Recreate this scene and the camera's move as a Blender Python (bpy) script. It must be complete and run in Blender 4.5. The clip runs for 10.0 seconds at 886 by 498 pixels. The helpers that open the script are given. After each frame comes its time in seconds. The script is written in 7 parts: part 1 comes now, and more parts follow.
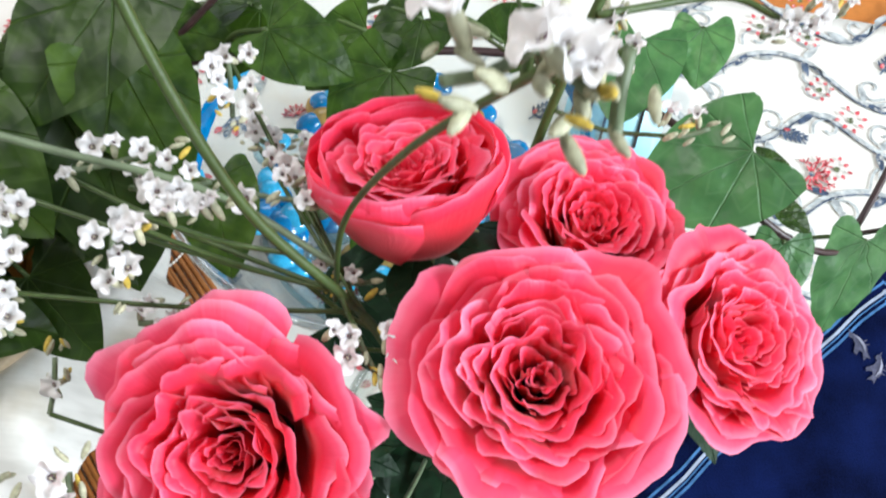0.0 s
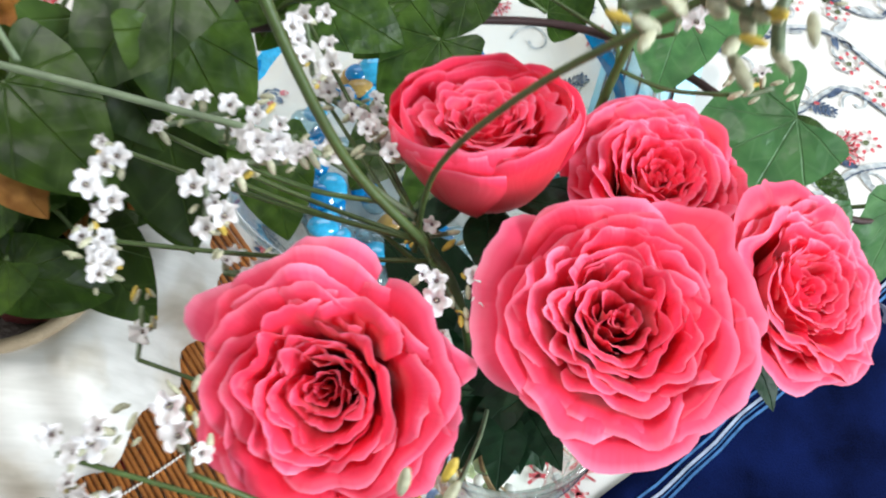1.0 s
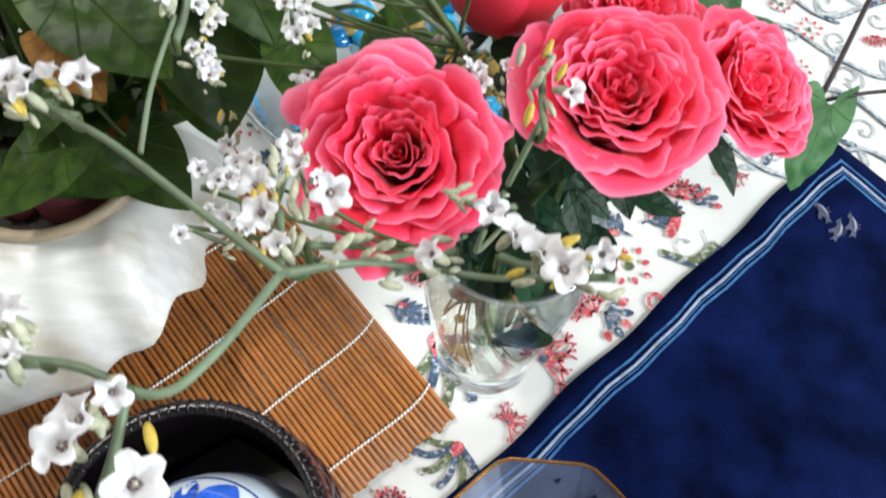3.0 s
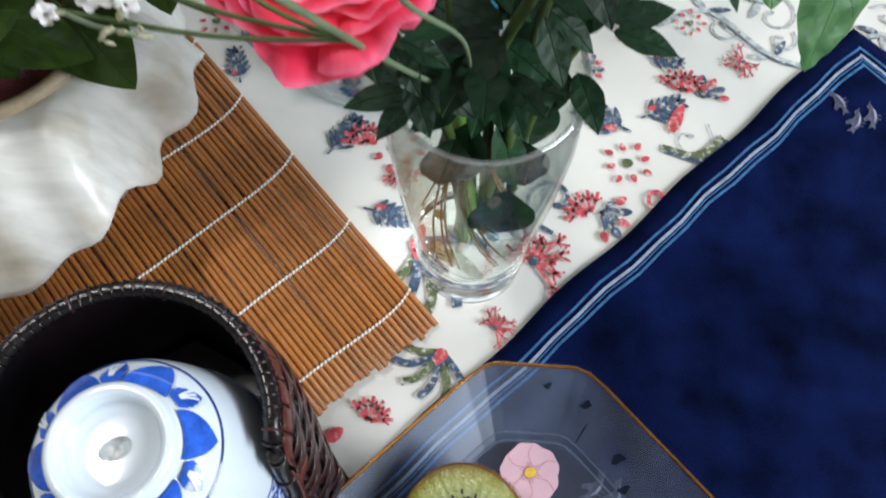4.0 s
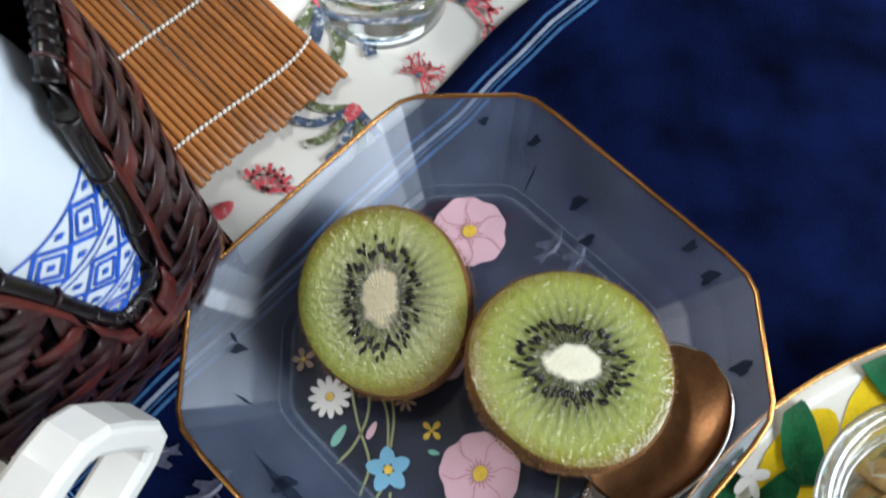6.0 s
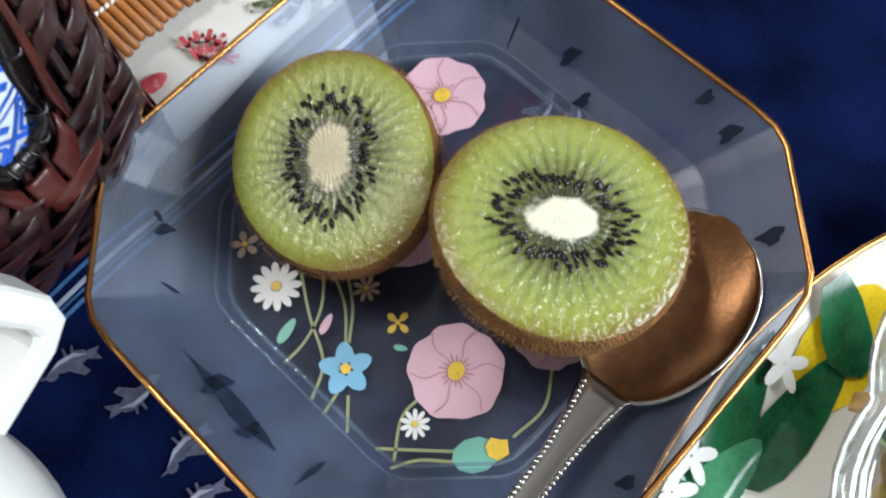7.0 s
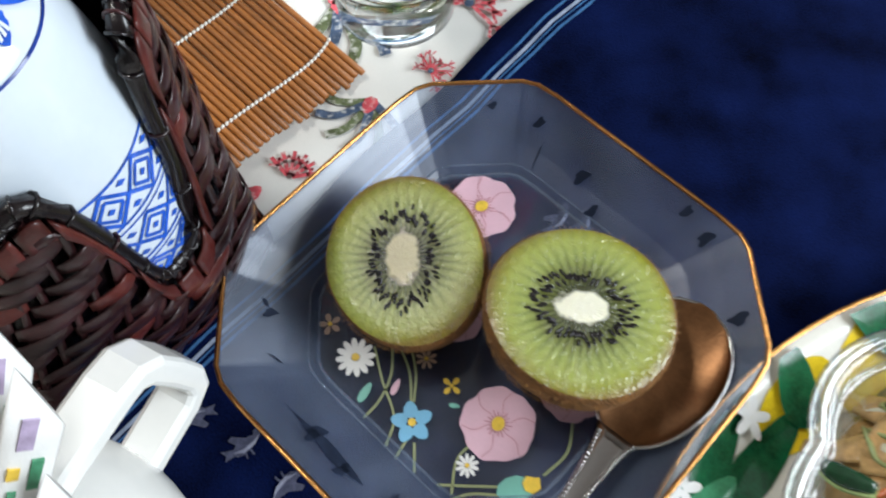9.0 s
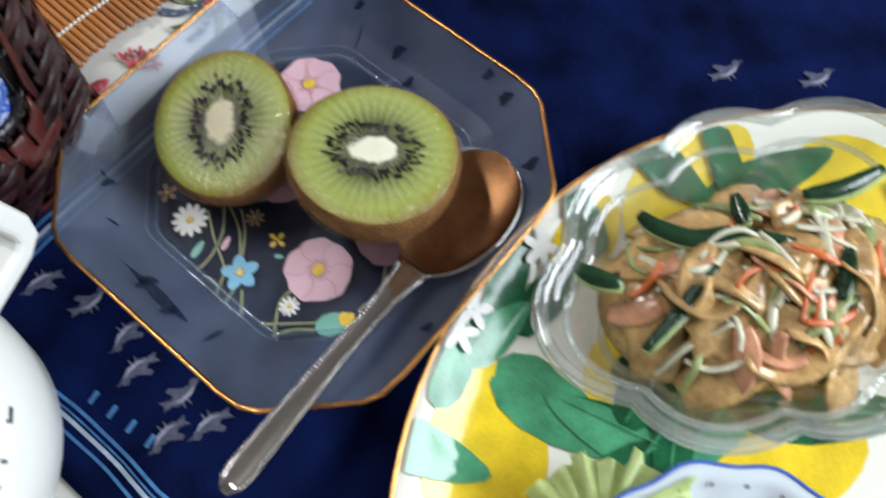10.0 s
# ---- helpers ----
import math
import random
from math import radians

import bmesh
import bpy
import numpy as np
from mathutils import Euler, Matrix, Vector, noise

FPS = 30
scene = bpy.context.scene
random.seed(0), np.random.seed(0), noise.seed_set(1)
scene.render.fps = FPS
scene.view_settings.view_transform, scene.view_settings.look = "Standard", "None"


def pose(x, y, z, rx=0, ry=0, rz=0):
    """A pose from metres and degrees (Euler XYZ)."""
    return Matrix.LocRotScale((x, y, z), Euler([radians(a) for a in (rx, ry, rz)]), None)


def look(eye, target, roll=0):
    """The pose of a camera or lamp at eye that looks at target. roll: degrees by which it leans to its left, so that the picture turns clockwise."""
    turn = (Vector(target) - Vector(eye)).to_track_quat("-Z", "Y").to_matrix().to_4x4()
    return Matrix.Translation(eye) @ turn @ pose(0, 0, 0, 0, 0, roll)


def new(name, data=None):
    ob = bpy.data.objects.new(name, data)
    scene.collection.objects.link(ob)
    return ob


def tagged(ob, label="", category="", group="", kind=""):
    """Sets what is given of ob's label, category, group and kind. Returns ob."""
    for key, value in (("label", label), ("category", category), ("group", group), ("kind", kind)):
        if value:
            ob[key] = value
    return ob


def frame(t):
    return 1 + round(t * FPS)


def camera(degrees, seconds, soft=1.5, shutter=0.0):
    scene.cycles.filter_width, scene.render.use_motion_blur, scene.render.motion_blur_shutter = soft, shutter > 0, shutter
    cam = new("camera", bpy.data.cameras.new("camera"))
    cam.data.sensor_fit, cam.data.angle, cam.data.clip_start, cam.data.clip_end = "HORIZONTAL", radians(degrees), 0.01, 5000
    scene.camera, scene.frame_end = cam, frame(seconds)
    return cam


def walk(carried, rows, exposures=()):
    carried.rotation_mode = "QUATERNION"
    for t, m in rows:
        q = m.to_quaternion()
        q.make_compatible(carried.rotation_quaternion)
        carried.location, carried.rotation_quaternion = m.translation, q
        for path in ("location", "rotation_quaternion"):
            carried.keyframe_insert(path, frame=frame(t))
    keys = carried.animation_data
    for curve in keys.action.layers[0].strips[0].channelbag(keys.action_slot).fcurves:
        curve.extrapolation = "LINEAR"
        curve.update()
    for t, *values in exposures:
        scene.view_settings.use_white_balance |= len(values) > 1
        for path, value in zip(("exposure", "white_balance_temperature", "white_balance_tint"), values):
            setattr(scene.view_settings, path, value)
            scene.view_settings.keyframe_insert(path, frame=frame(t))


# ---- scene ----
cam = camera(58.0, 10.0, soft=2.0, shutter=0.4)
PATH = [
    (0, (0.005, 0.086, 0.371), (-0.039, 0.954, -1.43), -1.7),
    (0.5, (0.001, 0.084, 0.357), (-0.034, 0.913, -1.463), -1.1),
    (1, (-0.009, 0.077, 0.375), (-0.068, 0.904, -1.445), -2.5),
    (1.5, (-0.017, 0.058, 0.413), (-0.066, 0.952, -1.375), -0.9),
    (2, (-0.025, 0.036, 0.413), (-0.037, 0.943, -1.37), 1.0),
    (2.5, (-0.026, 0.022, 0.404), (-0.033, 0.891, -1.397), 0.6),
    (3, (-0.03, 0.012, 0.393), (0.036, 0.863, -1.416), 3.4),
    (3.2, (-0.027, 0.009, 0.388), (0.022, 0.783, -1.455), 2.9),
    (4.5, (-0.01, -0.017, 0.322), (0.026, 0.74, -1.529), -0.7),
    (5, (-0.001, -0.035, 0.296), (0.013, 0.69, -1.568), -4.2),
    (5.5, (0.009, -0.048, 0.276), (0.02, 0.704, -1.577), -5.0),
    (6, (0.006, -0.058, 0.254), (0.076, 0.624, -1.624), -0.3),
    (6.2, (0.005, -0.063, 0.246), (0.087, 0.607, -1.637), 0.6),
    (7.3, (0.017, -0.078, 0.194), (0.049, 0.568, -1.698), -4.5),
    (7.5, (0.013, -0.077, 0.192), (0.052, 0.554, -1.705), -3.7),
    (8, (-0.001, -0.078, 0.207), (0.051, 0.522, -1.7), -2.4),
    (8.5, (-0.016, -0.072, 0.233), (0.057, 0.639, -1.635), -1.3),
    (9, (-0.003, -0.09, 0.262), (0.082, 0.716, -1.567), -1.3),
    (9.5, (0.015, -0.112, 0.277), (0.137, 0.661, -1.564), 0.2),
    (10, (0.045, -0.147, 0.269), (0.171, 0.606, -1.579), -1.0),
]
walk(cam, [(t, look(eye, target, roll)) for t, eye, target, roll in PATH], [(0.0, -0.46), (2.0, -0.50), (3.0, -0.58), (4.5, -0.98), (6.0, -1.02), (7.5, -0.66), (8.5, -0.80), (9.0, -0.93), (10.0, -0.95)])

# ---- light: a bright window in the wall beyond the table's end ----
world = bpy.data.worlds.new("sky")
scene.world = world
world.use_nodes = True
wn = world.node_tree.nodes
sky = wn.new("ShaderNodeTexSky")
sky.sky_type, sky.sun_disc = "NISHITA", False
sky.sun_elevation, sky.sun_rotation = radians(40), radians(80)
world.node_tree.links.new(sky.outputs[0], wn["Background"].inputs[0])
wn["Background"].inputs[1].default_value = 0.1


def area_lamp(name, size_x, size_y, watts, m, colour=(1, 1, 1)):
    data = bpy.data.lights.new(name, "AREA")
    data.shape, data.size, data.size_y, data.energy, data.color = "RECTANGLE", size_x, size_y, watts, colour
    ob = new(name, data)
    ob.matrix_world = m
    return ob


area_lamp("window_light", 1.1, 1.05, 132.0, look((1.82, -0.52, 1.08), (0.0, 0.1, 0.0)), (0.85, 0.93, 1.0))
area_lamp("window_light_north", 1.5, 0.9, 17.0, look((-0.15, 1.83, 1.12), (0.0, 0.1, 0.0)), (0.86, 0.92, 1.0))

area_lamp("ceiling_lamp_light", 0.08, 0.58, 25.0, look((-0.62, 0.45, 1.655), (-0.62, 0.45, 0.0)), (1.0, 0.98, 0.94))

# ---- materials ----


def nodes_of(name):
    m = bpy.data.materials.new(name)
    m.use_nodes = True
    t = m.node_tree
    return m, t.nodes, t.links, t.nodes["Principled BSDF"]


def ramp(n, l, fac, stops):
    r = n.new("ShaderNodeValToRGB")
    while len(r.color_ramp.elements) > len(stops):
        r.color_ramp.elements.remove(r.color_ramp.elements[-1])
    while len(r.color_ramp.elements) < len(stops):
        r.color_ramp.elements.new(1.0)
    for e, (p, c) in zip(r.color_ramp.elements, stops):
        e.position, e.color = p, (*c, 1)
    l.new(fac, r.inputs[0])
    return r.outputs[0]


def noise_node(n, l, scale, detail=3.0, coord="Object"):
    tc = n.new("ShaderNodeTexCoord")
    x = n.new("ShaderNodeTexNoise")
    x.inputs["Scale"].default_value, x.inputs["Detail"].default_value = scale, detail
    l.new(tc.outputs[coord], x.inputs["Vector"])
    return x.outputs["Fac"]


def math_node(n, l, op, a, b=None, clamp=False):
    x = n.new("ShaderNodeMath")
    x.operation, x.use_clamp = op, clamp
    for i, v in enumerate((a, b)):
        if v is None:
            continue
        if isinstance(v, (int, float)):
            x.inputs[i].default_value = v
        else:
            l.new(v, x.inputs[i])
    return x.outputs[0]


def mix_colour(n, l, fac, a, b, kind="MIX"):
    x = n.new("ShaderNodeMix")
    x.data_type, x.blend_type = "RGBA", kind
    for i, v in ((0, fac), (6, a), (7, b)):
        if isinstance(v, (int, float)):
            x.inputs[i].default_value = v
        elif isinstance(v, tuple):
            x.inputs[i].default_value = (*v, 1)
        else:
            l.new(v, x.inputs[i])
    return x.outputs[2]


def bump(n, l, p, height, strength, distance):
    b = n.new("ShaderNodeBump")
    b.inputs["Strength"].default_value, b.inputs["Distance"].default_value = strength, distance
    l.new(height, b.inputs["Height"])
    l.new(b.outputs[0], p.inputs["Normal"])


def plain(name, colour, rough=0.5, metal=0.0, spread=0.18, scale=60.0, fine=900.0, relief=0.15, depth=0.0006, spec=0.5, random_tint=0.0):
    """A surface with colour that wanders at two scales and a fine relief."""
    m, n, l, p = nodes_of(name)
    a = noise_node(n, l, scale)
    f = noise_node(n, l, fine, 2.0)
    both = math_node(n, l, "ADD", math_node(n, l, "MULTIPLY", a, 0.7), math_node(n, l, "MULTIPLY", f, 0.3))
    lo = tuple(c * (1 - spread) for c in colour)
    hi = tuple(min(1.0, c * (1 + spread)) for c in colour)
    out = ramp(n, l, both, [(0.3, lo), (0.7, hi)])
    if random_tint:
        oi = n.new("ShaderNodeObjectInfo")
        k = ramp(n, l, oi.outputs["Random"], [(0.0, (1 - random_tint,) * 3), (1.0, (1, 1, 1))])
        out = mix_colour(n, l, 1.0, out, k, "MULTIPLY")
    l.new(out, p.inputs["Base Color"])
    p.inputs["Roughness"].default_value, p.inputs["Metallic"].default_value = rough, metal
    p.inputs["Specular IOR Level"].default_value = spec
    if relief:
        bump(n, l, p, f, relief, depth)
    return m


def add_translucent(m, share, colour):
    n, l = m.node_tree.nodes, m.node_tree.links
    p, out = n["Principled BSDF"], n["Material Output"]
    tr, mx = n.new("ShaderNodeBsdfTranslucent"), n.new("ShaderNodeMixShader")
    tr.inputs[0].default_value = (*colour, 1)
    mx.inputs[0].default_value = share
    l.new(p.outputs[0], mx.inputs[1])
    l.new(tr.outputs[0], mx.inputs[2])
    l.new(mx.outputs[0], out.inputs[0])
    return m


def thin_glass(name, tint, haze=0.0, haze_colour=(0.6, 0.65, 0.7), rough=0.02, gloss=1.45):
    """Glass seen straight through, with gloss by angle and a little haze, which paints in reflected light on plate and
    rims.
    """
    m, n, l, p = nodes_of(name)
    out = n["Material Output"]
    tr, gl, df = n.new("ShaderNodeBsdfTransparent"), n.new("ShaderNodeBsdfGlossy"), n.new("ShaderNodeBsdfDiffuse")
    tr.inputs[0].default_value = (*tint, 1)
    gl.inputs["Roughness"].default_value = rough
    cloud = ramp(n, l, noise_node(n, l, 40.0), [(0.32, tuple(c * 0.45 for c in haze_colour)), (0.68, tuple(min(1.0, c * 1.15) for c in haze_colour))])
    l.new(cloud, df.inputs[0])
    lw = n.new("ShaderNodeLayerWeight")
    lw.inputs[0].default_value = 0.5
    edge_gain = math_node(n, l, "MULTIPLY", math_node(n, l, "POWER", lw.outputs["Facing"], 3.2), 0.75)
    fr = math_node(n, l, "ADD", edge_gain, ((gloss - 1) / (gloss + 1)) ** 2 * 1.3)
    m1, m2 = n.new("ShaderNodeMixShader"), n.new("ShaderNodeMixShader")
    m1.inputs[0].default_value = haze
    l.new(tr.outputs[0], m1.inputs[1])
    l.new(df.outputs[0], m1.inputs[2])
    l.new(fr, m2.inputs[0])
    l.new(m1.outputs[0], m2.inputs[1])
    l.new(gl.outputs[0], m2.inputs[2])
    l.new(m2.outputs[0], out.inputs[0])
    return m


def real_glass(name, tint, ior=1.45, rough=0.0):
    m, n, l, p = nodes_of(name)
    p.inputs["Base Color"].default_value = (*tint, 1)
    p.inputs["Transmission Weight"].default_value, p.inputs["IOR"].default_value = 1.0, ior
    p.inputs["Roughness"].default_value = rough
    return m


def leaf_material(name, dark, light, vein, gloss=0.45, share=0.25, spread=0.62):
    m, n, l, p = nodes_of(name)
    tc, sep = n.new("ShaderNodeTexCoord"), n.new("ShaderNodeSeparateXYZ")
    l.new(tc.outputs["UV"], sep.inputs[0])
    across = math_node(n, l, "SUBTRACT", sep.outputs[0], 0.5)
    side = math_node(n, l, "ABSOLUTE", across)
    reach = math_node(n, l, "SQRT", math_node(n, l, "ADD", math_node(n, l, "MULTIPLY", across, across), math_node(n, l, "MULTIPLY", sep.outputs[1], sep.outputs[1])))
    ang = math_node(n, l, "ARCTAN2", side, sep.outputs[1])
    # main veins fan out from the stalk, finer ones branch off them
    sector = math_node(n, l, "SUBTRACT", math_node(n, l, "FRACT", math_node(n, l, "ADD", math_node(n, l, "DIVIDE", ang, spread), 0.5)), 0.5)
    gap = math_node(n, l, "MULTIPLY", math_node(n, l, "MULTIPLY", math_node(n, l, "ABSOLUTE", sector), spread), reach)
    mid = math_node(n, l, "SUBTRACT", 1.0, math_node(n, l, "DIVIDE", gap, 0.011), True)
    k = math_node(n, l, "SUBTRACT", reach, math_node(n, l, "MULTIPLY", gap, 0.9))
    fr = math_node(n, l, "FRACT", math_node(n, l, "MULTIPLY", k, 4.6))
    line = math_node(n, l, "ABSOLUTE", math_node(n, l, "SUBTRACT", fr, 0.5))
    line = math_node(n, l, "SUBTRACT", 1.0, math_node(n, l, "MULTIPLY", line, 12.0), True)
    veins = math_node(n, l, "MAXIMUM", math_node(n, l, "MULTIPLY", line, 0.35), mid)
    body = ramp(n, l, noise_node(n, l, 4.0, 5.0), [(0.35, dark), (0.68, light)])
    oi = n.new("ShaderNodeObjectInfo")
    tint = ramp(n, l, oi.outputs["Random"], [(0.0, (0.42, 0.46, 0.42)), (0.6, (0.95, 0.95, 0.9)), (1.0, (1.5, 1.35, 1.25))])
    body = mix_colour(n, l, 1.0, body, tint, "MULTIPLY")
    l.new(mix_colour(n, l, math_node(n, l, "MULTIPLY", veins, 0.42), body, vein), p.inputs["Base Color"])
    p.inputs["Roughness"].default_value = gloss + 0.06
    p.inputs["Specular IOR Level"].default_value = 0.3
    pillow = math_node(n, l, "SUBTRACT", 1.0, math_node(n, l, "POWER", math_node(n, l, "ABSOLUTE", math_node(n, l, "SUBTRACT", math_node(n, l, "MULTIPLY", fr, 2.0), 1.0)), 2.0))
    pillow = math_node(n, l, "SUBTRACT", 1.0, pillow)
    h = math_node(n, l, "ADD", math_node(n, l, "MULTIPLY", noise_node(n, l, 6.0, 2.0), 0.5), math_node(n, l, "MULTIPLY", pillow, 0.14))
    h = math_node(n, l, "SUBTRACT", h, math_node(n, l, "MULTIPLY", mid, 0.6))
    bump(n, l, p, h, 0.8, 0.0014)
    return add_translucent(m, share, tuple(min(1, c * 2.2) for c in light))


def petal_material():
    m, n, l, p = nodes_of("rose_petal")
    tc, sep = n.new("ShaderNodeTexCoord"), n.new("ShaderNodeSeparateXYZ")
    l.new(tc.outputs["UV"], sep.inputs[0])
    # pale edge and highlight painted at the lip, crease shade at the foot
    c = ramp(n, l, sep.outputs[1], [(0.0, (0.50, 0.008, 0.018)), (0.5, (0.90, 0.015, 0.060)), (0.8, (0.95, 0.032, 0.100)), (0.94, (0.97, 0.075, 0.175)), (1.0, (0.99, 0.25, 0.40))])
    oi = n.new("ShaderNodeObjectInfo")
    tint = ramp(n, l, oi.outputs["Random"], [(0.0, (0.96, 0.62, 0.70)), (1.0, (1.0, 1.25, 1.22))])
    c = mix_colour(n, l, 1.0, c, tint, "MULTIPLY")
    l.new(c, p.inputs["Base Color"])
    p.inputs["Roughness"].default_value = 0.5
    p.inputs["Specular IOR Level"].default_value = 0.4
    p.inputs["Sheen Weight"].default_value = 0.22
    vm = n.new("ShaderNodeMapping")
    vm.inputs["Scale"].default_value = (34.0, 3.0, 1.0)
    l.new(tc.outputs["UV"], vm.inputs[0])
    x = n.new("ShaderNodeTexNoise")
    x.inputs["Scale"].default_value = 1.0
    l.new(vm.outputs[0], x.inputs["Vector"])
    bump(n, l, p, x.outputs["Fac"], 0.25, 0.0006)
    return add_translucent(m, 0.30, (0.98, 0.055, 0.14))


def kiwi_flesh_material(core_x, core_y, turn, core_colour):
    """Pale core, rays between the seeds and greener flesh towards the skin, on the cut face in x and y."""
    m, n, l, p = nodes_of("kiwi_flesh")
    tc = n.new("ShaderNodeTexCoord")
    mp = n.new("ShaderNodeMapping")
    mp.inputs["Rotation"].default_value = (0, 0, turn)
    l.new(tc.outputs["Object"], mp.inputs[0])
    sep = n.new("ShaderNodeSeparateXYZ")
    l.new(mp.outputs[0], sep.inputs[0])
    x, y = sep.outputs[0], sep.outputs[1]
    ang = math_node(n, l, "ARCTAN2", y, x)
    rad = math_node(n, l, "SQRT", math_node(n, l, "ADD", math_node(n, l, "MULTIPLY", x, x), math_node(n, l, "MULTIPLY", y, y)))
    qx, qy = math_node(n, l, "DIVIDE", x, core_x), math_node(n, l, "DIVIDE", y, core_y)
    core = math_node(n, l, "SQRT", math_node(n, l, "ADD", math_node(n, l, "MULTIPLY", qx, qx), math_node(n, l, "MULTIPLY", qy, qy)))
    core = math_node(n, l, "ADD", core, math_node(n, l, "MULTIPLY", math_node(n, l, "SUBTRACT", noise_node(n, l, 260.0), 0.5), 0.7))
    ray = math_node(n, l, "SINE", math_node(n, l, "ADD", math_node(n, l, "MULTIPLY", ang, 38.0), math_node(n, l, "MULTIPLY", noise_node(n, l, 180.0), 5.0)))
    ray = math_node(n, l, "ADD", math_node(n, l, "MULTIPLY", ray, 0.5), 0.5)
    flesh = ramp(n, l, math_node(n, l, "DIVIDE", rad, 0.027), [(0.25, (0.055, 0.065, 0.018)), (0.45, (0.16, 0.19, 0.04)), (0.62, (0.30, 0.36, 0.085)), (0.82, (0.33, 0.38, 0.070)), (0.93, (0.26, 0.27, 0.022)), (1.0, (0.22, 0.16, 0.012))])
    pale = mix_colour(n, l, 1.0, flesh, (0.42, 0.44, 0.34), "MULTIPLY")
    zone = ramp(n, l, math_node(n, l, "DIVIDE", rad, 0.027), [(0.3, (1, 1, 1)), (0.5, (0.85, 0.85, 0.85)), (0.78, (0.18, 0.18, 0.18))])
    flesh = mix_colour(n, l, math_node(n, l, "MULTIPLY", math_node(n, l, "POWER", ray, 2.0), zone), flesh, pale)
    c = mix_colour(n, l, ramp(n, l, core, [(0.8, (1, 1, 1)), (1.25, (0, 0, 0))]), flesh, core_colour)
    l.new(c, p.inputs["Base Color"])
    p.inputs["Roughness"].default_value = 0.13
    p.inputs["Subsurface Weight"].default_value = 0.15
    p.inputs["Subsurface Radius"].default_value = (0.004, 0.004, 0.001)
    p.inputs["Subsurface Scale"].default_value = 1.0
    hh = math_node(n, l, "ADD", noise_node(n, l, 900.0, 2.0), math_node(n, l, "MULTIPLY", ray, 0.22))
    bump(n, l, p, hh, 0.42, 0.0009)
    p.inputs["Coat Weight"].default_value = 1.0
    p.inputs["Coat IOR"].default_value = 1.6
    p.inputs["Coat Roughness"].default_value = 0.08
    wet = n.new("ShaderNodeBump")
    wet.inputs["Strength"].default_value, wet.inputs["Distance"].default_value = 1.0, 0.0019
    l.new(noise_node(n, l, 520.0, 3.0), wet.inputs["Height"])
    l.new(wet.outputs[0], p.inputs["Coat Normal"])
    return m


def glazed_shell():
    """White glaze gone tan in cloudy patches, with faint brush marks."""
    m, n, l, p = nodes_of("white_ceramic")
    patch = ramp(n, l, noise_node(n, l, 26.0, 4.0), [(0.50, (0.72, 0.715, 0.68)), (0.62, (0.60, 0.56, 0.48)), (0.78, (0.38, 0.32, 0.23))])
    tc, mp = n.new("ShaderNodeTexCoord"), n.new("ShaderNodeMapping")
    mp.inputs["Scale"].default_value = (40.0, 220.0, 60.0)
    l.new(tc.outputs["Object"], mp.inputs[0])
    x = n.new("ShaderNodeTexNoise")
    x.inputs["Scale"].default_value = 1.0
    l.new(mp.outputs[0], x.inputs["Vector"])
    streak = ramp(n, l, x.outputs["Fac"], [(0.35, (0.86, 0.86, 0.85)), (0.6, (1, 1, 1))])
    l.new(mix_colour(n, l, 1.0, patch, streak, "MULTIPLY"), p.inputs["Base Color"])
    p.inputs["Roughness"].default_value = 0.32
    bump(n, l, p, x.outputs["Fac"], 0.3, 0.0008)
    return m


def tray_material():
    return plain("tray_white", (0.80, 0.79, 0.72), 0.18, spread=0.05, scale=30, relief=0.02)


def printed(name, colour):
    """Block-printed ink, worn so that the cotton shows in specks."""
    m, n, l, p = nodes_of(name)
    ink = ramp(n, l, noise_node(n, l, 240.0, 2.0), [(0.3, tuple(c * 0.7 for c in colour)), (0.7, tuple(min(1, c * 1.5) for c in colour))])
    wear = ramp(n, l, noise_node(n, l, 420.0, 5.0), [(0.52, (0, 0, 0)), (0.70, (0.75, 0.75, 0.75))])
    l.new(mix_colour(n, l, wear, ink, (0.70, 0.69, 0.64)), p.inputs["Base Color"])
    p.inputs["Roughness"].default_value = 0.9
    p.inputs["Specular IOR Level"].default_value = 0.1
    return m


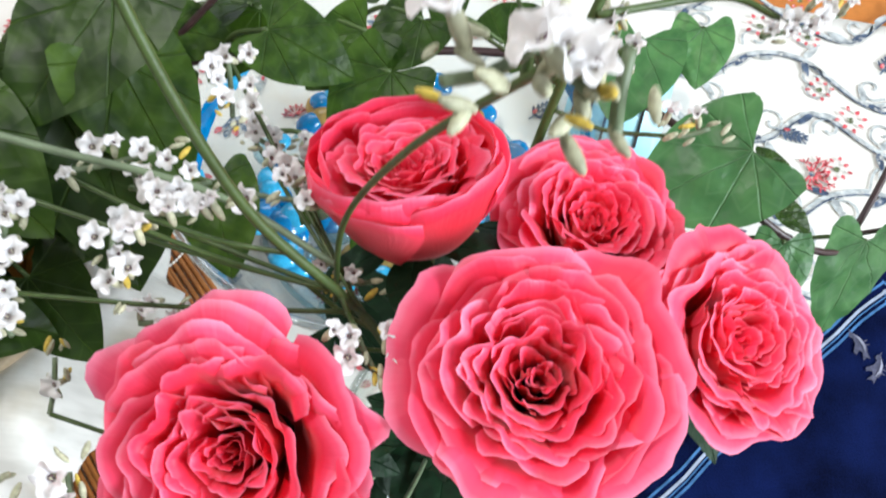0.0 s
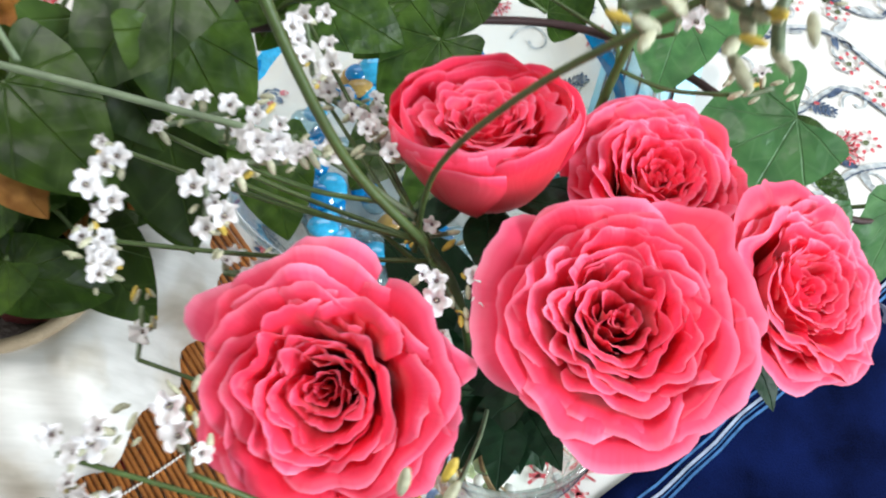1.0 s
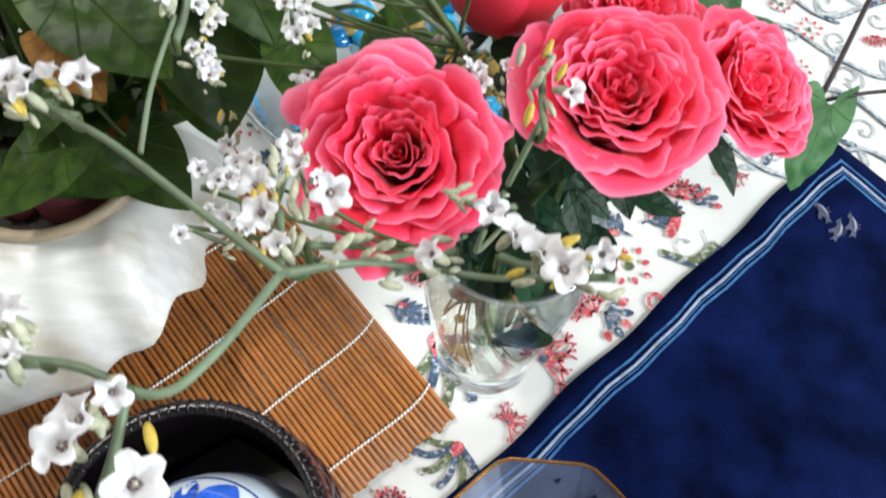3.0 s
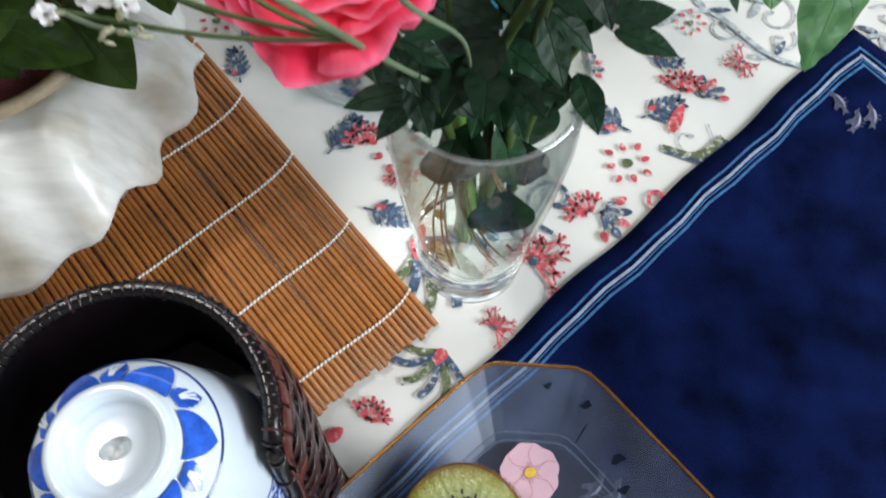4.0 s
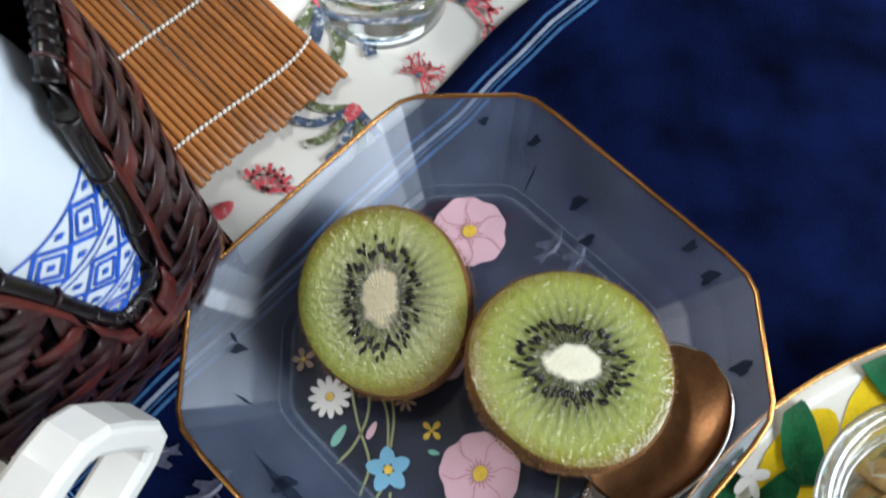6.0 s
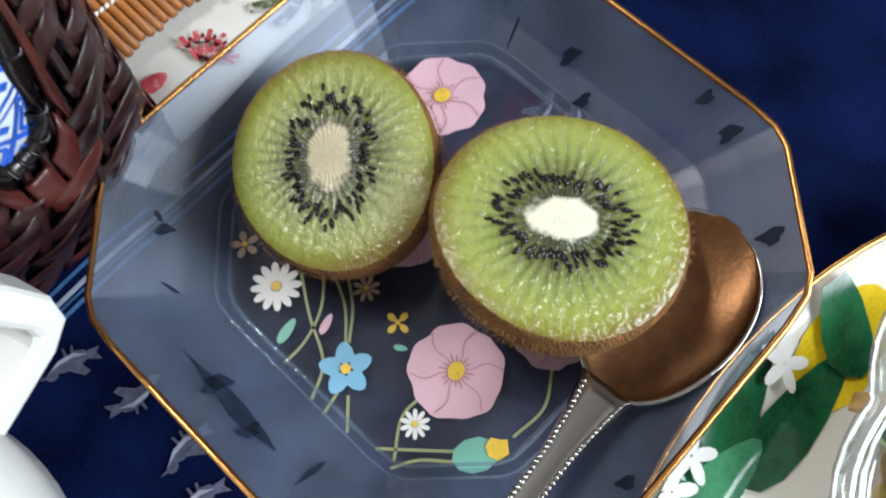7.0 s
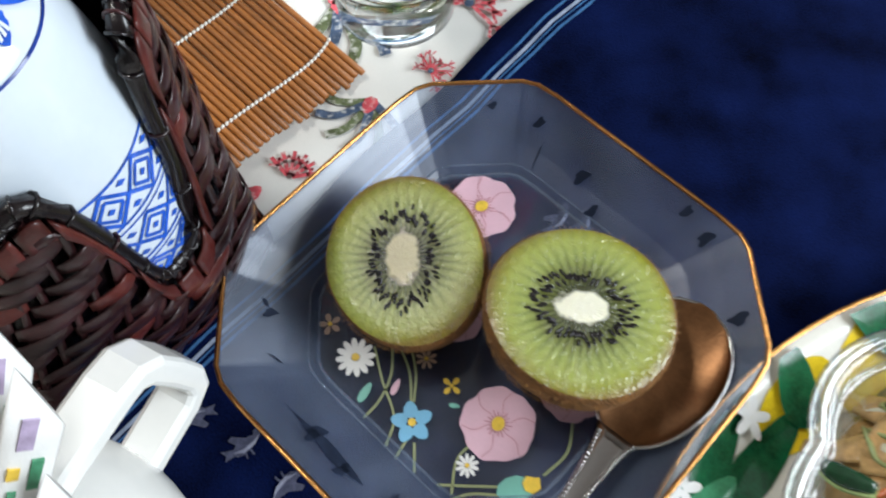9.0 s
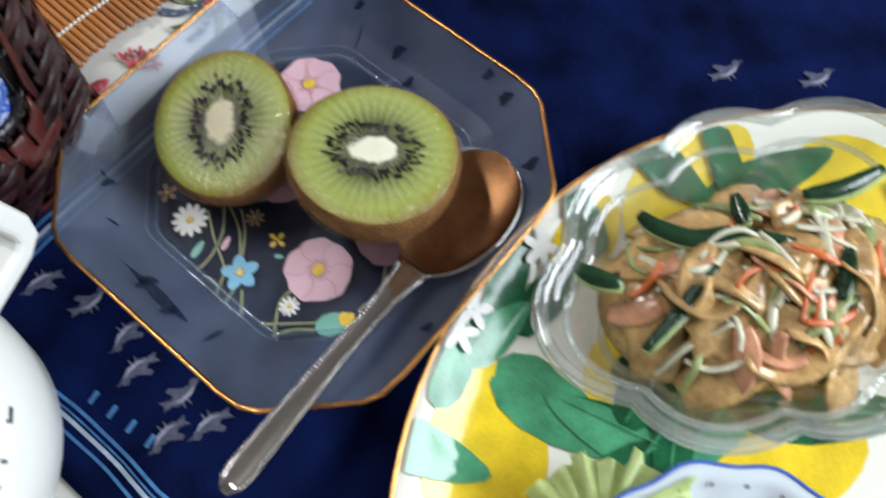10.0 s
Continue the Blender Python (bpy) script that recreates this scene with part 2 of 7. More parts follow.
M = {
    "wood": plain("table_wood", (0.42, 0.15, 0.035), 0.32, spread=0.35, scale=14, fine=160),
    "wall": plain("wall_paint", (0.34, 0.33, 0.31), 0.8, spread=0.04, scale=4, fine=300),
    "floor": plain("floor_wood", (0.28, 0.17, 0.09), 0.5, spread=0.3, scale=6, fine=100),
    "cream": plain("cotton_cream", (0.69, 0.68, 0.64), 0.85, spread=0.07, scale=22, fine=1700, relief=0.35, depth=0.0004, spec=0.2),
    "print_navy": printed("print_navy", (0.055, 0.08, 0.13)),
    "print_red": printed("print_red", (0.45, 0.07, 0.085)),
    "print_green": printed("print_green", (0.10, 0.12, 0.06)),
    "print_grey": printed("print_grey", (0.34, 0.37, 0.38)),
    "navy": plain("indigo_cotton", (0.0026, 0.0066, 0.040), 1.0, spread=0.8, scale=38, fine=1300, relief=0.6, depth=0.0006, spec=0.05),
    "stripe_white": plain("stripe_white", (0.34, 0.40, 0.52), 0.9, spread=0.3, scale=200, fine=1800, spec=0.1),
    "stripe_blue": plain("stripe_blue", (0.06, 0.17, 0.38), 0.9, spread=0.4, scale=200, fine=1800, spec=0.1),
    "bird": plain("bird_white", (0.085, 0.09, 0.14), 0.9, spread=0.45, scale=350, fine=1800, spec=0.1),
    "bird_belly": plain("bird_belly", (0.30, 0.31, 0.40), 0.9, spread=0.35, scale=350, fine=1800, spec=0.1),
    "bamboo": plain("bamboo_stick", (0.36, 0.125, 0.024), 0.5, spread=0.3, scale=45, fine=700, random_tint=0.3),
    "string": plain("white_string", (0.72, 0.70, 0.64), 0.9, spread=0.1, scale=400, fine=2500),
    "shell": glazed_shell(),
    "pot_rim": plain("pot_rim", (0.42, 0.33, 0.22), 0.5, spread=0.3, scale=60),
    "soil": plain("dark_soil", (0.018, 0.011, 0.009), 0.6, spread=0.6, scale=90, fine=500, relief=0.6, depth=0.003),
    "tuber": plain("tuber_skin", (0.15, 0.025, 0.045), 0.35, spread=0.5, scale=70, relief=0.5, depth=0.002),
    "basket": plain("dark_cane", (0.034, 0.010, 0.011), 0.30, spread=0.7, scale=120, fine=900, random_tint=0.5),
    "basket_red": plain("red_cane", (0.085, 0.014, 0.011), 0.34, spread=0.5, scale=120, fine=900, random_tint=0.4),
    "basket_rim": plain("black_cane", (0.007, 0.004, 0.005), 0.25, spread=0.6, scale=150, fine=900, random_tint=0.3),
    "porcelain": plain("porcelain", (0.62, 0.69, 0.76), 0.10, spread=0.03, scale=25, fine=400, relief=0.02),
    "mug_white": plain("mug_glaze", (0.78, 0.78, 0.75), 0.12, spread=0.03, scale=25, fine=400, relief=0.02),
    "cobalt": plain("cobalt_glaze", (0.022, 0.10, 0.52), 0.12, spread=0.45, scale=180, fine=900, relief=0.0),
    "cobalt_dark": plain("cobalt_line", (0.012, 0.035, 0.20), 0.12, spread=0.3, scale=180, relief=0.0),
    "gold": plain("gilt_line", (0.62, 0.30, 0.10), 0.24, 1.0, spread=0.25, scale=80, relief=0.1),
    # clear glass; the diffuse haze puts the room's reflection into its colour
    "plate": thin_glass("plate_glass_painted_haze", (0.74, 0.78, 0.84), 0.10, (0.25, 0.30, 0.42), 0.08, 1.55),
    "steel": plain("spoon_steel", (0.50, 0.48, 0.47), 0.12, 1.0, spread=0.08, scale=60, relief=0.03),
    # steel whose colour holds the brown that the bowl would mirror
    "spoon_bowl": plain("brown_reflection_steel", (0.20, 0.098, 0.045), 0.36, 1.0, spread=0.3, scale=120, relief=0.1),
    # wall copy of the plate glass, given more haze for its brighter reflections
    "wall_glass": thin_glass("blue_grey_reflection_glass", (0.80, 0.84, 0.90), 0.14, (0.28, 0.36, 0.52), 0.34, 1.50),
    "vase_glass": thin_glass("vase_glass", (0.93, 0.96, 0.94), 0.008, (0.5, 0.55, 0.55), 0.03, 1.36),
    "plate_line": thin_glass("moulded_edge", (0.60, 0.66, 0.74), 0.14, (0.5, 0.6, 0.75), 0.05, 1.7),
    "kiwi_skin": plain("kiwi_skin", (0.20, 0.082, 0.015), 0.75, spread=0.45, scale=240, fine=1400, relief=0.9, depth=0.0015),
    "kiwi_rim": plain("kiwi_edge", (0.22, 0.10, 0.018), 0.6, spread=0.3, scale=240),
    "seed": plain("kiwi_seed", (0.008, 0.005, 0.004), 0.22, spread=0.5, scale=600),
    "pink_print": plain("pink_enamel", (0.66, 0.42, 0.50), 0.4, spread=0.06, scale=120, fine=900, relief=0.0),
    "rose_line": plain("rose_enamel_line", (0.42, 0.17, 0.19), 0.4, spread=0.2, scale=120, relief=0.0),
    "yellow_print": plain("yellow_enamel", (0.72, 0.48, 0.05), 0.4, spread=0.2, scale=400, relief=0.0),
    "white_print": plain("white_enamel", (0.72, 0.72, 0.70), 0.4, spread=0.06, scale=120, relief=0.0),
    "navy_mark": plain("navy_mark", (0.012, 0.018, 0.035), 0.6, spread=0.4, scale=200, relief=0.0, spec=0.1),
    "tan_print": plain("tan_enamel", (0.40, 0.27, 0.20), 0.4, spread=0.1, scale=120, relief=0.0),
    "blue_print": plain("blue_enamel", (0.16, 0.42, 0.62), 0.4, spread=0.08, scale=120, relief=0.0),
    "teal_print": plain("teal_enamel", (0.16, 0.42, 0.34), 0.4, spread=0.08, scale=120, relief=0.0),
    "olive_print": plain("olive_enamel", (0.26, 0.29, 0.13), 0.4, spread=0.08, scale=120, relief=0.0),
    "tray": tray_material(),
    "lemon": plain("lemon_print", (0.80, 0.58, 0.02), 0.2, spread=0.25, scale=60, relief=0.0),
    "leafprint": plain("green_print", (0.008, 0.10, 0.040), 0.15, spread=0.65, scale=110, relief=0.0),
    "leafprint_light": plain("light_green_print", (0.06, 0.27, 0.14), 0.15, spread=0.4, scale=110, relief=0.0),
    "black": plain("black_ink", (0.012, 0.012, 0.014), 0.5, spread=0.3, scale=200, relief=0.0),
    "glass": real_glass("clear_glass", (0.97, 0.99, 0.98), 1.45),
    "bowl_glass": thin_glass("bowl_glass", (0.975, 0.99, 0.985), 0.035, (0.8, 0.84, 0.84), 0.03, 1.45),
    # rim glass: whitish haze stands in for the highlights along the edge
    "glass_edge": thin_glass("glass_edge", (0.93, 0.96, 0.95), 0.13, (0.88, 0.92, 0.92), 0.04, 2.1),
    "water_top": thin_glass("water_top", (0.96, 0.985, 0.97), 0.03, (0.7, 0.75, 0.75), 0.02, 1.33),
    "bead_blue": plain("blue_glass_bead", (0.0, 0.17, 0.42), 0.06, spread=0.3, scale=200, relief=0.0, spec=1.0),
    "bead_sky": plain("sky_glass_bead", (0.03, 0.36, 0.62), 0.06, spread=0.3, scale=200, relief=0.0, spec=1.0),
    "bead_clear": thin_glass("clear_bead", (0.7, 0.85, 0.9), 0.15, (0.5, 0.6, 0.6), 0.03, 1.6),
    "bead_ochre": plain("ochre_bead", (0.40, 0.26, 0.08), 0.1, spread=0.3, scale=200, relief=0.0),
    "packet_blue": plain("pale_blue_paper", (0.35, 0.68, 0.80), 0.4, spread=0.12, scale=60),
    "paper": plain("white_paper", (0.78, 0.78, 0.76), 0.55, spread=0.04, scale=60),
    "lilac": plain("lilac_ink", (0.45, 0.36, 0.52), 0.55, spread=0.3, scale=200, relief=0.0),
    "red_paper": plain("red_paper", (0.60, 0.02, 0.02), 0.4, spread=0.1, scale=60),
    "petal": petal_material(),
    "leaf": leaf_material("heart_leaf", (0.0075, 0.028, 0.003), (0.046, 0.100, 0.010), (0.12, 0.20, 0.05), 0.36, 0.2),
    "leaf_pale": leaf_material("pale_heart_leaf", (0.030, 0.105, 0.036), (0.085, 0.215, 0.075), (0.20, 0.33, 0.17), 0.34, 0.22),
    "leaf_dry": leaf_material("dry_leaf", (0.20, 0.075, 0.015), (0.46, 0.22, 0.055), (0.3, 0.16, 0.05), 0.65, 0.18),
    "leaf_rose": leaf_material("rose_leaf", (0.004, 0.024, 0.009), (0.010, 0.050, 0.017), (0.016, 0.058, 0.022), 0.5, 0.12, 1.2),
    "vine": plain("vine_stem", (0.030, 0.012, 0.012), 0.4, spread=0.4, scale=150),
    "stem": plain("green_stem", (0.05, 0.085, 0.02), 0.5, spread=0.3, scale=150),
    "stem_bright": plain("bright_stem", (0.18, 0.36, 0.07), 0.4, spread=0.3, scale=150),
    "stem_pale": plain("pale_green_stem", (0.13, 0.175, 0.10), 0.55, spread=0.25, scale=150),
    "root": plain("root", (0.24, 0.15, 0.06), 0.6, spread=0.3, scale=200),
    "floret": add_translucent(plain("white_floret", (0.78, 0.77, 0.78), 0.6, spread=0.05, scale=300, fine=1500), 0.3, (0.85, 0.84, 0.84)),
    "eye": plain("floret_eye", (0.10, 0.055, 0.075), 0.7, spread=0.4, scale=900),
    "bud": plain("bud", (0.48, 0.48, 0.33), 0.6, spread=0.35, scale=400, random_tint=0.3),
    "bud_yellow": plain("yellow_bud", (0.55, 0.40, 0.06), 0.6, spread=0.3, scale=400),
    "carrot": plain("carrot", (0.66, 0.16, 0.05), 0.25, spread=0.3, scale=150),
    "cucumber": plain("cucumber_skin", (0.008, 0.035, 0.014), 0.15, spread=0.5, scale=150),
    "curd_pale": plain("pale_curd", (0.58, 0.36, 0.15), 0.12, spread=0.45, scale=160, fine=500, relief=0.3, depth=0.0010, random_tint=0.45),
    "ham": plain("pink_ham", (0.60, 0.29, 0.17), 0.25, spread=0.3, scale=150),
    "cucumber_flesh": plain("cucumber_flesh", (0.36, 0.46, 0.18), 0.2, spread=0.3, scale=150),
    "cabbage_green": plain("green_cabbage", (0.30, 0.34, 0.14), 0.25, spread=0.35, scale=150),
    "cabbage": plain("pale_cabbage", (0.62, 0.60, 0.46), 0.25, spread=0.25, scale=150),
    "lettuce": add_translucent(plain("lettuce", (0.50, 0.60, 0.24), 0.4, spread=0.3, scale=150), 0.3, (0.6, 0.7, 0.3)),
    "dish_blue": plain("blue_rim", (0.06, 0.14, 0.50), 0.12, spread=0.2, scale=100, relief=0.0),
    "dot": plain("grey_dot", (0.30, 0.30, 0.32), 0.2, spread=0.2, scale=100, relief=0.0),
}

# ---- builders ----


def thing(name, label, category, m=None, group="", kind=""):
    ob = new(name)
    ob.empty_display_size = 0.01
    if m is not None:
        ob.matrix_world = m
    return tagged(ob, label, category, group, kind)


def finish(bm, name, material, smooth=True):
    me = bpy.data.meshes.new(name)
    bm.to_mesh(me)
    bm.free()
    if smooth:
        me.polygons.foreach_set("use_smooth", [True] * len(me.polygons))
    me.materials.append(M[material] if isinstance(material, str) else material)
    return me


def part(name, bm, material, parent, label="", m=None, smooth=True):
    """Links a bmesh, or a mesh already made, as one mesh object under its thing."""
    me = bm if isinstance(bm, bpy.types.Mesh) else finish(bm, name, material, smooth)
    ob = new(name, me)
    ob.parent = parent
    if m is not None:
        ob.matrix_basis = m
    if label:
        ob["label"] = label
    return ob


def solo(name, bm, material, label, category, m=None, kind="", group="", smooth=True):
    me = bm if isinstance(bm, bpy.types.Mesh) else finish(bm, name, material, smooth)
    ob = new(name, me)
    if m is not None:
        ob.matrix_world = m
    return tagged(ob, label, category, group, kind)


def box(bm, x0, x1, y0, y1, z0, z1):
    vs = [bm.verts.new((x, y, z)) for z in (z0, z1) for x, y in ((x0, y0), (x1, y0), (x1, y1), (x0, y1))]
    for f in ((3, 2, 1, 0), (4, 5, 6, 7), (0, 1, 5, 4), (1, 2, 6, 5), (2, 3, 7, 6), (3, 0, 4, 7)):
        bm.faces.new([vs[i] for i in f])


def skin(bm, rings, closed=True, cap0=False, cap1=False):
    """Joins rings of points, each of the same length, into a surface."""
    vs = [[bm.verts.new(p) for p in ring] for ring in rings]
    k = len(vs[0])
    for a, b in zip(vs, vs[1:]):
        for i in range(k if closed else k - 1):
            j = (i + 1) % k
            bm.faces.new((a[i], a[j], b[j], b[i]))
    if cap0:
        bm.faces.new(vs[0][::-1])
    if cap1:
        bm.faces.new(vs[-1])


def circle(cx, cy, z, r, k=32, turn=0.0, shape=None):
    out = []
    for i in range(k):
        a = turn + 2 * math.pi * i / k
        q = r * (shape(a) if shape else 1.0)
        out.append((cx + q * math.cos(a), cy + q * math.sin(a), z))
    return out


def lathe(bm, profile, k=40, shape=None, cap0=False, cap1=False):
    skin(bm, [circle(0, 0, z, r, k, 0.0, shape) for r, z in profile], True, cap0, cap1)


def smooth_line(points, steps=6):
    """A smooth run of points through the given ones."""
    p = [Vector(q) for q in points]
    if len(p) < 3:
        return [p[0].lerp(p[-1], i / steps) for i in range(steps + 1)]
    p = [2 * p[0] - p[1]] + p + [2 * p[-1] - p[-2]]
    out = []
    for i in range(1, len(p) - 2):
        for s in range(steps):
            t = s / steps
            a, b, c, d = p[i - 1], p[i], p[i + 1], p[i + 2]
            out.append(0.5 * ((2 * b) + (c - a) * t + (2 * a - 5 * b + 4 * c - d) * t * t + (3 * b - a - 3 * c + d) * t ** 3))
    out.append(p[-2])
    return out


def tube(bm, points, radius, k=6, steps=6, taper=1.0, closed=False):
    line = [Vector(q) for q in points] if steps == 0 else smooth_line(points, steps)
    rings = []
    count = len(line)
    for i, q in enumerate(line):
        if closed:
            d = line[(i + 1) % count] - line[i - 1]
        else:
            d = line[min(i + 1, count - 1)] - line[max(i - 1, 0)]
        d = d.normalized() if d.length > 1e-9 else Vector((0, 0, 1))
        up = Vector((0, 0, 1)) if abs(d.z) < 0.93 else Vector((0, 1, 0))
        s = d.cross(up).normalized()
        w = s.cross(d)
        r = radius * (1 + (taper - 1) * i / max(1, count - 1))
        rings.append([q + r * (math.cos(2 * math.pi * j / k) * s + math.sin(2 * math.pi * j / k) * w) for j in range(k)])
    if closed:
        rings.append(rings[0])
        skin(bm, rings)
        bmesh.ops.remove_doubles(bm, verts=bm.verts, dist=1e-7)
    else:
        skin(bm, rings, True, True, True)


def ellipsoid(bm, c, r, k=10, m=6, turn=None):
    geo = bmesh.ops.create_uvsphere(bm, u_segments=k, v_segments=m, radius=1.0)
    mat = Matrix.Translation(c) @ (turn or Matrix.Identity(4)) @ Matrix.Diagonal((*r, 1))
    bmesh.ops.transform(bm, matrix=mat, verts=geo["verts"])


def flat(bm, outline, z):
    bm.faces.new([bm.verts.new((x, y, z)) for x, y in outline])


def oval(cx, cy, a, b, turn, k=10, point=0.0):
    out = []
    for i in range(k):
        t = 2 * math.pi * i / k
        x, y = a * math.cos(t), b * math.sin(t) * (1 - point * math.cos(t))
        out.append((cx + x * math.cos(turn) - y * math.sin(turn), cy + x * math.sin(turn) + y * math.cos(turn)))
    return out


def ribbon(bm, points, width, z, steps=6):
    line = smooth_line([(x, y, 0) for x, y in points], steps)
    prev = None
    for i, q in enumerate(line):
        d = (line[min(i + 1, len(line) - 1)] - line[max(i - 1, 0)]).normalized()
        s = Vector((-d.y, d.x, 0)) * width / 2
        pair = [bm.verts.new((q.x + s.x, q.y + s.y, z)), bm.verts.new((q.x - s.x, q.y - s.y, z))]
        if prev:
            bm.faces.new((prev[0], prev[1], pair[1], pair[0]))
        prev = pair


def aim(place, axis, spin=0.0):
    """A pose at a place whose z axis points along axis."""
    q = Vector(axis).normalized().to_track_quat("Z", "Y").to_matrix().to_4x4()
    return Matrix.Translation(place) @ q @ Matrix.Rotation(radians(spin), 4, "Z")


# ---- room ----
X0, X1, Y0, Y1, Z0, Z1 = -1.7, 1.9, -1.45, 1.9, -0.72, 1.75


def slab(name, x0, x1, y0, y1, z0, z1, material, label, category):
    bm = bmesh.new()
    box(bm, x0, x1, y0, y1, z0, z1)
    return solo(name, bm, material, label, category, kind="structure", smooth=False)


slab("floor", X0, X1, Y0, Y1, Z0 - 0.1, Z0, "floor", "brown wooden floor below the table", "floor")
slab("ceiling", X0, X1, Y0, Y1, Z1, Z1 + 0.1, "wall", "plain white ceiling of the room", "ceiling")
slab("wall_west", X0 - 0.1, X0, Y0, Y1, Z0, Z1, "wall", "plain white painted wall of the room", "wall")
slab("wall_south", X0, X1, Y0 - 0.1, Y0, Z0, Z1, "wall", "plain painted wall of the room", "wall")
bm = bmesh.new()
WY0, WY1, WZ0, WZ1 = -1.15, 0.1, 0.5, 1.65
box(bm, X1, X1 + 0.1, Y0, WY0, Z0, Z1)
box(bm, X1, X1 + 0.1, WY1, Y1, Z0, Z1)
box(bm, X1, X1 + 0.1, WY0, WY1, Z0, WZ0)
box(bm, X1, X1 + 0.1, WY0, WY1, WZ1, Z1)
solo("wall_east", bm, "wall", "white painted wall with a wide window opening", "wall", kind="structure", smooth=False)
bm = bmesh.new()
VX0, VX1, VZ0, VZ1 = -0.95, 0.65, 0.6, 1.65
box(bm, X0, VX0, Y1, Y1 + 0.1, Z0, Z1)
box(bm, VX1, X1, Y1, Y1 + 0.1, Z0, Z1)
box(bm, VX0, VX1, Y1, Y1 + 0.1, Z0, VZ0)
box(bm, VX0, VX1, Y1, Y1 + 0.1, VZ1, Z1)
solo("wall_north", bm, "wall", "white painted wall with a window opening", "wall", kind="structure", smooth=False)

ceiling_lamp = thing("ceiling_lamp", "white tube ceiling lamp that is switched on", "lamp", pose(-0.62, 0.45, 1.66, 0, 0, 90))
bm = bmesh.new()
box(bm, -0.31, 0.31, -0.05, 0.05, 0.005, 0.07)
bmesh.ops.bevel(bm, geom=bm.edges[:], offset=0.02, segments=3, affect="EDGES")
part("housing", bm, "wall", ceiling_lamp)

table = thing("table", "orange-brown wooden table under two cloths", "table", pose(0, 0.1, 0))
bm = bmesh.new()
box(bm, -0.75, 0.75, -0.6, 0.62, -0.035, -0.004)
bmesh.ops.bevel(bm, geom=bm.edges[:], offset=0.004, segments=2, affect="EDGES")
part("tabletop", bm, "wood", table, smooth=False)
for lx in (-0.68, 0.68):
    for ly in (-0.53, 0.55):
        bm = bmesh.new()
        box(bm, lx - 0.03, lx + 0.03, ly - 0.03, ly + 0.03, Z0, -0.035)
        part("leg", bm, "wood", table, smooth=False)

# ---- floral tablecloth ----
tablecloth = thing("tablecloth", "cream cotton tablecloth printed with navy and red flowers", "tablecloth")
bm = bmesh.new()
NX, NY = 70, 64
grid = []
for j in range(NY + 1):
    row = []
    for i in range(NX + 1):
        x = -0.62 + 1.2 * i / NX
        far = 0.475 - 0.235 * x
        y = -0.45 + (far + 0.45) * j / NY
        z = 0.0012 * noise.noise((x * 9, y * 9, 0.3)) if y > 0.3 else 0.0
        row.append(bm.verts.new((x, y, z * min(1, max(0, (y - 0.3) * 8)))))
    grid.append(row)
for j in range(NY):
    for i in range(NX):
        bm.faces.new((grid[j][i], grid[j][i + 1], grid[j + 1][i + 1], grid[j + 1][i]))
ext = bmesh.ops.extrude_face_region(bm, geom=bm.faces[:])
bmesh.ops.translate(bm, vec=(0, 0, -0.002), verts=[v for v in ext["geom"] if isinstance(v, bmesh.types.BMVert)])
bmesh.ops.recalc_face_normals(bm, faces=bm.faces)
part("cloth", bm, "cream", tablecloth)

INK = {k: bmesh.new() for k in ("print_navy", "print_red", "print_green", "print_grey")}
INK_Z = {"print_navy": 0.0013, "print_red": 0.0016, "print_green": 0.0010, "print_grey": 0.0008}


def blob(ink, cx, cy, a, b, turn, k=9, point=0.3):
    flat(INK[ink], oval(cx, cy, a, b, turn, k, point), INK_Z[ink])


def stroke(ink, pts, width):
    ribbon(INK[ink], pts, width, INK_Z[ink] + 0.00008, 5)


def at(cx, cy, r, a):
    return cx + r * math.cos(a), cy + r * math.sin(a)


def leaf_sprig(cx, cy, s, turn, ink="print_navy", heart="print_red"):
    stroke(ink, [at(cx, cy, s * 0.2, turn + math.pi), at(cx, cy, s, turn)], s * 0.07)
    for i in range(5):
        q = at(cx, cy, s * (0.1 + 0.2 * i), turn)
        for side in (-1, 1):
            a = turn + side * (0.95 - 0.08 * i)
            w = at(*q, s * 0.26, a)
            blob(ink, *w, s * (0.27 - 0.025 * i), s * 0.085, a)
    blob(ink, *at(cx, cy, s * 1.08, turn), s * 0.22, s * 0.1, turn)
    blob(heart, *at(cx, cy, s * 0.3, turn + 0.5), s * 0.15, s * 0.09, turn + 0.3)


def spiky_flower(cx, cy, s, turn, core="print_green"):
    for i in range(11):
        a = turn + (i - 5) * 0.42
        r = s * (0.75 + 0.25 * math.cos(i * 1.7))
        stroke("print_red", [at(cx, cy, s * 0.12, a), at(cx, cy, r, a + 0.06)], s * 0.085)
        q = at(cx, cy, r * 0.72, a)
        for side in (-1, 1):
            stroke("print_red", [q, at(*q, s * 0.28, a + side * 0.75)], s * 0.06)
    for i in range(3):
        blob(core, *at(cx, cy, s * 0.42, turn + (i - 1) * 0.9), s * 0.2, s * 0.075, turn + (i - 1) * 0.9)
    blob("print_navy", cx, cy, s * 0.12, s * 0.09, turn)


def dot_ring(cx, cy, s, turn):
    for i in range(8):
        a = turn + i * math.pi / 4
        blob("print_red", *at(cx, cy, s * (0.75 + 0.15 * (i % 2)), a), s * 0.2, s * 0.14, a)
    blob("print_green", cx, cy, s * 0.26, s * 0.22, turn)


def curl(cx, cy, s, turn, ink="print_navy", width=0.09):
    pts = [at(cx, cy, s * (0.12 + 0.13 * i), turn + i * 0.85) for i in range(8)]
    stroke(ink, pts, s * width)
    blob(ink, *at(cx, cy, s * 0.15, turn), s * 0.12, s * 0.1, 0)


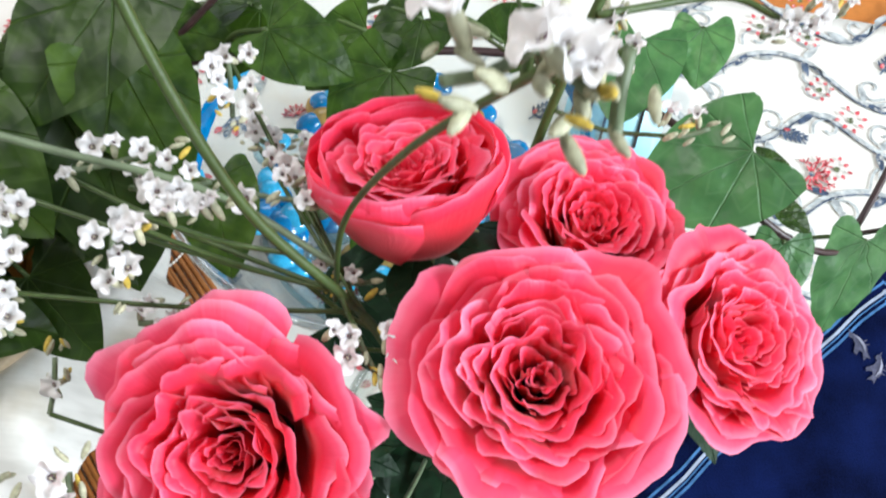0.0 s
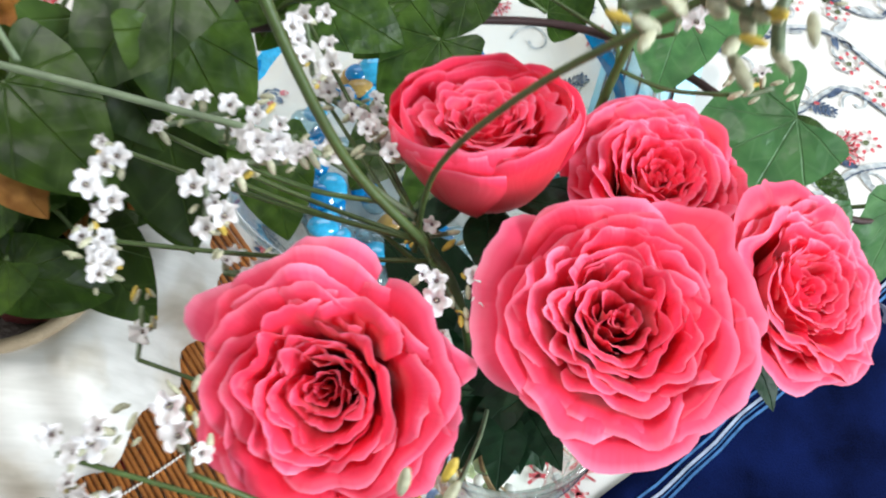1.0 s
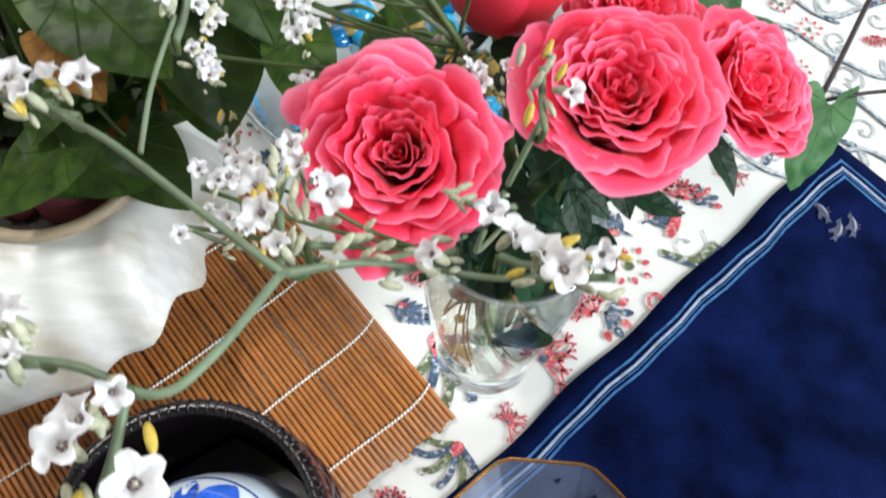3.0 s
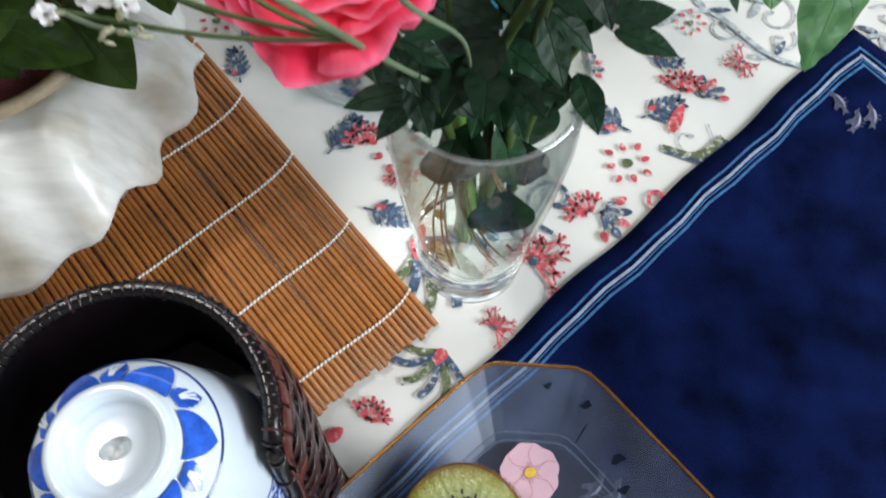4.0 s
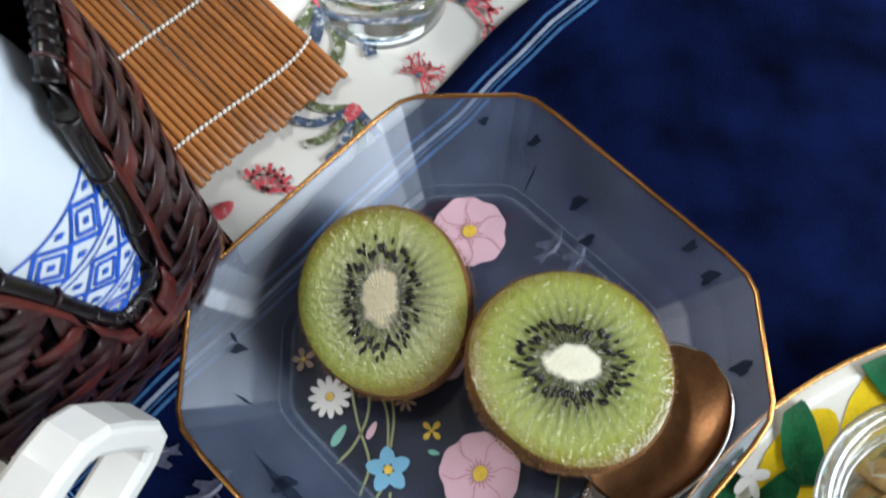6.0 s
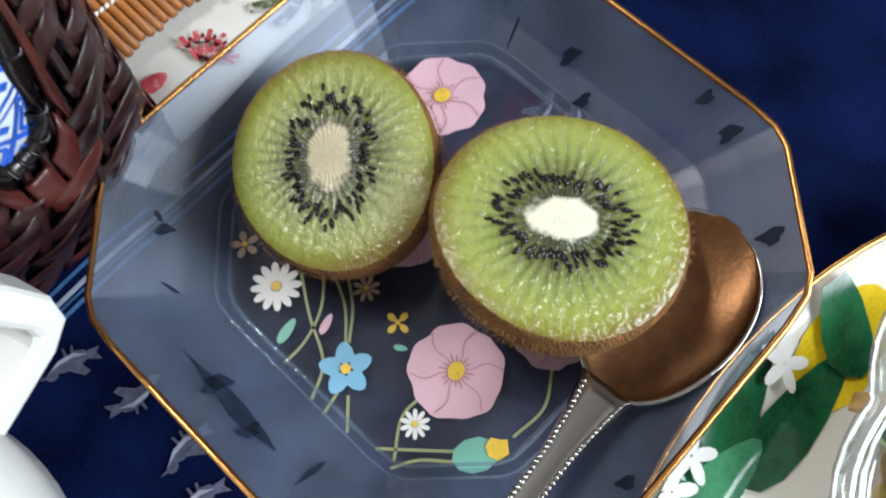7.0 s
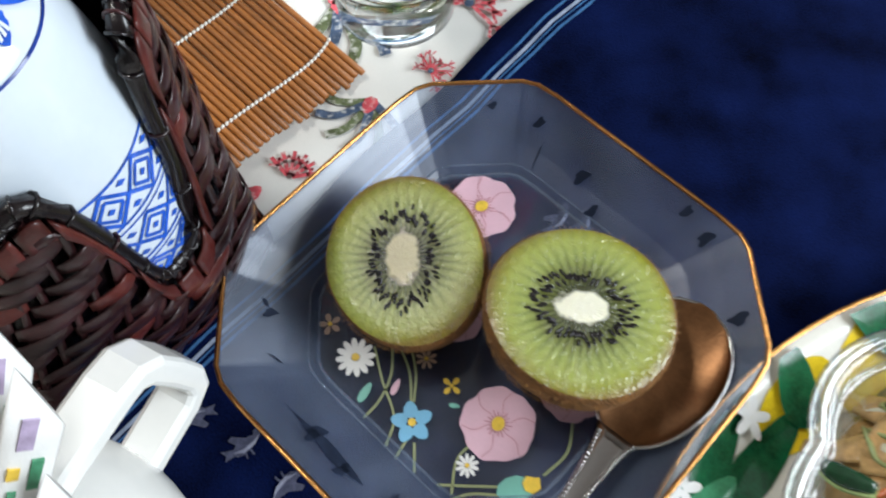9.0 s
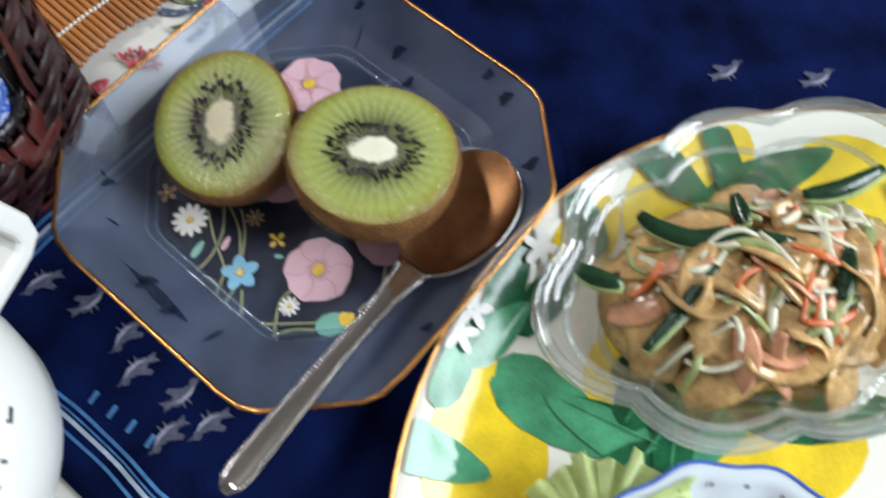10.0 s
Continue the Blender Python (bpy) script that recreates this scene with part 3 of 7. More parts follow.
def berry_fan(cx, cy, s, turn):
    for i in range(5):
        a = turn + (i - 2) * 0.5
        q = at(cx, cy, s * 0.75, a)
        stroke("print_navy", [(cx, cy), at(cx, cy, s * 0.45, a + 0.1), q], s * 0.07)
        blob("print_navy" if i % 2 else "print_red", *q, s * 0.19, s * 0.13, a)
        blob("print_navy", *at(cx, cy, s * 0.4, a + 0.25), s * 0.14, s * 0.07, a)


def crest(cx, cy, s, turn):
    for i in range(6):
        a = turn + (i - 2.5) * 0.42
        stroke("print_red", [at(cx, cy, s * 0.1, a), at(cx, cy, s * 0.95, a)], s * 0.13)
        q = at(cx, cy, s * 0.55, a)
        for side in (-1, 1):
            stroke("print_red", [q, at(*q, s * 0.3, a + side * 0.7)], s * 0.08)


def tulip_spray(cx, cy, s, turn):
    for i in range(6):
        a = turn + (i - 2.5) * 0.52
        stroke("print_navy" if i % 2 else "print_green", [at(cx, cy, s * 0.1, turn + math.pi), at(cx, cy, s * 0.6, a), at(cx, cy, s, a - 0.2)], s * 0.16)
    blob("print_red", cx, cy, s * 0.2, s * 0.14, turn)


# the motifs that lie round the glass of roses
tulip_spray(-0.0115, 0.089, 0.021, 1.0 + math.pi)
spiky_flower(0.034, 0.134, 0.021, 1.0)
spiky_flower(0.014, 0.102, 0.0105, 0.6)
crest(0.063, 0.157, 0.014, 2.2)
berry_fan(0.068, 0.158, 0.017, -0.5)
dot_ring(0.085, 0.185, 0.012, 0.2)
curl(0.098, 0.165, 0.010, 0.3, "print_red", 0.2)
leaf_sprig(0.085, 0.205, 0.022, 2.6)
leaf_sprig(0.098, 0.212, 0.018, 0.4)
crest(0.118, 0.225, 0.016, 1.3)
blob("print_red", 0.113, 0.21, 0.010, 0.0032, 1.1)
berry_fan(0.128, 0.222, 0.015, 0.9)
curl(0.118, 0.198, 0.013, 1.0, "print_grey", 0.06)
stroke("print_green", [(0.103, 0.193), (0.12, 0.188), (0.135, 0.198)], 0.0045)
stroke("print_navy", [(0.105, 0.191), (0.122, 0.185), (0.137, 0.196)], 0.002)
curl(0.047, 0.165, 0.017, -1.4, "print_navy", 0.13)
leaf_sprig(-0.043, 0.163, 0.018, -0.3)
tulip_spray(-0.018, 0.138, 0.03, -1.1)
blob("print_red", -0.019, 0.145, 0.006, 0.0045, 0.9)
leaf_sprig(-0.062, 0.197, 0.019, 0.9, "print_navy", "print_grey")
crest(-0.045, 0.199, 0.014, 1.9)
dot_ring(-0.03, 0.197, 0.014, 0.5)
crest(-0.028, 0.185, 0.012, -1.4)
crest(-0.044, 0.061, 0.012, 1.1)
blob("print_red", -0.058, 0.056, 0.0045, 0.003, 0.6)
# the rest of the cloth, in rows
rng = random.Random(4)
for j in range(17):
    for i in range(20):
        x = -0.34 + 0.043 * i + 0.02 * (j % 2) + rng.uniform(-0.007, 0.007)
        y = -0.06 + 0.0335 * j + rng.uniform(-0.006, 0.006)
        near = -0.09 < x < 0.145 and 0.03 < y < 0.225 and y > 0.65 / 0.76 * x + 0.03
        under = (x + 0.13) * 0.65 - (y + 0.035) * 0.76 > -0.012 and x < 0.25
        if near or under or y > 0.46 - 0.235 * x:
            continue
        kind = rng.randrange(7)
        turn, s = rng.uniform(0, 6.28), rng.uniform(0.011, 0.017)
        if kind == 0:
            leaf_sprig(x, y, s, turn)
        elif kind == 1:
            spiky_flower(x, y, s, turn)
        elif kind == 2:
            dot_ring(x, y, s * 0.7, turn)
        elif kind == 3:
            curl(x, y, s, turn, "print_grey", 0.09)
        elif kind == 4:
            berry_fan(x, y, s, turn)
        elif kind == 5:
            leaf_sprig(x, y, s * 0.8, turn, "print_grey", "print_red")
        else:
            crest(x, y, s * 0.8, turn)
# trailing blue-grey stems with curls and side leaves
for k in range(5):
    line = [(0.11 + 0.03 * i, 0.268 + 0.043 * k + 0.016 * math.sin(1.9 * i + k) - 0.006 * i) for i in range(9)]
    stroke("print_grey", line, 0.0030)
    stroke("print_navy", [(x, y - 0.0022) for x, y in line[1:7]], 0.0009)
    for i, (x, y) in enumerate(line[1:-1]):
        turn = 0.9 * i + k
        curl(x + 0.006, y + (0.011 if i % 2 else -0.011), 0.009, turn, "print_grey", 0.16)
        blob("print_navy", *at(x, y, 0.007, turn), 0.0058, 0.0019, turn)
        blob("print_grey", *at(x, y, 0.008, turn + 2.2), 0.0060, 0.0022, turn + 2.2)
    dot_ring(line[3][0] + 0.006, line[3][1] + 0.016, 0.0075, 0.4 * k)
for key, name in (("print_navy", "navy_print"), ("print_red", "red_print"), ("print_green", "green_print"), ("print_grey", "grey_print")):
    part(name, INK[key], key, tablecloth, "flowers and leaves block-printed on the cotton", smooth=False)["kind"] = "stuff"

# ---- indigo mat with stripes and birds ----
U, V = Vector((0.76, 0.65, 0)).normalized(), Vector((0.65, -0.76, 0)).normalized()
CORNER = Vector((-0.128, -0.030, 0))
place_mat = thing("place_mat", "indigo cotton place mat with striped border and white birds", "place mat")


def on_mat(a, b):
    q = CORNER + a * U + b * V
    return q.x, q.y


bm = bmesh.new()
LU, LV, KU, KV = 0.452, 0.36, 60, 48
top = []
for j in range(KV + 1):
    row = []
    for i in range(KU + 1):
        a, b = LU * i / KU, LV * j / KV
        x, y = on_mat(a, b)
        edge = min(a, b, LU - a, LV - b)
        wob = 0.0012 * math.sin(a * 75) * math.exp(-b * 120)
        x, y = x + wob * V.x, y + wob * V.y
        z = 0.0032 - (0.0014 if edge < 0.0005 else 0.0)
        row.append(bm.verts.new((x, y, z)))
    top.append(row)
for j in range(KV):
    for i in range(KU):
        bm.faces.new((top[j][i], top[j + 1][i], top[j + 1][i + 1], top[j][i + 1]))
rim = top[0] + [r[-1] for r in top[1:]] + top[-1][-2::-1] + [r[0] for r in top[-2:0:-1]]
low = [bm.verts.new((v.co.x, v.co.y, 0.0006)) for v in rim]
for i in range(len(rim)):
    j = (i + 1) % len(rim)
    bm.faces.new((rim[i], rim[j], low[j], low[i]))
bmesh.ops.recalc_face_normals(bm, faces=bm.faces)
part("cloth", bm, "navy", place_mat)
for off, width, material in ((0.0105, 0.0011, "stripe_blue"), (0.0140, 0.0014, "stripe_white"), (0.0158, 0.0006, "stripe_blue"), (0.0180, 0.0012, "stripe_blue")):
    for run in range(4):
        pts = []
        for i in range(25):
            s = i / 24
            w = 0.0007 * math.sin(s * 31 + off * 90) + 0.0005 * math.sin(s * 77)
            if run == 0:
                pts.append(on_mat(off + (LU - 2 * off) * s, off + w))
            elif run == 1:
                pts.append(on_mat(off + (LU - 2 * off) * s, LV - off + w))
            elif run == 2:
                pts.append(on_mat(off + w, off + (LV - 2 * off) * s))
            else:
                pts.append(on_mat(LU - off + w, off + (LV - 2 * off) * s))
        bm = bmesh.new()
        ribbon(bm, pts, width, 0.0036 + 0.00004 * run, 2)
        part("stripe", bm, material, place_mat, smooth=False)


def bird_mesh():
    bm = bmesh.new()
    flat(bm, oval(0, 0, 0.0062, 0.0027, 0.1, 12, 0.25), 0.0)
    flat(bm, oval(0.0065, 0.0018, 0.0020, 0.0017, 0.0, 8), 0.0001)
    flat(bm, [(0.008, 0.0022), (0.0112, 0.0012), (0.0082, 0.0010)], 0.0002)
    flat(bm, [(-0.005, 0.0012), (-0.0098, 0.0036), (-0.0086, 0.0008), (-0.0102, -0.001), (-0.005, -0.0012)], 0.0002)
    flat(bm, [(0.002, 0.0018), (-0.003, 0.0062), (-0.0052, 0.0056), (-0.0028, 0.0012)], 0.0003)
    flat(bm, [(0.0, -0.0022), (0.0004, -0.0052), (0.0012, -0.0052), (0.001, -0.002)], 0.0003)
    flat(bm, [(-0.002, -0.0022), (-0.0026, -0.005), (-0.0018, -0.005), (-0.001, -0.002)], 0.0003)
    return finish(bm, "bird", "bird", False)


BIRD = bird_mesh()
BIRDS = [(0.197, 0.216, 110), (0.203, 0.204, 60), (0.212, 0.207, 80), (0.187, 0.015, 20), (0.221, 0.005, 15), (-0.079, -0.025, 200), (-0.062, -0.036, 30), (-0.05, -0.05, 220), (-0.047, -0.063, 210), (-0.038, -0.087, 215), (-0.024, -0.086, 205), (-0.032, -0.075, 30), (0.052, 0.030, 45), (0.060, 0.026, 60), (0.25, 0.06, 40), (0.0, -0.14, 30), (0.03, -0.16, 200)]
bm = bmesh.new()
flat(bm, [(-0.0060, 0.0), (-0.002, -0.0024), (0.003, -0.0020), (0.0078, 0.0010), (0.004, -0.0005), (-0.001, -0.0010)], 0.0005)
BELLY = finish(bm, "belly", "bird_belly", False)
for x, y, a in BIRDS:
    whole = part("bird", BIRD, None, place_mat, m=pose(x, y, 0.0037, 0, 0, a) @ Matrix.Scale(0.8, 4))
    part("belly", BELLY, None, whole)
bm = bmesh.new()
for i in range(4):
    x, y = -0.063 + 0.006 * i, -0.072 - 0.006 * i
    ribbon(bm, [(x, y), (x + 0.003, y + 0.0035)], 0.0016, 0.0037, 2)
part("printed_word", bm, "stripe_blue", place_mat, "small blue printed bars of writing", smooth=False)

# ---- bamboo mat ----
ALONG, ACROSS = Vector((-0.614, 0.789, 0)).normalized(), Vector((-0.800, -0.600, 0)).normalized()
TIP = Vector((-0.0125, 0.105, 0))
bamboo_mat = thing("bamboo_mat", "brown bamboo rolling mat tied with white string", "bamboo mat")


def mat_z(s):
    return 0.0034 + 0.0022 * math.exp(-((s - 0.055) / 0.03) ** 2)


def stick_mesh(length, k):
    bm = bmesh.new()
    rr = random.Random(k)
    rings = []
    for i in range(9):
        y = length * i / 8
        w = 0.00135 * (1 + 0.08 * rr.uniform(-1, 1))
        rings.append([(w * math.cos(2 * math.pi * j / 8), y, 0.8 * w * math.sin(2 * math.pi * j / 8)) for j in range(8)])
    skin(bm, rings, True, True, True)
    return finish(bm, "stick", "bamboo")


STICKS = [stick_mesh(0.262 + 0.003 * k, k) for k in range(4)]
rng = random.Random(9)
turn_mat = math.degrees(math.atan2(ALONG.y, ALONG.x)) - 90
for i in range(82):
    s = 0.0014 + 0.00292 * i
    q = TIP + ACROSS * s - ALONG * rng.uniform(0.0, 0.003)
    part("stick", STICKS[rng.randrange(4)], None, bamboo_mat, m=pose(q.x, q.y, mat_z(s), 0, 0, turn_mat + rng.uniform(-0.25, 0.25)))
for row, dist in enumerate((0.013, 0.0570, 0.1035, 0.1490, 0.1940, 0.2390)):
    bm = bmesh.new()
    for i in range(120):
        s = 0.002 * i + 0.0005
        bend = 0.0065 * math.exp(-s / 0.011) + 0.002 * math.sin(s * 30 + row)
        q = TIP + ACROSS * s + ALONG * (dist + bend)
        geo = bmesh.ops.create_icosphere(bm, subdivisions=1, radius=1.0)
        bmesh.ops.transform(bm, matrix=Matrix.Translation((q.x, q.y, mat_z(s) + 0.0013)) @ Matrix.Rotation(math.atan2(ACROSS.y, ACROSS.x) + 0.5, 4, "Z") @ Matrix.Diagonal((0.00125, 0.00075, 0.0006, 1)), verts=geo["verts"])
    part("string", bm, "string", bamboo_mat, "twisted white cotton string")["kind"] = "stuff"

# ---- octagonal glass plate with its flowers ----
PC = Vector((0.0203, -0.0066))
plate = thing("plate", "octagonal glass plate with gilt rim, painted flowers and reflections coloured in as haze", "plate", pose(PC.x, PC.y, 0.0038))


def octagon(scale, z, cut=0.0842, side=0.0745, soften=0.12):
    """Eight-sided ring, long sides at 39.6 degrees, with softened corners."""
    turn = radians(39.6)
    corners = []
    for k in range(8):
        n1, d1 = turn + math.pi / 2 + k * math.pi / 4, (side if k % 2 == 0 else cut)
        n2, d2 = n1 + math.pi / 4, (cut if k % 2 == 0 else side)
        det = math.cos(n1) * math.sin(n2) - math.sin(n1) * math.cos(n2)
        corners.append(Vector(((d1 * math.sin(n2) - d2 * math.sin(n1)) / det, (d2 * math.cos(n1) - d1 * math.cos(n2)) / det)))
    out = []
    for k in range(8):
        a, b, c = corners[k - 1], corners[k], corners[(k + 1) % 8]
        for t in (0.0, 0.5, 1.0):
            p1, p2 = b.lerp(a, soften), b.lerp(c, soften)
            q = (p1.lerp(b, t)).lerp(b.lerp(p2, t), t) * scale
            out.append((q.x, q.y, z))
    return out


bm = bmesh.new()
skin(bm, [octagon(0.655, 0.0038), octagon(0.62, 0.0036)], True, False, True)
skin(bm, [octagon(0.62, 0.0), octagon(0.66, 0.0002)], True, True, False)
bmesh.ops.recalc_face_normals(bm, faces=bm.faces)
body = part("floor", bm, "plate", plate, smooth=False)
body.visible_shadow = False
bm = bmesh.new()
skin(bm, [octagon(0.66, 0.0002), octagon(0.685, 0.0016), octagon(0.81, 0.0068), octagon(0.912, 0.0122), octagon(1.0, 0.0180), octagon(1.014, 0.0192),
          octagon(1.006, 0.0206), octagon(0.99, 0.0198), octagon(0.89, 0.0146), octagon(0.79, 0.0094), octagon(0.70, 0.0056), octagon(0.672, 0.0041), octagon(0.655, 0.0038)])
bmesh.ops.recalc_face_normals(bm, faces=bm.faces)
body = part("sloping_wall", bm, "wall_glass", plate, smooth=False)
body.visible_shadow = False
for scale, z, th in ((0.668, 0.0042, 0.0006), (0.705, 0.0060, 0.0004)):
    bm = bmesh.new()
    tube(bm, [Vector(q) for q in octagon(scale, z)], th, 6, 0, 1.0, True)
    body = part("moulded_edge", bm, "plate_line", plate)
    body.visible_shadow = False
def wall_mark(outline):
    """A dark patch lying on the plate's sloping wall."""
    bm = bmesh.new()
    vs = []
    for qx, qy in outline:
        f = max((qx * math.cos(radians(39.6) + k * math.pi / 4) + qy * math.sin(radians(39.6) + k * math.pi / 4)) / (0.0842 if k % 2 else 0.0745) for k in range(8))
        vs.append(bm.verts.new((qx, qy, 0.0058 + max(0.0, f - 0.70) * 0.0475 + 0.0004)))
    bm.faces.new(vs)
    part("dark_mark", bm, "navy_mark", plate, smooth=False)


# small dark marks round the wall
for x, y, size, turn in ((0.033, 0.070, 0.0020, 0.3), (0.049, 0.062, 0.0026, 1.2), (0.060, 0.040, 0.0034, 2.0), (0.062, 0.028, 0.0028, 0.4), (0.091, 0.019, 0.0026, 1.0), (0.095, 0.009, 0.0034, 2.4), (0.098, -0.020, 0.0036, 0.2), (-0.050, 0.003, 0.0026, 2.0), (-0.038, -0.038, 0.0040, 2.3), (-0.030, -0.050, 0.0030, 0.9), (0.052, -0.072, 0.0026, 0.5)):
    px, py = x - PC.x, y - PC.y
    size *= 0.75
    wall_mark([(px + size * (1 + 0.45 * math.sin(3 * t + turn)) * math.cos(t + turn), py + 0.75 * size * (1 + 0.3 * math.sin(2 * t + 2 * turn)) * math.sin(t + turn)) for t in [2 * math.pi * k / 14 for k in range(14)]])
# a long drop-shaped patch and a few thin smears
for (x0, y0), (x1, y1), width in (((-0.047, -0.027), (-0.0245, -0.0555), 0.0036), ((-0.0215, -0.0640), (-0.0140, -0.0585), 0.0016), ((-0.052, -0.010), (-0.047, -0.014), 0.0008), ((-0.050, 0.004), (-0.052, 0.008), 0.0012), ((0.043, 0.046), (0.049, 0.055), 0.0007)):
    a, b = Vector((x0 - PC.x, y0 - PC.y)), Vector((x1 - PC.x, y1 - PC.y))
    side = Vector((-(b - a).y, (b - a).x)).normalized()
    near = [(a.lerp(b, k / 8) + side * width * 0.5 * math.sin(math.pi * (k / 8) ** 1.7) * (1 + 0.2 * math.sin(5 * k))) for k in range(9)]
    away = [(a.lerp(b, k / 8) - side * width * 0.5 * math.sin(math.pi * (k / 8) ** 1.7) * (1 + 0.2 * math.cos(4 * k))) for k in range(7, 0, -1)]
    wall_mark([(q.x, q.y) for q in near + away])
bm = bmesh.new()
tube(bm, [Vector(q) for q in octagon(1.010, 0.0202)], 0.0009, 6, 0, 1.0, True)
part("gilt_rim", bm, "gold", plate, "worn gold line round the rim")

ENAMEL_Z = 0.0044


def plate_xy(x, y):
    return x - PC.x, y - PC.y


def enamel(name, shapes, material, z=0.0, label="", parent=None):
    bm = bmesh.new()
    for s in shapes:
        flat(bm, s, ENAMEL_Z + z)
    return part(name, bm, material, parent or plate, label, smooth=False)


def poppy(x, y, r, turn):
    cx, cy = plate_xy(x, y)
    rim_pts = []
    for i in range(48):
        a = 2 * math.pi * i / 48
        q = r * (0.93 + 0.07 * abs(math.sin(2.5 * a + turn)) + 0.02 * math.sin(11 * a))
        rim_pts.append((cx + q * math.cos(a), cy + q * math.sin(a)))
    whole = enamel("poppy", [rim_pts], "pink_print", 0.0, "pale pink painted poppy")
    bm = bmesh.new()
    for i in range(6):
        a = turn + i * math.pi / 3
        ribbon(bm, [at(cx, cy, r * 0.3, a), at(cx, cy, r * 0.65, a + 0.15), at(cx, cy, r * 0.95, a - 0.05)], 0.00022, ENAMEL_Z + 0.00025, 4)
    for i in range(18):
        a = i * math.pi / 9
        ribbon(bm, [at(cx, cy, r * 0.12, a), at(cx, cy, r * (0.27 + 0.05 * (i % 3)), a)], 0.0003, ENAMEL_Z + 0.0003, 2)
    part("poppy_line", bm, "rose_line", whole, smooth=False)["kind"] = "stuff"
    enamel("poppy_heart", [oval(cx, cy, r * 0.2, r * 0.17, turn)], "yellow_print", 0.0004, "", whole)


def daisy(x, y, r, count, material, turn=0.0, pointed=False):
    cx, cy = plate_xy(x, y)
    shapes = []
    for i in range(count):
        a = turn + 2 * math.pi * i / count
        q = at(cx, cy, r * 0.6, a)
        shapes.append(oval(*q, r * 0.42, r * (0.34 if pointed else 0.16 if count > 6 else 0.26), a, 10, 0.25 if pointed else -0.2))
    whole = enamel("daisy", [oval(cx, cy, r * 0.2, r * 0.2, 0)], "yellow_print", 0.0005)
    for k, one in enumerate(shapes):
        enamel("daisy_petal", [one], material, 0.00003 * k, "", whole)


def painted_stem(points):
    bm = bmesh.new()
    ribbon(bm, [plate_xy(*q) for q in points], 0.00075, ENAMEL_Z - 0.0002, 8)
    part("painted_stem", bm, "olive_print", plate, smooth=False)


poppy(0.0245, 0.0365, 0.0125, 0.4)
poppy(0.0185, -0.0405, 0.0122, 1.0)
poppy(0.0435, -0.0330, 0.0105, 0.1)
poppy(0.0100, -0.0030, 0.0095, 0.8)
daisy(-0.0245, -0.0130, 0.0066, 12, "white_print")
daisy(-0.0015, -0.0165, 0.0036, 8, "tan_print", 0.3)
daisy(0.0070, -0.0520, 0.0037, 10, "white_print", 0.2)
daisy(-0.0320, -0.0005, 0.0038, 5, "tan_print", 0.5)
daisy(-0.0085, -0.0365, 0.0068, 5, "blue_print", 0.32, True)
daisy(0.0055, -0.0265, 0.0034, 4, "yellow_print", 0.7)
cx, cy = plate_xy(0.0205, -0.0610)
enamel("tulip_leaf", [oval(cx, cy, 0.0058, 0.0042, 0.1)], "teal_print")
cx, cy = plate_xy(0.0258, -0.0602)
enamel("tulip", [[(cx - 0.0028, cy + 0.0008), (cx - 0.0012, cy + 0.0028), (cx + 0.0012, cy + 0.0020), (cx + 0.0028, cy + 0.0018), (cx + 0.0026, cy - 0.0016), (cx, cy - 0.0028), (cx - 0.0022, cy - 0.0016)]], "yellow_print", 0.0003)
for x, y, a, b, t, mname in ((-0.0225, -0.0250, 0.0038, 0.0014, 0.9, "teal_print"), (-0.0125, -0.0245, 0.0030, 0.0011, 1.0, "pink_print"), (0.0055, -0.0330, 0.0018, 0.0008, -0.3, "teal_print"), (0.0015, -0.0095, 0.0025, 0.0009, -0.3, "teal_print")):
    enamel("painted_leaf", [oval(*plate_xy(x, y), a, b, t, 10, 0.2)], mname, 0.0002)
painted_stem([(-0.018, -0.010), (-0.0165, -0.022), (-0.014, -0.034), (-0.0175, -0.043)])
painted_stem([(-0.012, -0.010), (-0.0135, -0.020), (-0.018, -0.028), (-0.0235, -0.033)])
painted_stem([(-0.010, -0.010), (-0.0075, -0.020), (-0.0080, -0.030)])
painted_stem([(-0.006, -0.012), (-0.0055, -0.021), (-0.0072, -0.030)])
painted_stem([(-0.011, -0.042), (-0.0150, -0.047)])
painted_stem([(-0.0085, -0.043), (-0.0095, -0.052)])
painted_stem([(0.010, -0.045), (0.0040, -0.050), (0.0010, -0.060)])
painted_stem([(0.0155, -0.0595), (0.0060, -0.0580), (-0.0030, -0.0565)])
painted_stem([(0.0155, -0.0620), (0.0070, -0.0605), (0.0000, -0.0615)])
painted_stem([(0.0420, -0.0430), (0.0385, -0.0520), (0.0300, -0.0580)])

# ---- halved kiwis ----


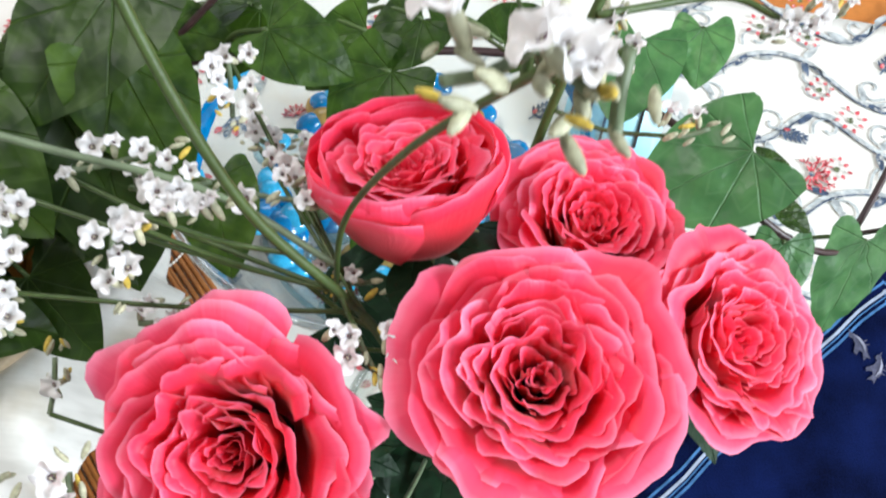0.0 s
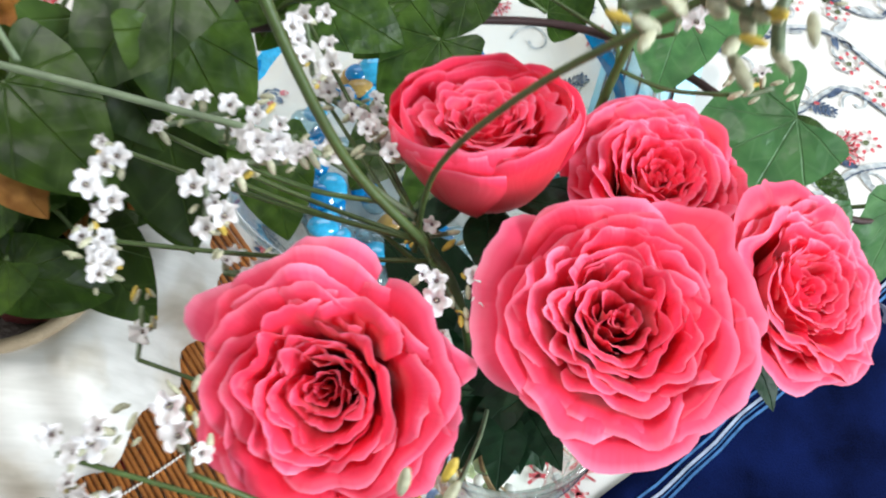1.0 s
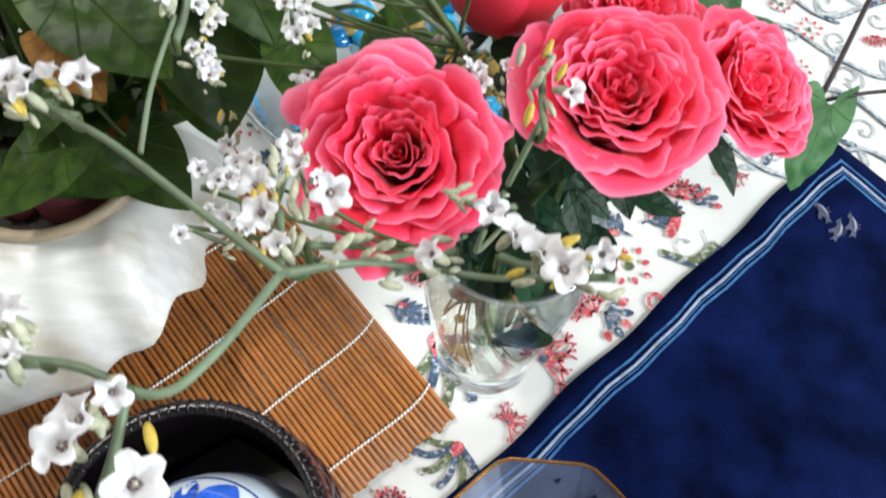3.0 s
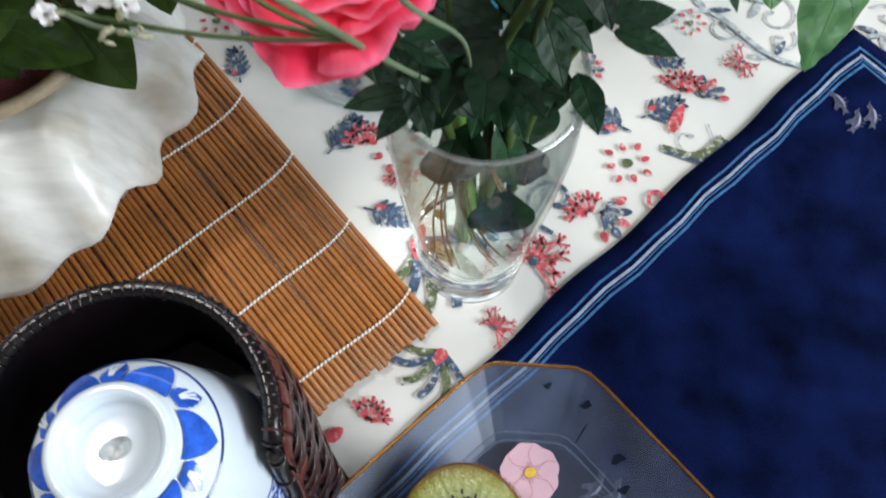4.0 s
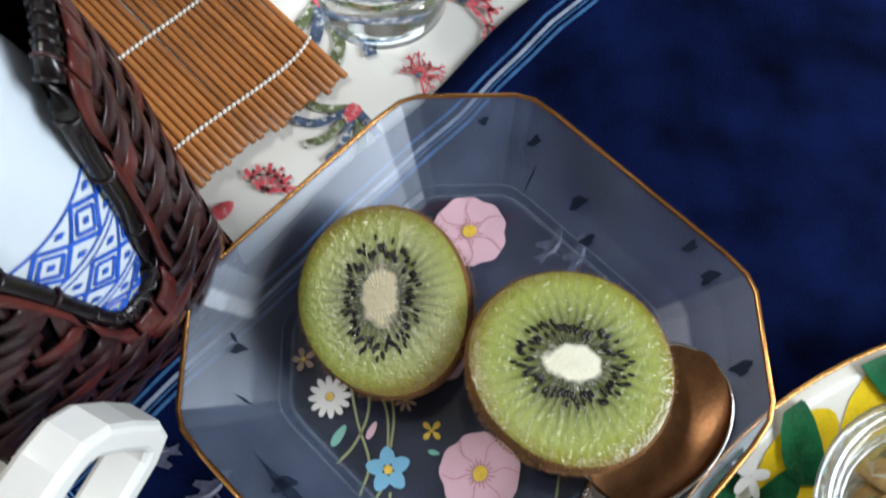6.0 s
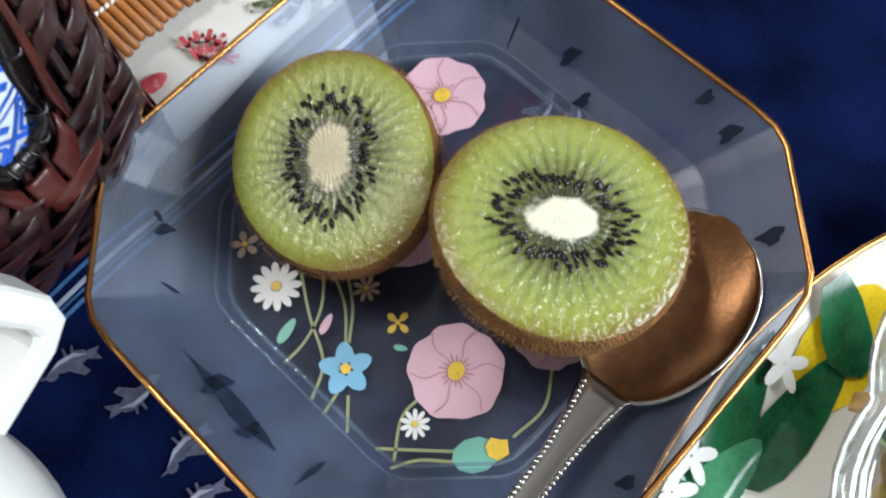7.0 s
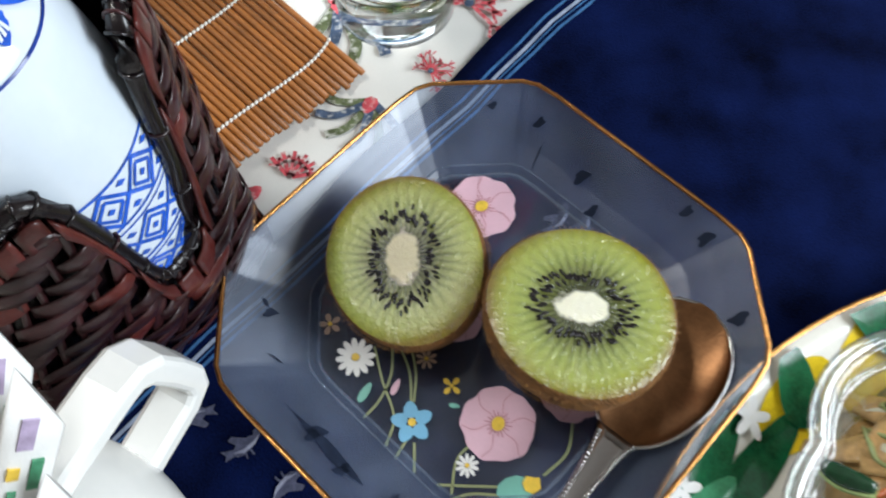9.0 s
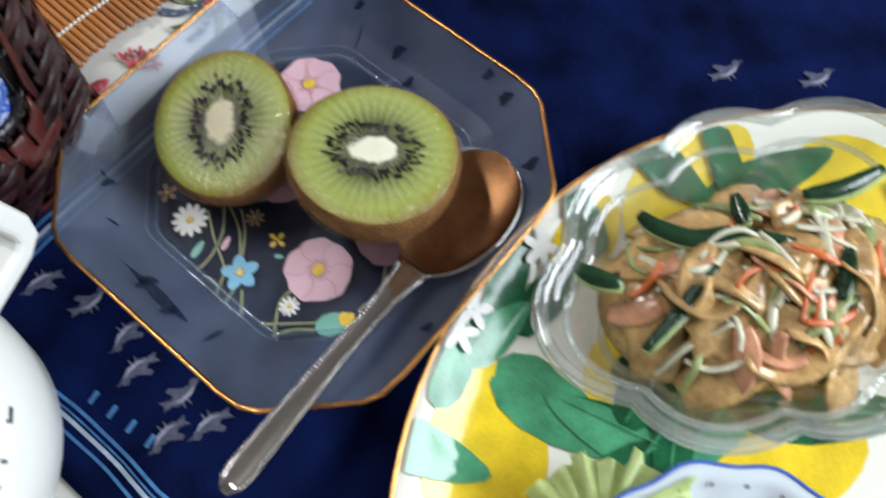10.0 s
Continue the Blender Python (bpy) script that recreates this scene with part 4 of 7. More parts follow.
def kiwi(name, label, place, axis, r, rx, ry, depth, core, core_turn, seed, core_colour):
    ob = thing(name, label, "kiwi", aim(place, axis), "halved kiwis")
    rr = random.Random(seed)
    shape = lambda a: 1 + 0.018 * math.sin(2 * a + seed) + 0.012 * math.sin(3 * a + 1)

    def ring(f, z):
        return [(f * rx * shape(2 * math.pi * i / 56) * math.cos(2 * math.pi * i / 56), f * ry * shape(2 * math.pi * i / 56) * math.sin(2 * math.pi * i / 56), z) for i in range(56)]

    bm = bmesh.new()
    skin(bm, [ring(0.06, 0.0008), ring(0.2, 0.0007), ring(0.35, 0.0004), ring(0.5, 0.0005), ring(0.65, 0.0006), ring(0.8, 0.0005), ring(0.92, 0.0002), ring(0.975, -0.0004)], True, True)
    flesh = part("flesh", bm, kiwi_flesh_material(core[0], core[1], core_turn, core_colour), ob, "bright green wet flesh with pale core")
    bm = bmesh.new()
    prof = [(0.974, -0.0005), (0.995, -0.0012), (1.01, -0.003)] + [(math.cos(t) * 1.01, -0.003 - (depth - 0.003) * math.sin(t)) for t in [math.pi / 2 * k / 9 for k in range(1, 10)]]
    skin(bm, [ring(max(f, 0.02), z) for f, z in prof], True, False, True)
    bmesh.ops.recalc_face_normals(bm, faces=bm.faces)
    part("skin", bm, "kiwi_skin", ob, "brown fuzzy skin")
    # short hairs on the skin
    bm = bmesh.new()
    for i in range(1500):
        a, t = rr.uniform(0, 2 * math.pi), abs(rr.gauss(0, 0.28))
        if t > 1.3:
            continue
        q = Vector((rx * 1.01 * math.cos(t) * math.cos(a), ry * 1.01 * math.cos(t) * math.sin(a), -0.0015 - depth * math.sin(t)))
        d = Vector((math.cos(a), math.sin(a), rr.uniform(-0.7, 0.3))).normalized() * rr.uniform(0.0006, 0.0014)
        w = Vector((-math.sin(a), math.cos(a), 0)) * 0.00009
        bm.faces.new([bm.verts.new(q + w), bm.verts.new(q - w), bm.verts.new(q + d)])
    part("fuzz", bm, "kiwi_rim", ob)["kind"] = "stuff"
    bm = bmesh.new()
    ellipsoid(bm, (0, 0, 0), (0.0012, 0.00050, 0.0005), 8, 5)
    seed_mesh = finish(bm, "seed", "seed")
    for i in range(110):
        a = 2 * math.pi * i / 110 + rr.uniform(-0.03, 0.03)
        base = 1.12 + 0.62 * rr.random() ** 1.3
        ca, sa = math.cos(a), math.sin(a)
        x, y = core[0] * base * ca, core[1] * base * sa
        x, y = x + 0.0018 * ca, y + 0.0018 * sa
        ct, st = math.cos(-core_turn), math.sin(-core_turn)
        x, y = x * ct - y * st, x * st + y * ct
        part("seed", seed_mesh, None, flesh, m=pose(x, y, 0.00058, 0, 0, math.degrees(math.atan2(y, x))))
    return ob


# core colours also carry the light: duller on the half tilted away
kiwi("kiwi_half", "halved green kiwi, cut side up, on the glass plate", (-0.0050, 0.0092, 0.0335), (-0.24, -0.06, 1), 0.026, 0.0288, 0.0258, 0.0255, (0.0057, 0.0095), 0.35 + math.pi / 2, 1, (0.60, 0.54, 0.35))
kiwi("kiwi_half", "halved green kiwi resting in the spoon on the plate", (0.0446, -0.0176, 0.0440), (0.05, 0.08, 1), 0.0275, 0.0280, 0.0276, 0.0325, (0.0084, 0.0056), -0.25, 2, (0.84, 0.82, 0.64))

# ---- spoon ----
spoon = thing("spoon", "steel spoon with beaded handle lying on the plate", "spoon", Matrix.Translation((0.0680, -0.0352, 0.0216)) @ Matrix.Rotation(math.atan2(-0.69, -0.72), 4, "Z"))


def spoon_ring(s, z_edge, dz):
    w = 0.0178 * math.sqrt(max(0.0, 1 - ((s + 0.002) / 0.0265) ** 2)) * (1 - 0.10 * s / 0.0265)
    return [(s, w * math.sin(t), z_edge - dz * math.cos(t) * (1 - (s / 0.0275) ** 2)) for t in [math.pi * (k / 14 - 0.5) for k in range(15)]]


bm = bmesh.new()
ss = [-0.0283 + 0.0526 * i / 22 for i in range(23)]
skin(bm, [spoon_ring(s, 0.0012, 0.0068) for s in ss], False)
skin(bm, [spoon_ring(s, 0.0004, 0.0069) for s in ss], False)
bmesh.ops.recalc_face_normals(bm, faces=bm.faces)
part("bowl", bm, "spoon_bowl", spoon, "polished bowl with a brown reflection put into its colour")
edge = [spoon_ring(s, 0.0008, 0.0068)[0] for s in ss] + [spoon_ring(s, 0.0008, 0.0068)[-1] for s in ss[::-1]]
bm = bmesh.new()
tube(bm, edge, 0.0006, 5, 0, 1.0, True)
part("lip", bm, "steel", spoon)
bm = bmesh.new()
rings = []
for i in range(25):
    s = 0.0225 + 0.0905 * i / 24
    f = i / 24
    w = 0.0042 * (1 - f) ** 6 + 0.0026 + 0.0038 * max(0, f - 0.25) ** 1.1
    w *= math.sqrt(max(0.05, 1 - max(0, (f - 0.9) / 0.1) ** 2))
    z = 0.0012 + 0.0085 * math.sin(min(1, f * 1.35) * math.pi / 2) + 0.0035 * f * f
    rings.append([(s, w * c, z + h) for c, h in ((-1, 0), (-0.8, 0.0007), (-0.45, 0.0003), (0, 0.0005), (0.45, 0.0003), (0.8, 0.0007), (1, 0), (0.7, -0.0008), (-0.7, -0.0008))])
skin(bm, rings, True, True, True)
bmesh.ops.recalc_face_normals(bm, faces=bm.faces)
part("handle", bm, "steel", spoon)
bm = bmesh.new()
bmesh.ops.create_icosphere(bm, subdivisions=1, radius=0.00078)
BEAD = finish(bm, "bead", "steel")
for side in (0.82, -0.82):
    for i in range(64):
        f = 0.03 + 0.93 * i / 63
        k = f * 24
        a, b = rings[int(k)], rings[min(24, int(k) + 1)]
        q = Vector(a[5 if side > 0 else 1]).lerp(Vector(b[5 if side > 0 else 1]), k - int(k))
        part("bead", BEAD, None, spoon, m=Matrix.Translation(q))

# ---- lemon tray ----
TC = (0.180, -0.168)
tray = thing("tray", "round white tray printed with lemons and green leaves", "tray", pose(*TC, 0.0037))
bm = bmesh.new()
lathe(bm, [(0.02, 0.0), (0.125, 0.0), (0.138, 0.0015), (0.150, 0.009), (0.1545, 0.0125), (0.1555, 0.0135), (0.1545, 0.0143), (0.148, 0.0110), (0.137, 0.0038), (0.124, 0.0022), (0.02, 0.0022)], 96, None, True, True)
bmesh.ops.recalc_face_normals(bm, faces=bm.faces)
part("body", bm, "tray", tray)
bm = bmesh.new()
tube(bm, circle(0, 0, 0.0140, 0.1550, 96), 0.0009, 6, 0, 1.0, True)
part("gilt_rim", bm, "gold", tray, "thin gold line on the tray's edge")


def tray_z(x, y):
    r = math.hypot(x, y)
    prof = [(0.0, 0.0022), (0.124, 0.0022), (0.137, 0.0038), (0.148, 0.0110), (0.1545, 0.0143), (0.2, 0.0143)]
    for (r0, z0), (r1, z1) in zip(prof, prof[1:]):
        if r <= r1:
            return z0 + (z1 - z0) * (r - r0) / (r1 - r0)
    return 0.0143


def tray_print(name, outline, material, z, label=""):
    """A printed patch that follows the tray's curve, as a fan of small triangles."""
    bm = bmesh.new()
    ins = [(x, y) for x, y in outline]
    for i, (x, y) in enumerate(ins):
        r = math.hypot(x, y)
        if r > 0.1525:
            ins[i] = (x * 0.1525 / r, y * 0.1525 / r)
    cx, cy = sum(q[0] for q in ins) / len(ins), sum(q[1] for q in ins) / len(ins)
    levels = [0.25, 0.5, 0.75, 1.0]
    skin(bm, [[(cx + (x - cx) * k, cy + (y - cy) * k, tray_z(cx + (x - cx) * k, cy + (y - cy) * k) + z) for x, y in ins] for k in levels], True, True)
    bmesh.ops.recalc_face_normals(bm, faces=bm.faces)
    if sum(f.normal.z for f in bm.faces) < 0:
        bmesh.ops.reverse_faces(bm, faces=bm.faces)
    part(name, bm, material, tray, label)


def local(x, y):
    return x - TC[0], y - TC[1]


LEMONS = [(0.155, -0.035, 0.030, 0.019, 0.6), (0.064, -0.112, 0.030, 0.020, 1.2), (0.150, -0.132, 0.036, 0.020, 0.1), (0.215, -0.045, 0.026, 0.018, -0.4), (0.118, -0.095, 0.020, 0.016, 0.9), (0.245, -0.10, 0.03, 0.02, 1.6), (0.10, -0.19, 0.03, 0.022, 1.0), (0.19, -0.22, 0.032, 0.022, 0.2), (0.26, -0.2, 0.03, 0.02, 2.0), (0.113, -0.047, 0.018, 0.010, 0.75), (0.08, -0.245, 0.026, 0.018, 0.2), (0.2, -0.29, 0.03, 0.02, 0.4)]
for x, y, a, b, t in LEMONS:
    tray_print("printed_lemon", oval(*local(x, y), a, b, t, 20, 0.12), "lemon", 0.0005)
rng = random.Random(12)
LEAVES = [(0.0885, -0.1025, 0.024, 0.0115, -0.85), (0.098, -0.062, 0.022, 0.0065, 0.7), (0.083, -0.058, 0.020, 0.006, 1.0), (0.135, -0.118, 0.024, 0.010, 0.3), (0.185, -0.035, 0.026, 0.008, 0.2), (0.20, -0.07, 0.024, 0.010, 1.2), (0.06, -0.082, 0.018, 0.006, 1.0), (0.12, -0.145, 0.026, 0.011, -0.5), (0.175, -0.12, 0.03, 0.010, -0.2), (0.235, -0.075, 0.026, 0.011, 0.4), (0.135, -0.06, 0.02, 0.008, 0.9), (0.105, -0.11, 0.018, 0.006, 2.5), (0.075, -0.075, 0.016, 0.006, 0.6)]
for i in range(46):
    a, r = rng.uniform(0, 6.28), 0.148 * math.sqrt(rng.random())
    LEAVES.append((TC[0] + r * math.cos(a), TC[1] + r * math.sin(a), rng.uniform(0.014, 0.026), rng.uniform(0.005, 0.010), rng.uniform(0, 6.28)))
for i, (x, y, a, b, t) in enumerate(LEAVES):
    tray_print("printed_leaf", oval(*local(x, y), a, b, t, 14, 0.35), "leafprint" if i % 3 else "leafprint_light", 0.0009 + 0.00003 * i)
    lx, ly = local(x, y)
    if i % 3 and math.hypot(lx, ly) < 0.12:
        bm = bmesh.new()
        ribbon(bm, [at(lx, ly, -a * 0.9, t), at(lx, ly, a * 0.9, t)], 0.0006, 0.0022 + 0.0026 + 0.00001 * i, 4)
        part("leaf_vein", bm, "leafprint_light", tray, smooth=False)
for x, y in ((0.062, -0.075), (0.095, -0.05), (0.068, -0.068), (0.14, -0.1), (0.21, -0.06)):
    lx, ly = local(x, y)
    for k in range(5):
        tray_print("printed_blossom", oval(*at(lx, ly, 0.0036, k * 1.257), 0.0034, 0.0016, k * 1.257, 10), "white_print", 0.0034)

# ---- salad in a glass bowl ----
SB = (0.157, -0.080)
salad_bowl = thing("salad_bowl", "scalloped clear glass bowl holding a mixed salad", "bowl", pose(*SB, 0.0061, 0, 0, 8))
scallop = lambda a: (1 + 0.10 * abs(math.cos(4 * a)) - 0.06) / math.sqrt((math.cos(a) / 1.16) ** 2 + (math.sin(a) / 0.79) ** 2)
bm = bmesh.new()
lathe(bm, [(0.012, 0.0), (0.036, 0.0), (0.041, 0.004), (0.048, 0.020), (0.0565, 0.036), (0.0605, 0.0415), (0.0625, 0.0435), (0.0615, 0.0458), (0.0585, 0.0455), (0.053, 0.0375), (0.044, 0.020), (0.036, 0.0055), (0.012, 0.0045)], 96, scallop, True, True)
bmesh.ops.recalc_face_normals(bm, faces=bm.faces)
glass_body = part("body", bm, "bowl_glass", salad_bowl)
glass_body.visible_shadow = False
for rr_, zz_, th_ in ((0.0620, 0.0450, 0.0024), (0.0540, 0.0340, 0.0013), (0.0400, 0.0032, 0.0016)):
    bm = bmesh.new()
    tube(bm, circle(0, 0, zz_, rr_, 96, 0.0, scallop), th_, 6, 0, 1.0, True)
    ridge = part("ridge", bm, "glass_edge", salad_bowl, "moulded glass ridge with its highlight put into the colour")
    ridge.visible_shadow = False

salad = thing("salad", "dressed salad of bean curd, cucumber, carrot and cabbage in the bowl", "salad", pose(*SB, 0.0125))
rng = random.Random(21)


def heap_z(x, y):
    return 0.024 * max(0.0, 1 - (x / 0.052) ** 2 - (y / 0.0345) ** 2) ** 0.6 + 0.004


bm = bmesh.new()
for i in range(13):
    f0 = i / 12
    ring = [(0.050 * f0 * math.cos(a) + 1e-5 * math.cos(a), 0.0325 * f0 * math.sin(a) + 1e-5 * math.sin(a)) for a in [2 * math.pi * k / 40 for k in range(40)]]
    if i == 0:
        rings = []
    rings.append([(x, y, heap_z(x, y) + 0.005 * noise.noise((x * 120, y * 120, 1.0)) * (f0 < 0.99)) for x, y in ring])
skin(bm, rings + [circle(0, 0, -0.001, 0.030, 40)], True, True, True)
bmesh.ops.recalc_face_normals(bm, faces=bm.faces)
part("dressed_bed", bm, "curd_pale", salad)


def sliver(name, material, pts, width, thick, parent, roll=0.0, taper=0.35):
    """A flat cut strip along a bent line, with rounded long edges."""
    line = smooth_line(pts, 5)
    bm = bmesh.new()
    rings = []
    for i, q in enumerate(line):
        d = (line[min(i + 1, len(line) - 1)] - line[max(i - 1, 0)]).normalized()
        side = d.cross(Vector((0.2 * math.sin(roll), 0.2 * math.cos(roll), 1))).normalized()
        side = Matrix.Rotation(roll, 3, d) @ side
        up = side.cross(d)
        f = i / (len(line) - 1)
        w = width * 0.5 * (taper + (1 - taper) * math.sin(math.pi * (0.08 + 0.84 * f)) ** 0.6)
        rings.append([q + side * w * cx + up * thick * 0.5 * cz for cx, cz in ((-1, 0), (-0.75, 1), (0, 1.15), (0.75, 1), (1, 0), (0.75, -1), (-0.75, -1))])
    skin(bm, rings, True, True, True)
    bmesh.ops.recalc_face_normals(bm, faces=bm.faces)
    return part(name, bm, material, parent)


def scatter(name, material, count, width, thick, length, lift):
    for i in range(count):
        a, r = rng.uniform(0, 6.28), math.sqrt(rng.random())
        x, y = 0.045 * r * math.cos(a), 0.0285 * r * math.sin(a)
        t, k, bend = rng.uniform(0, 6.28), length * rng.uniform(0.6, 1.2), rng.uniform(-1.0, 1.0)
        pts = []
        for q in range(4):
            u = (q / 3 - 0.5) * k
            px, py = x + u * math.cos(t + bend * q / 3), y + u * math.sin(t + bend * q / 3)
            pts.append(Vector((px, py, heap_z(px, py) + lift + rng.uniform(0.0, 0.003))))
        sliver(name, material, pts, width * rng.uniform(0.7, 1.3), thick, salad, rng.uniform(-0.7, 0.7))


scatter("bean_curd", "curd_pale", 34, 0.0150, 0.0013, 0.030, 0.0030)
scatter("ham_strip", "ham", 9, 0.0070, 0.0012, 0.022, 0.0046)
scatter("cabbage_strip", "cabbage", 34, 0.0028, 0.0010, 0.022, 0.0050)
scatter("cabbage_strip", "cabbage_green", 18, 0.0036, 0.0010, 0.017, 0.0050)
scatter("carrot_strip", "carrot", 10, 0.0022, 0.0013, 0.017, 0.0060)
for pts in (((-0.0590, 0.0110, 0.0335), (-0.0540, 0.0070, 0.0335), (-0.0470, 0.0030, 0.0335)), ((-0.0350, 0.0250, 0.0320), (-0.0310, 0.0200, 0.0320), (-0.0210, 0.0140, 0.0320), (-0.0080, 0.0130, 0.0320), (0.0090, 0.0070, 0.0320)), ((-0.0170, 0.0040, 0.0320), (-0.0240, -0.0010, 0.0320), (-0.0310, -0.0070, 0.0320), (-0.0450, -0.0170, 0.0320)), ((-0.0180, -0.0010, 0.0320), (-0.0100, -0.0020, 0.0320), (-0.0040, -0.0050, 0.0320), (0.0040, -0.0100, 0.0320)), ((0.0170, 0.0220, 0.0320), (0.0300, 0.0220, 0.0320), (0.0450, 0.0260, 0.0320)), ((-0.0040, 0.0260, 0.0320), (-0.0040, 0.0200, 0.0320), (-0.0040, 0.0160, 0.0320)), ((0.0240, 0.0020, 0.0320), (0.0210, -0.0050, 0.0320), (0.0160, -0.0130, 0.0320))):
    pts = [Vector(q) for q in pts]
    strip = sliver("cucumber_strip", "cucumber", pts, 0.0056, 0.0016, salad, 0.5, 0.2)
    sliver("cucumber_flesh", "cucumber_flesh", [q + Vector((0.0004, -0.0008, -0.0013)) for q in pts], 0.0060, 0.0013, strip, 0.5, 0.2)

# ---- blue-rimmed dish and lettuce on the tray ----
dish = thing("dish", "white dish with blue scalloped rim and grey dots", "dish", pose(0.120, -0.178, 0.0062))
wavy = lambda a: 1 + 0.02 * math.cos(12 * a)
bm = bmesh.new()
lathe(bm, [(0.01, 0.0), (0.026, 0.0), (0.030, 0.004), (0.044, 0.018), (0.0485, 0.0215), (0.0478, 0.0228), (0.043, 0.0205), (0.029, 0.0072), (0.01, 0.0052)], 96, wavy, True, True)
bmesh.ops.recalc_face_normals(bm, faces=bm.faces)
part("body", bm, "porcelain", dish)
bm = bmesh.new()
tube(bm, circle(0, 0, 0.0226, 0.0483, 96, 0.0, wavy), 0.0007, 6, 0, 1.0, True)
part("blue_rim", bm, "dish_blue", dish, "cobalt blue line on the rim")
for ring_r, ring_z, cnt in ((0.0425, 0.0206, 26), (0.0375, 0.0163, 22), (0.0325, 0.0117, 18)):
    for k in range(cnt):
        a = 2 * math.pi * k / cnt
        bm = bmesh.new()
        flat(bm, oval(0, 0, 0.0009, 0.0009, 0, 8), 0)
        part("dot", bm, "dot", dish, m=aim((ring_r * math.cos(a), ring_r * math.sin(a), ring_z), (-0.62 * math.cos(a), -0.62 * math.sin(a), 0.78)), smooth=False)
lettuce = thing("lettuce", "pale green curly lettuce leaf by the dish rim", "lettuce", pose(0.094, -0.136, 0.026))
for k in range(4):
    bm = bmesh.new()
    vs = []
    for i in range(9):
        row = []
        for j in range(7):
            u, v = i / 8 - 0.5, j / 6
            x, y = 0.016 * u * (0.4 + v), 0.018 * v
            row.append(bm.verts.new((x, y, 0.003 * math.sin(u * 16 + k) * v + 0.004 * k * 0.5)))
        vs.append(row)
    for i in range(8):
        for j in range(6):
            bm.faces.new((vs[i][j], vs[i + 1][j], vs[i + 1][j + 1], vs[i][j + 1]))
    part("leaf", bm, "lettuce", lettuce, m=pose(0.004 * k - 0.006, -0.004, -0.002, -12, 0, 20 - 40 * k))

# ---- white mug with sugar sticks ----
MC = (-0.1180, -0.0860)
mug = thing("mug", "round white ceramic pot with square handle holding sugar sticks", "mug", pose(*MC, 0.0038))
bm = bmesh.new()
lathe(bm, [(0.01, 0.0), (0.040, 0.0), (0.047, 0.004), (0.0535, 0.016), (0.0560, 0.032), (0.0555, 0.046), (0.0495, 0.058), (0.0390, 0.066), (0.0345, 0.073), (0.0345, 0.080), (0.0335, 0.0812), (0.0315, 0.080), (0.0315, 0.072), (0.040, 0.060), (0.050, 0.040), (0.050, 0.018), (0.04, 0.006), (0.01, 0.005)], 64, None, True, True)
bmesh.ops.recalc_face_normals(bm, faces=bm.faces)
part("body", bm, "mug_white", mug)
HD = Vector((0.57, 0.82, 0)).normalized()
HS = Vector((HD.y, -HD.x, 0))
bm = bmesh.new()
loop = [(0.036, 0.070), (0.050, 0.0715), (0.069, 0.0715), (0.0750, 0.0705), (0.0785, 0.066), (0.0812, 0.055), (0.0832, 0.042), (0.0820, 0.036), (0.077, 0.0330), (0.052, 0.030)]
rings = []
for i, (d, z) in enumerate(loop):
    p0, p1 = Vector(loop[max(0, i - 1)]), Vector(loop[min(len(loop) - 1, i + 1)])
    tdir = (p1 - p0).normalized()
    nrm = Vector((-tdir.y, tdir.x))
    ring = []
    for w, h in ((-0.0064, -0.0022), (-0.0059, -0.0034), (-0.0046, -0.0041), (0.0046, -0.0041), (0.0059, -0.0034), (0.0064, -0.0022), (0.0064, 0.0022), (0.0059, 0.0034), (0.0046, 0.0041), (-0.0046, 0.0041), (-0.0059, 0.0034), (-0.0064, 0.0022)):
        q = HD * (d - 0.0033 + nrm.x * h) + HS * (w + 0.0029)
        ring.append((q.x, q.y, z + nrm.y * h))
    rings.append(ring)
skin(bm, rings, True, True, True)
bmesh.ops.recalc_face_normals(bm, faces=bm.faces)
part("handle", bm, "mug_white", mug, smooth=False)


def letter_mesh(ch, size):
    cu = bpy.data.curves.new("letter", "FONT")
    cu.body, cu.size, cu.extrude, cu.align_x = ch, size, 0.0001, "CENTER"
    tmp = bpy.data.objects.new("letter", cu)
    scene.collection.objects.link(tmp)
    bpy.context.view_layer.update()
    me = bpy.data.meshes.new_from_object(tmp)
    bpy.data.objects.remove(tmp)
    me.materials.clear()
    me.materials.append(M["black"])
    return me


for i, ch in enumerate("CAFE"):
    a = radians(-34 + 11.5 * i)
    outw = Vector((math.cos(a), math.sin(a), 0))
    lean = (outw * 0.72 + Vector((0, 0, 0.69))).normalized()
    side = Vector((-math.sin(a), math.cos(a), 0))
    m3 = Matrix((side, lean.cross(side), lean)).transposed().to_4x4()
    q = outw * 0.0545
    part("letter", letter_mesh(ch, 0.0115), None, mug, "black printed letter", m=Matrix.Translation((q.x, q.y, 0.0488)) @ m3)

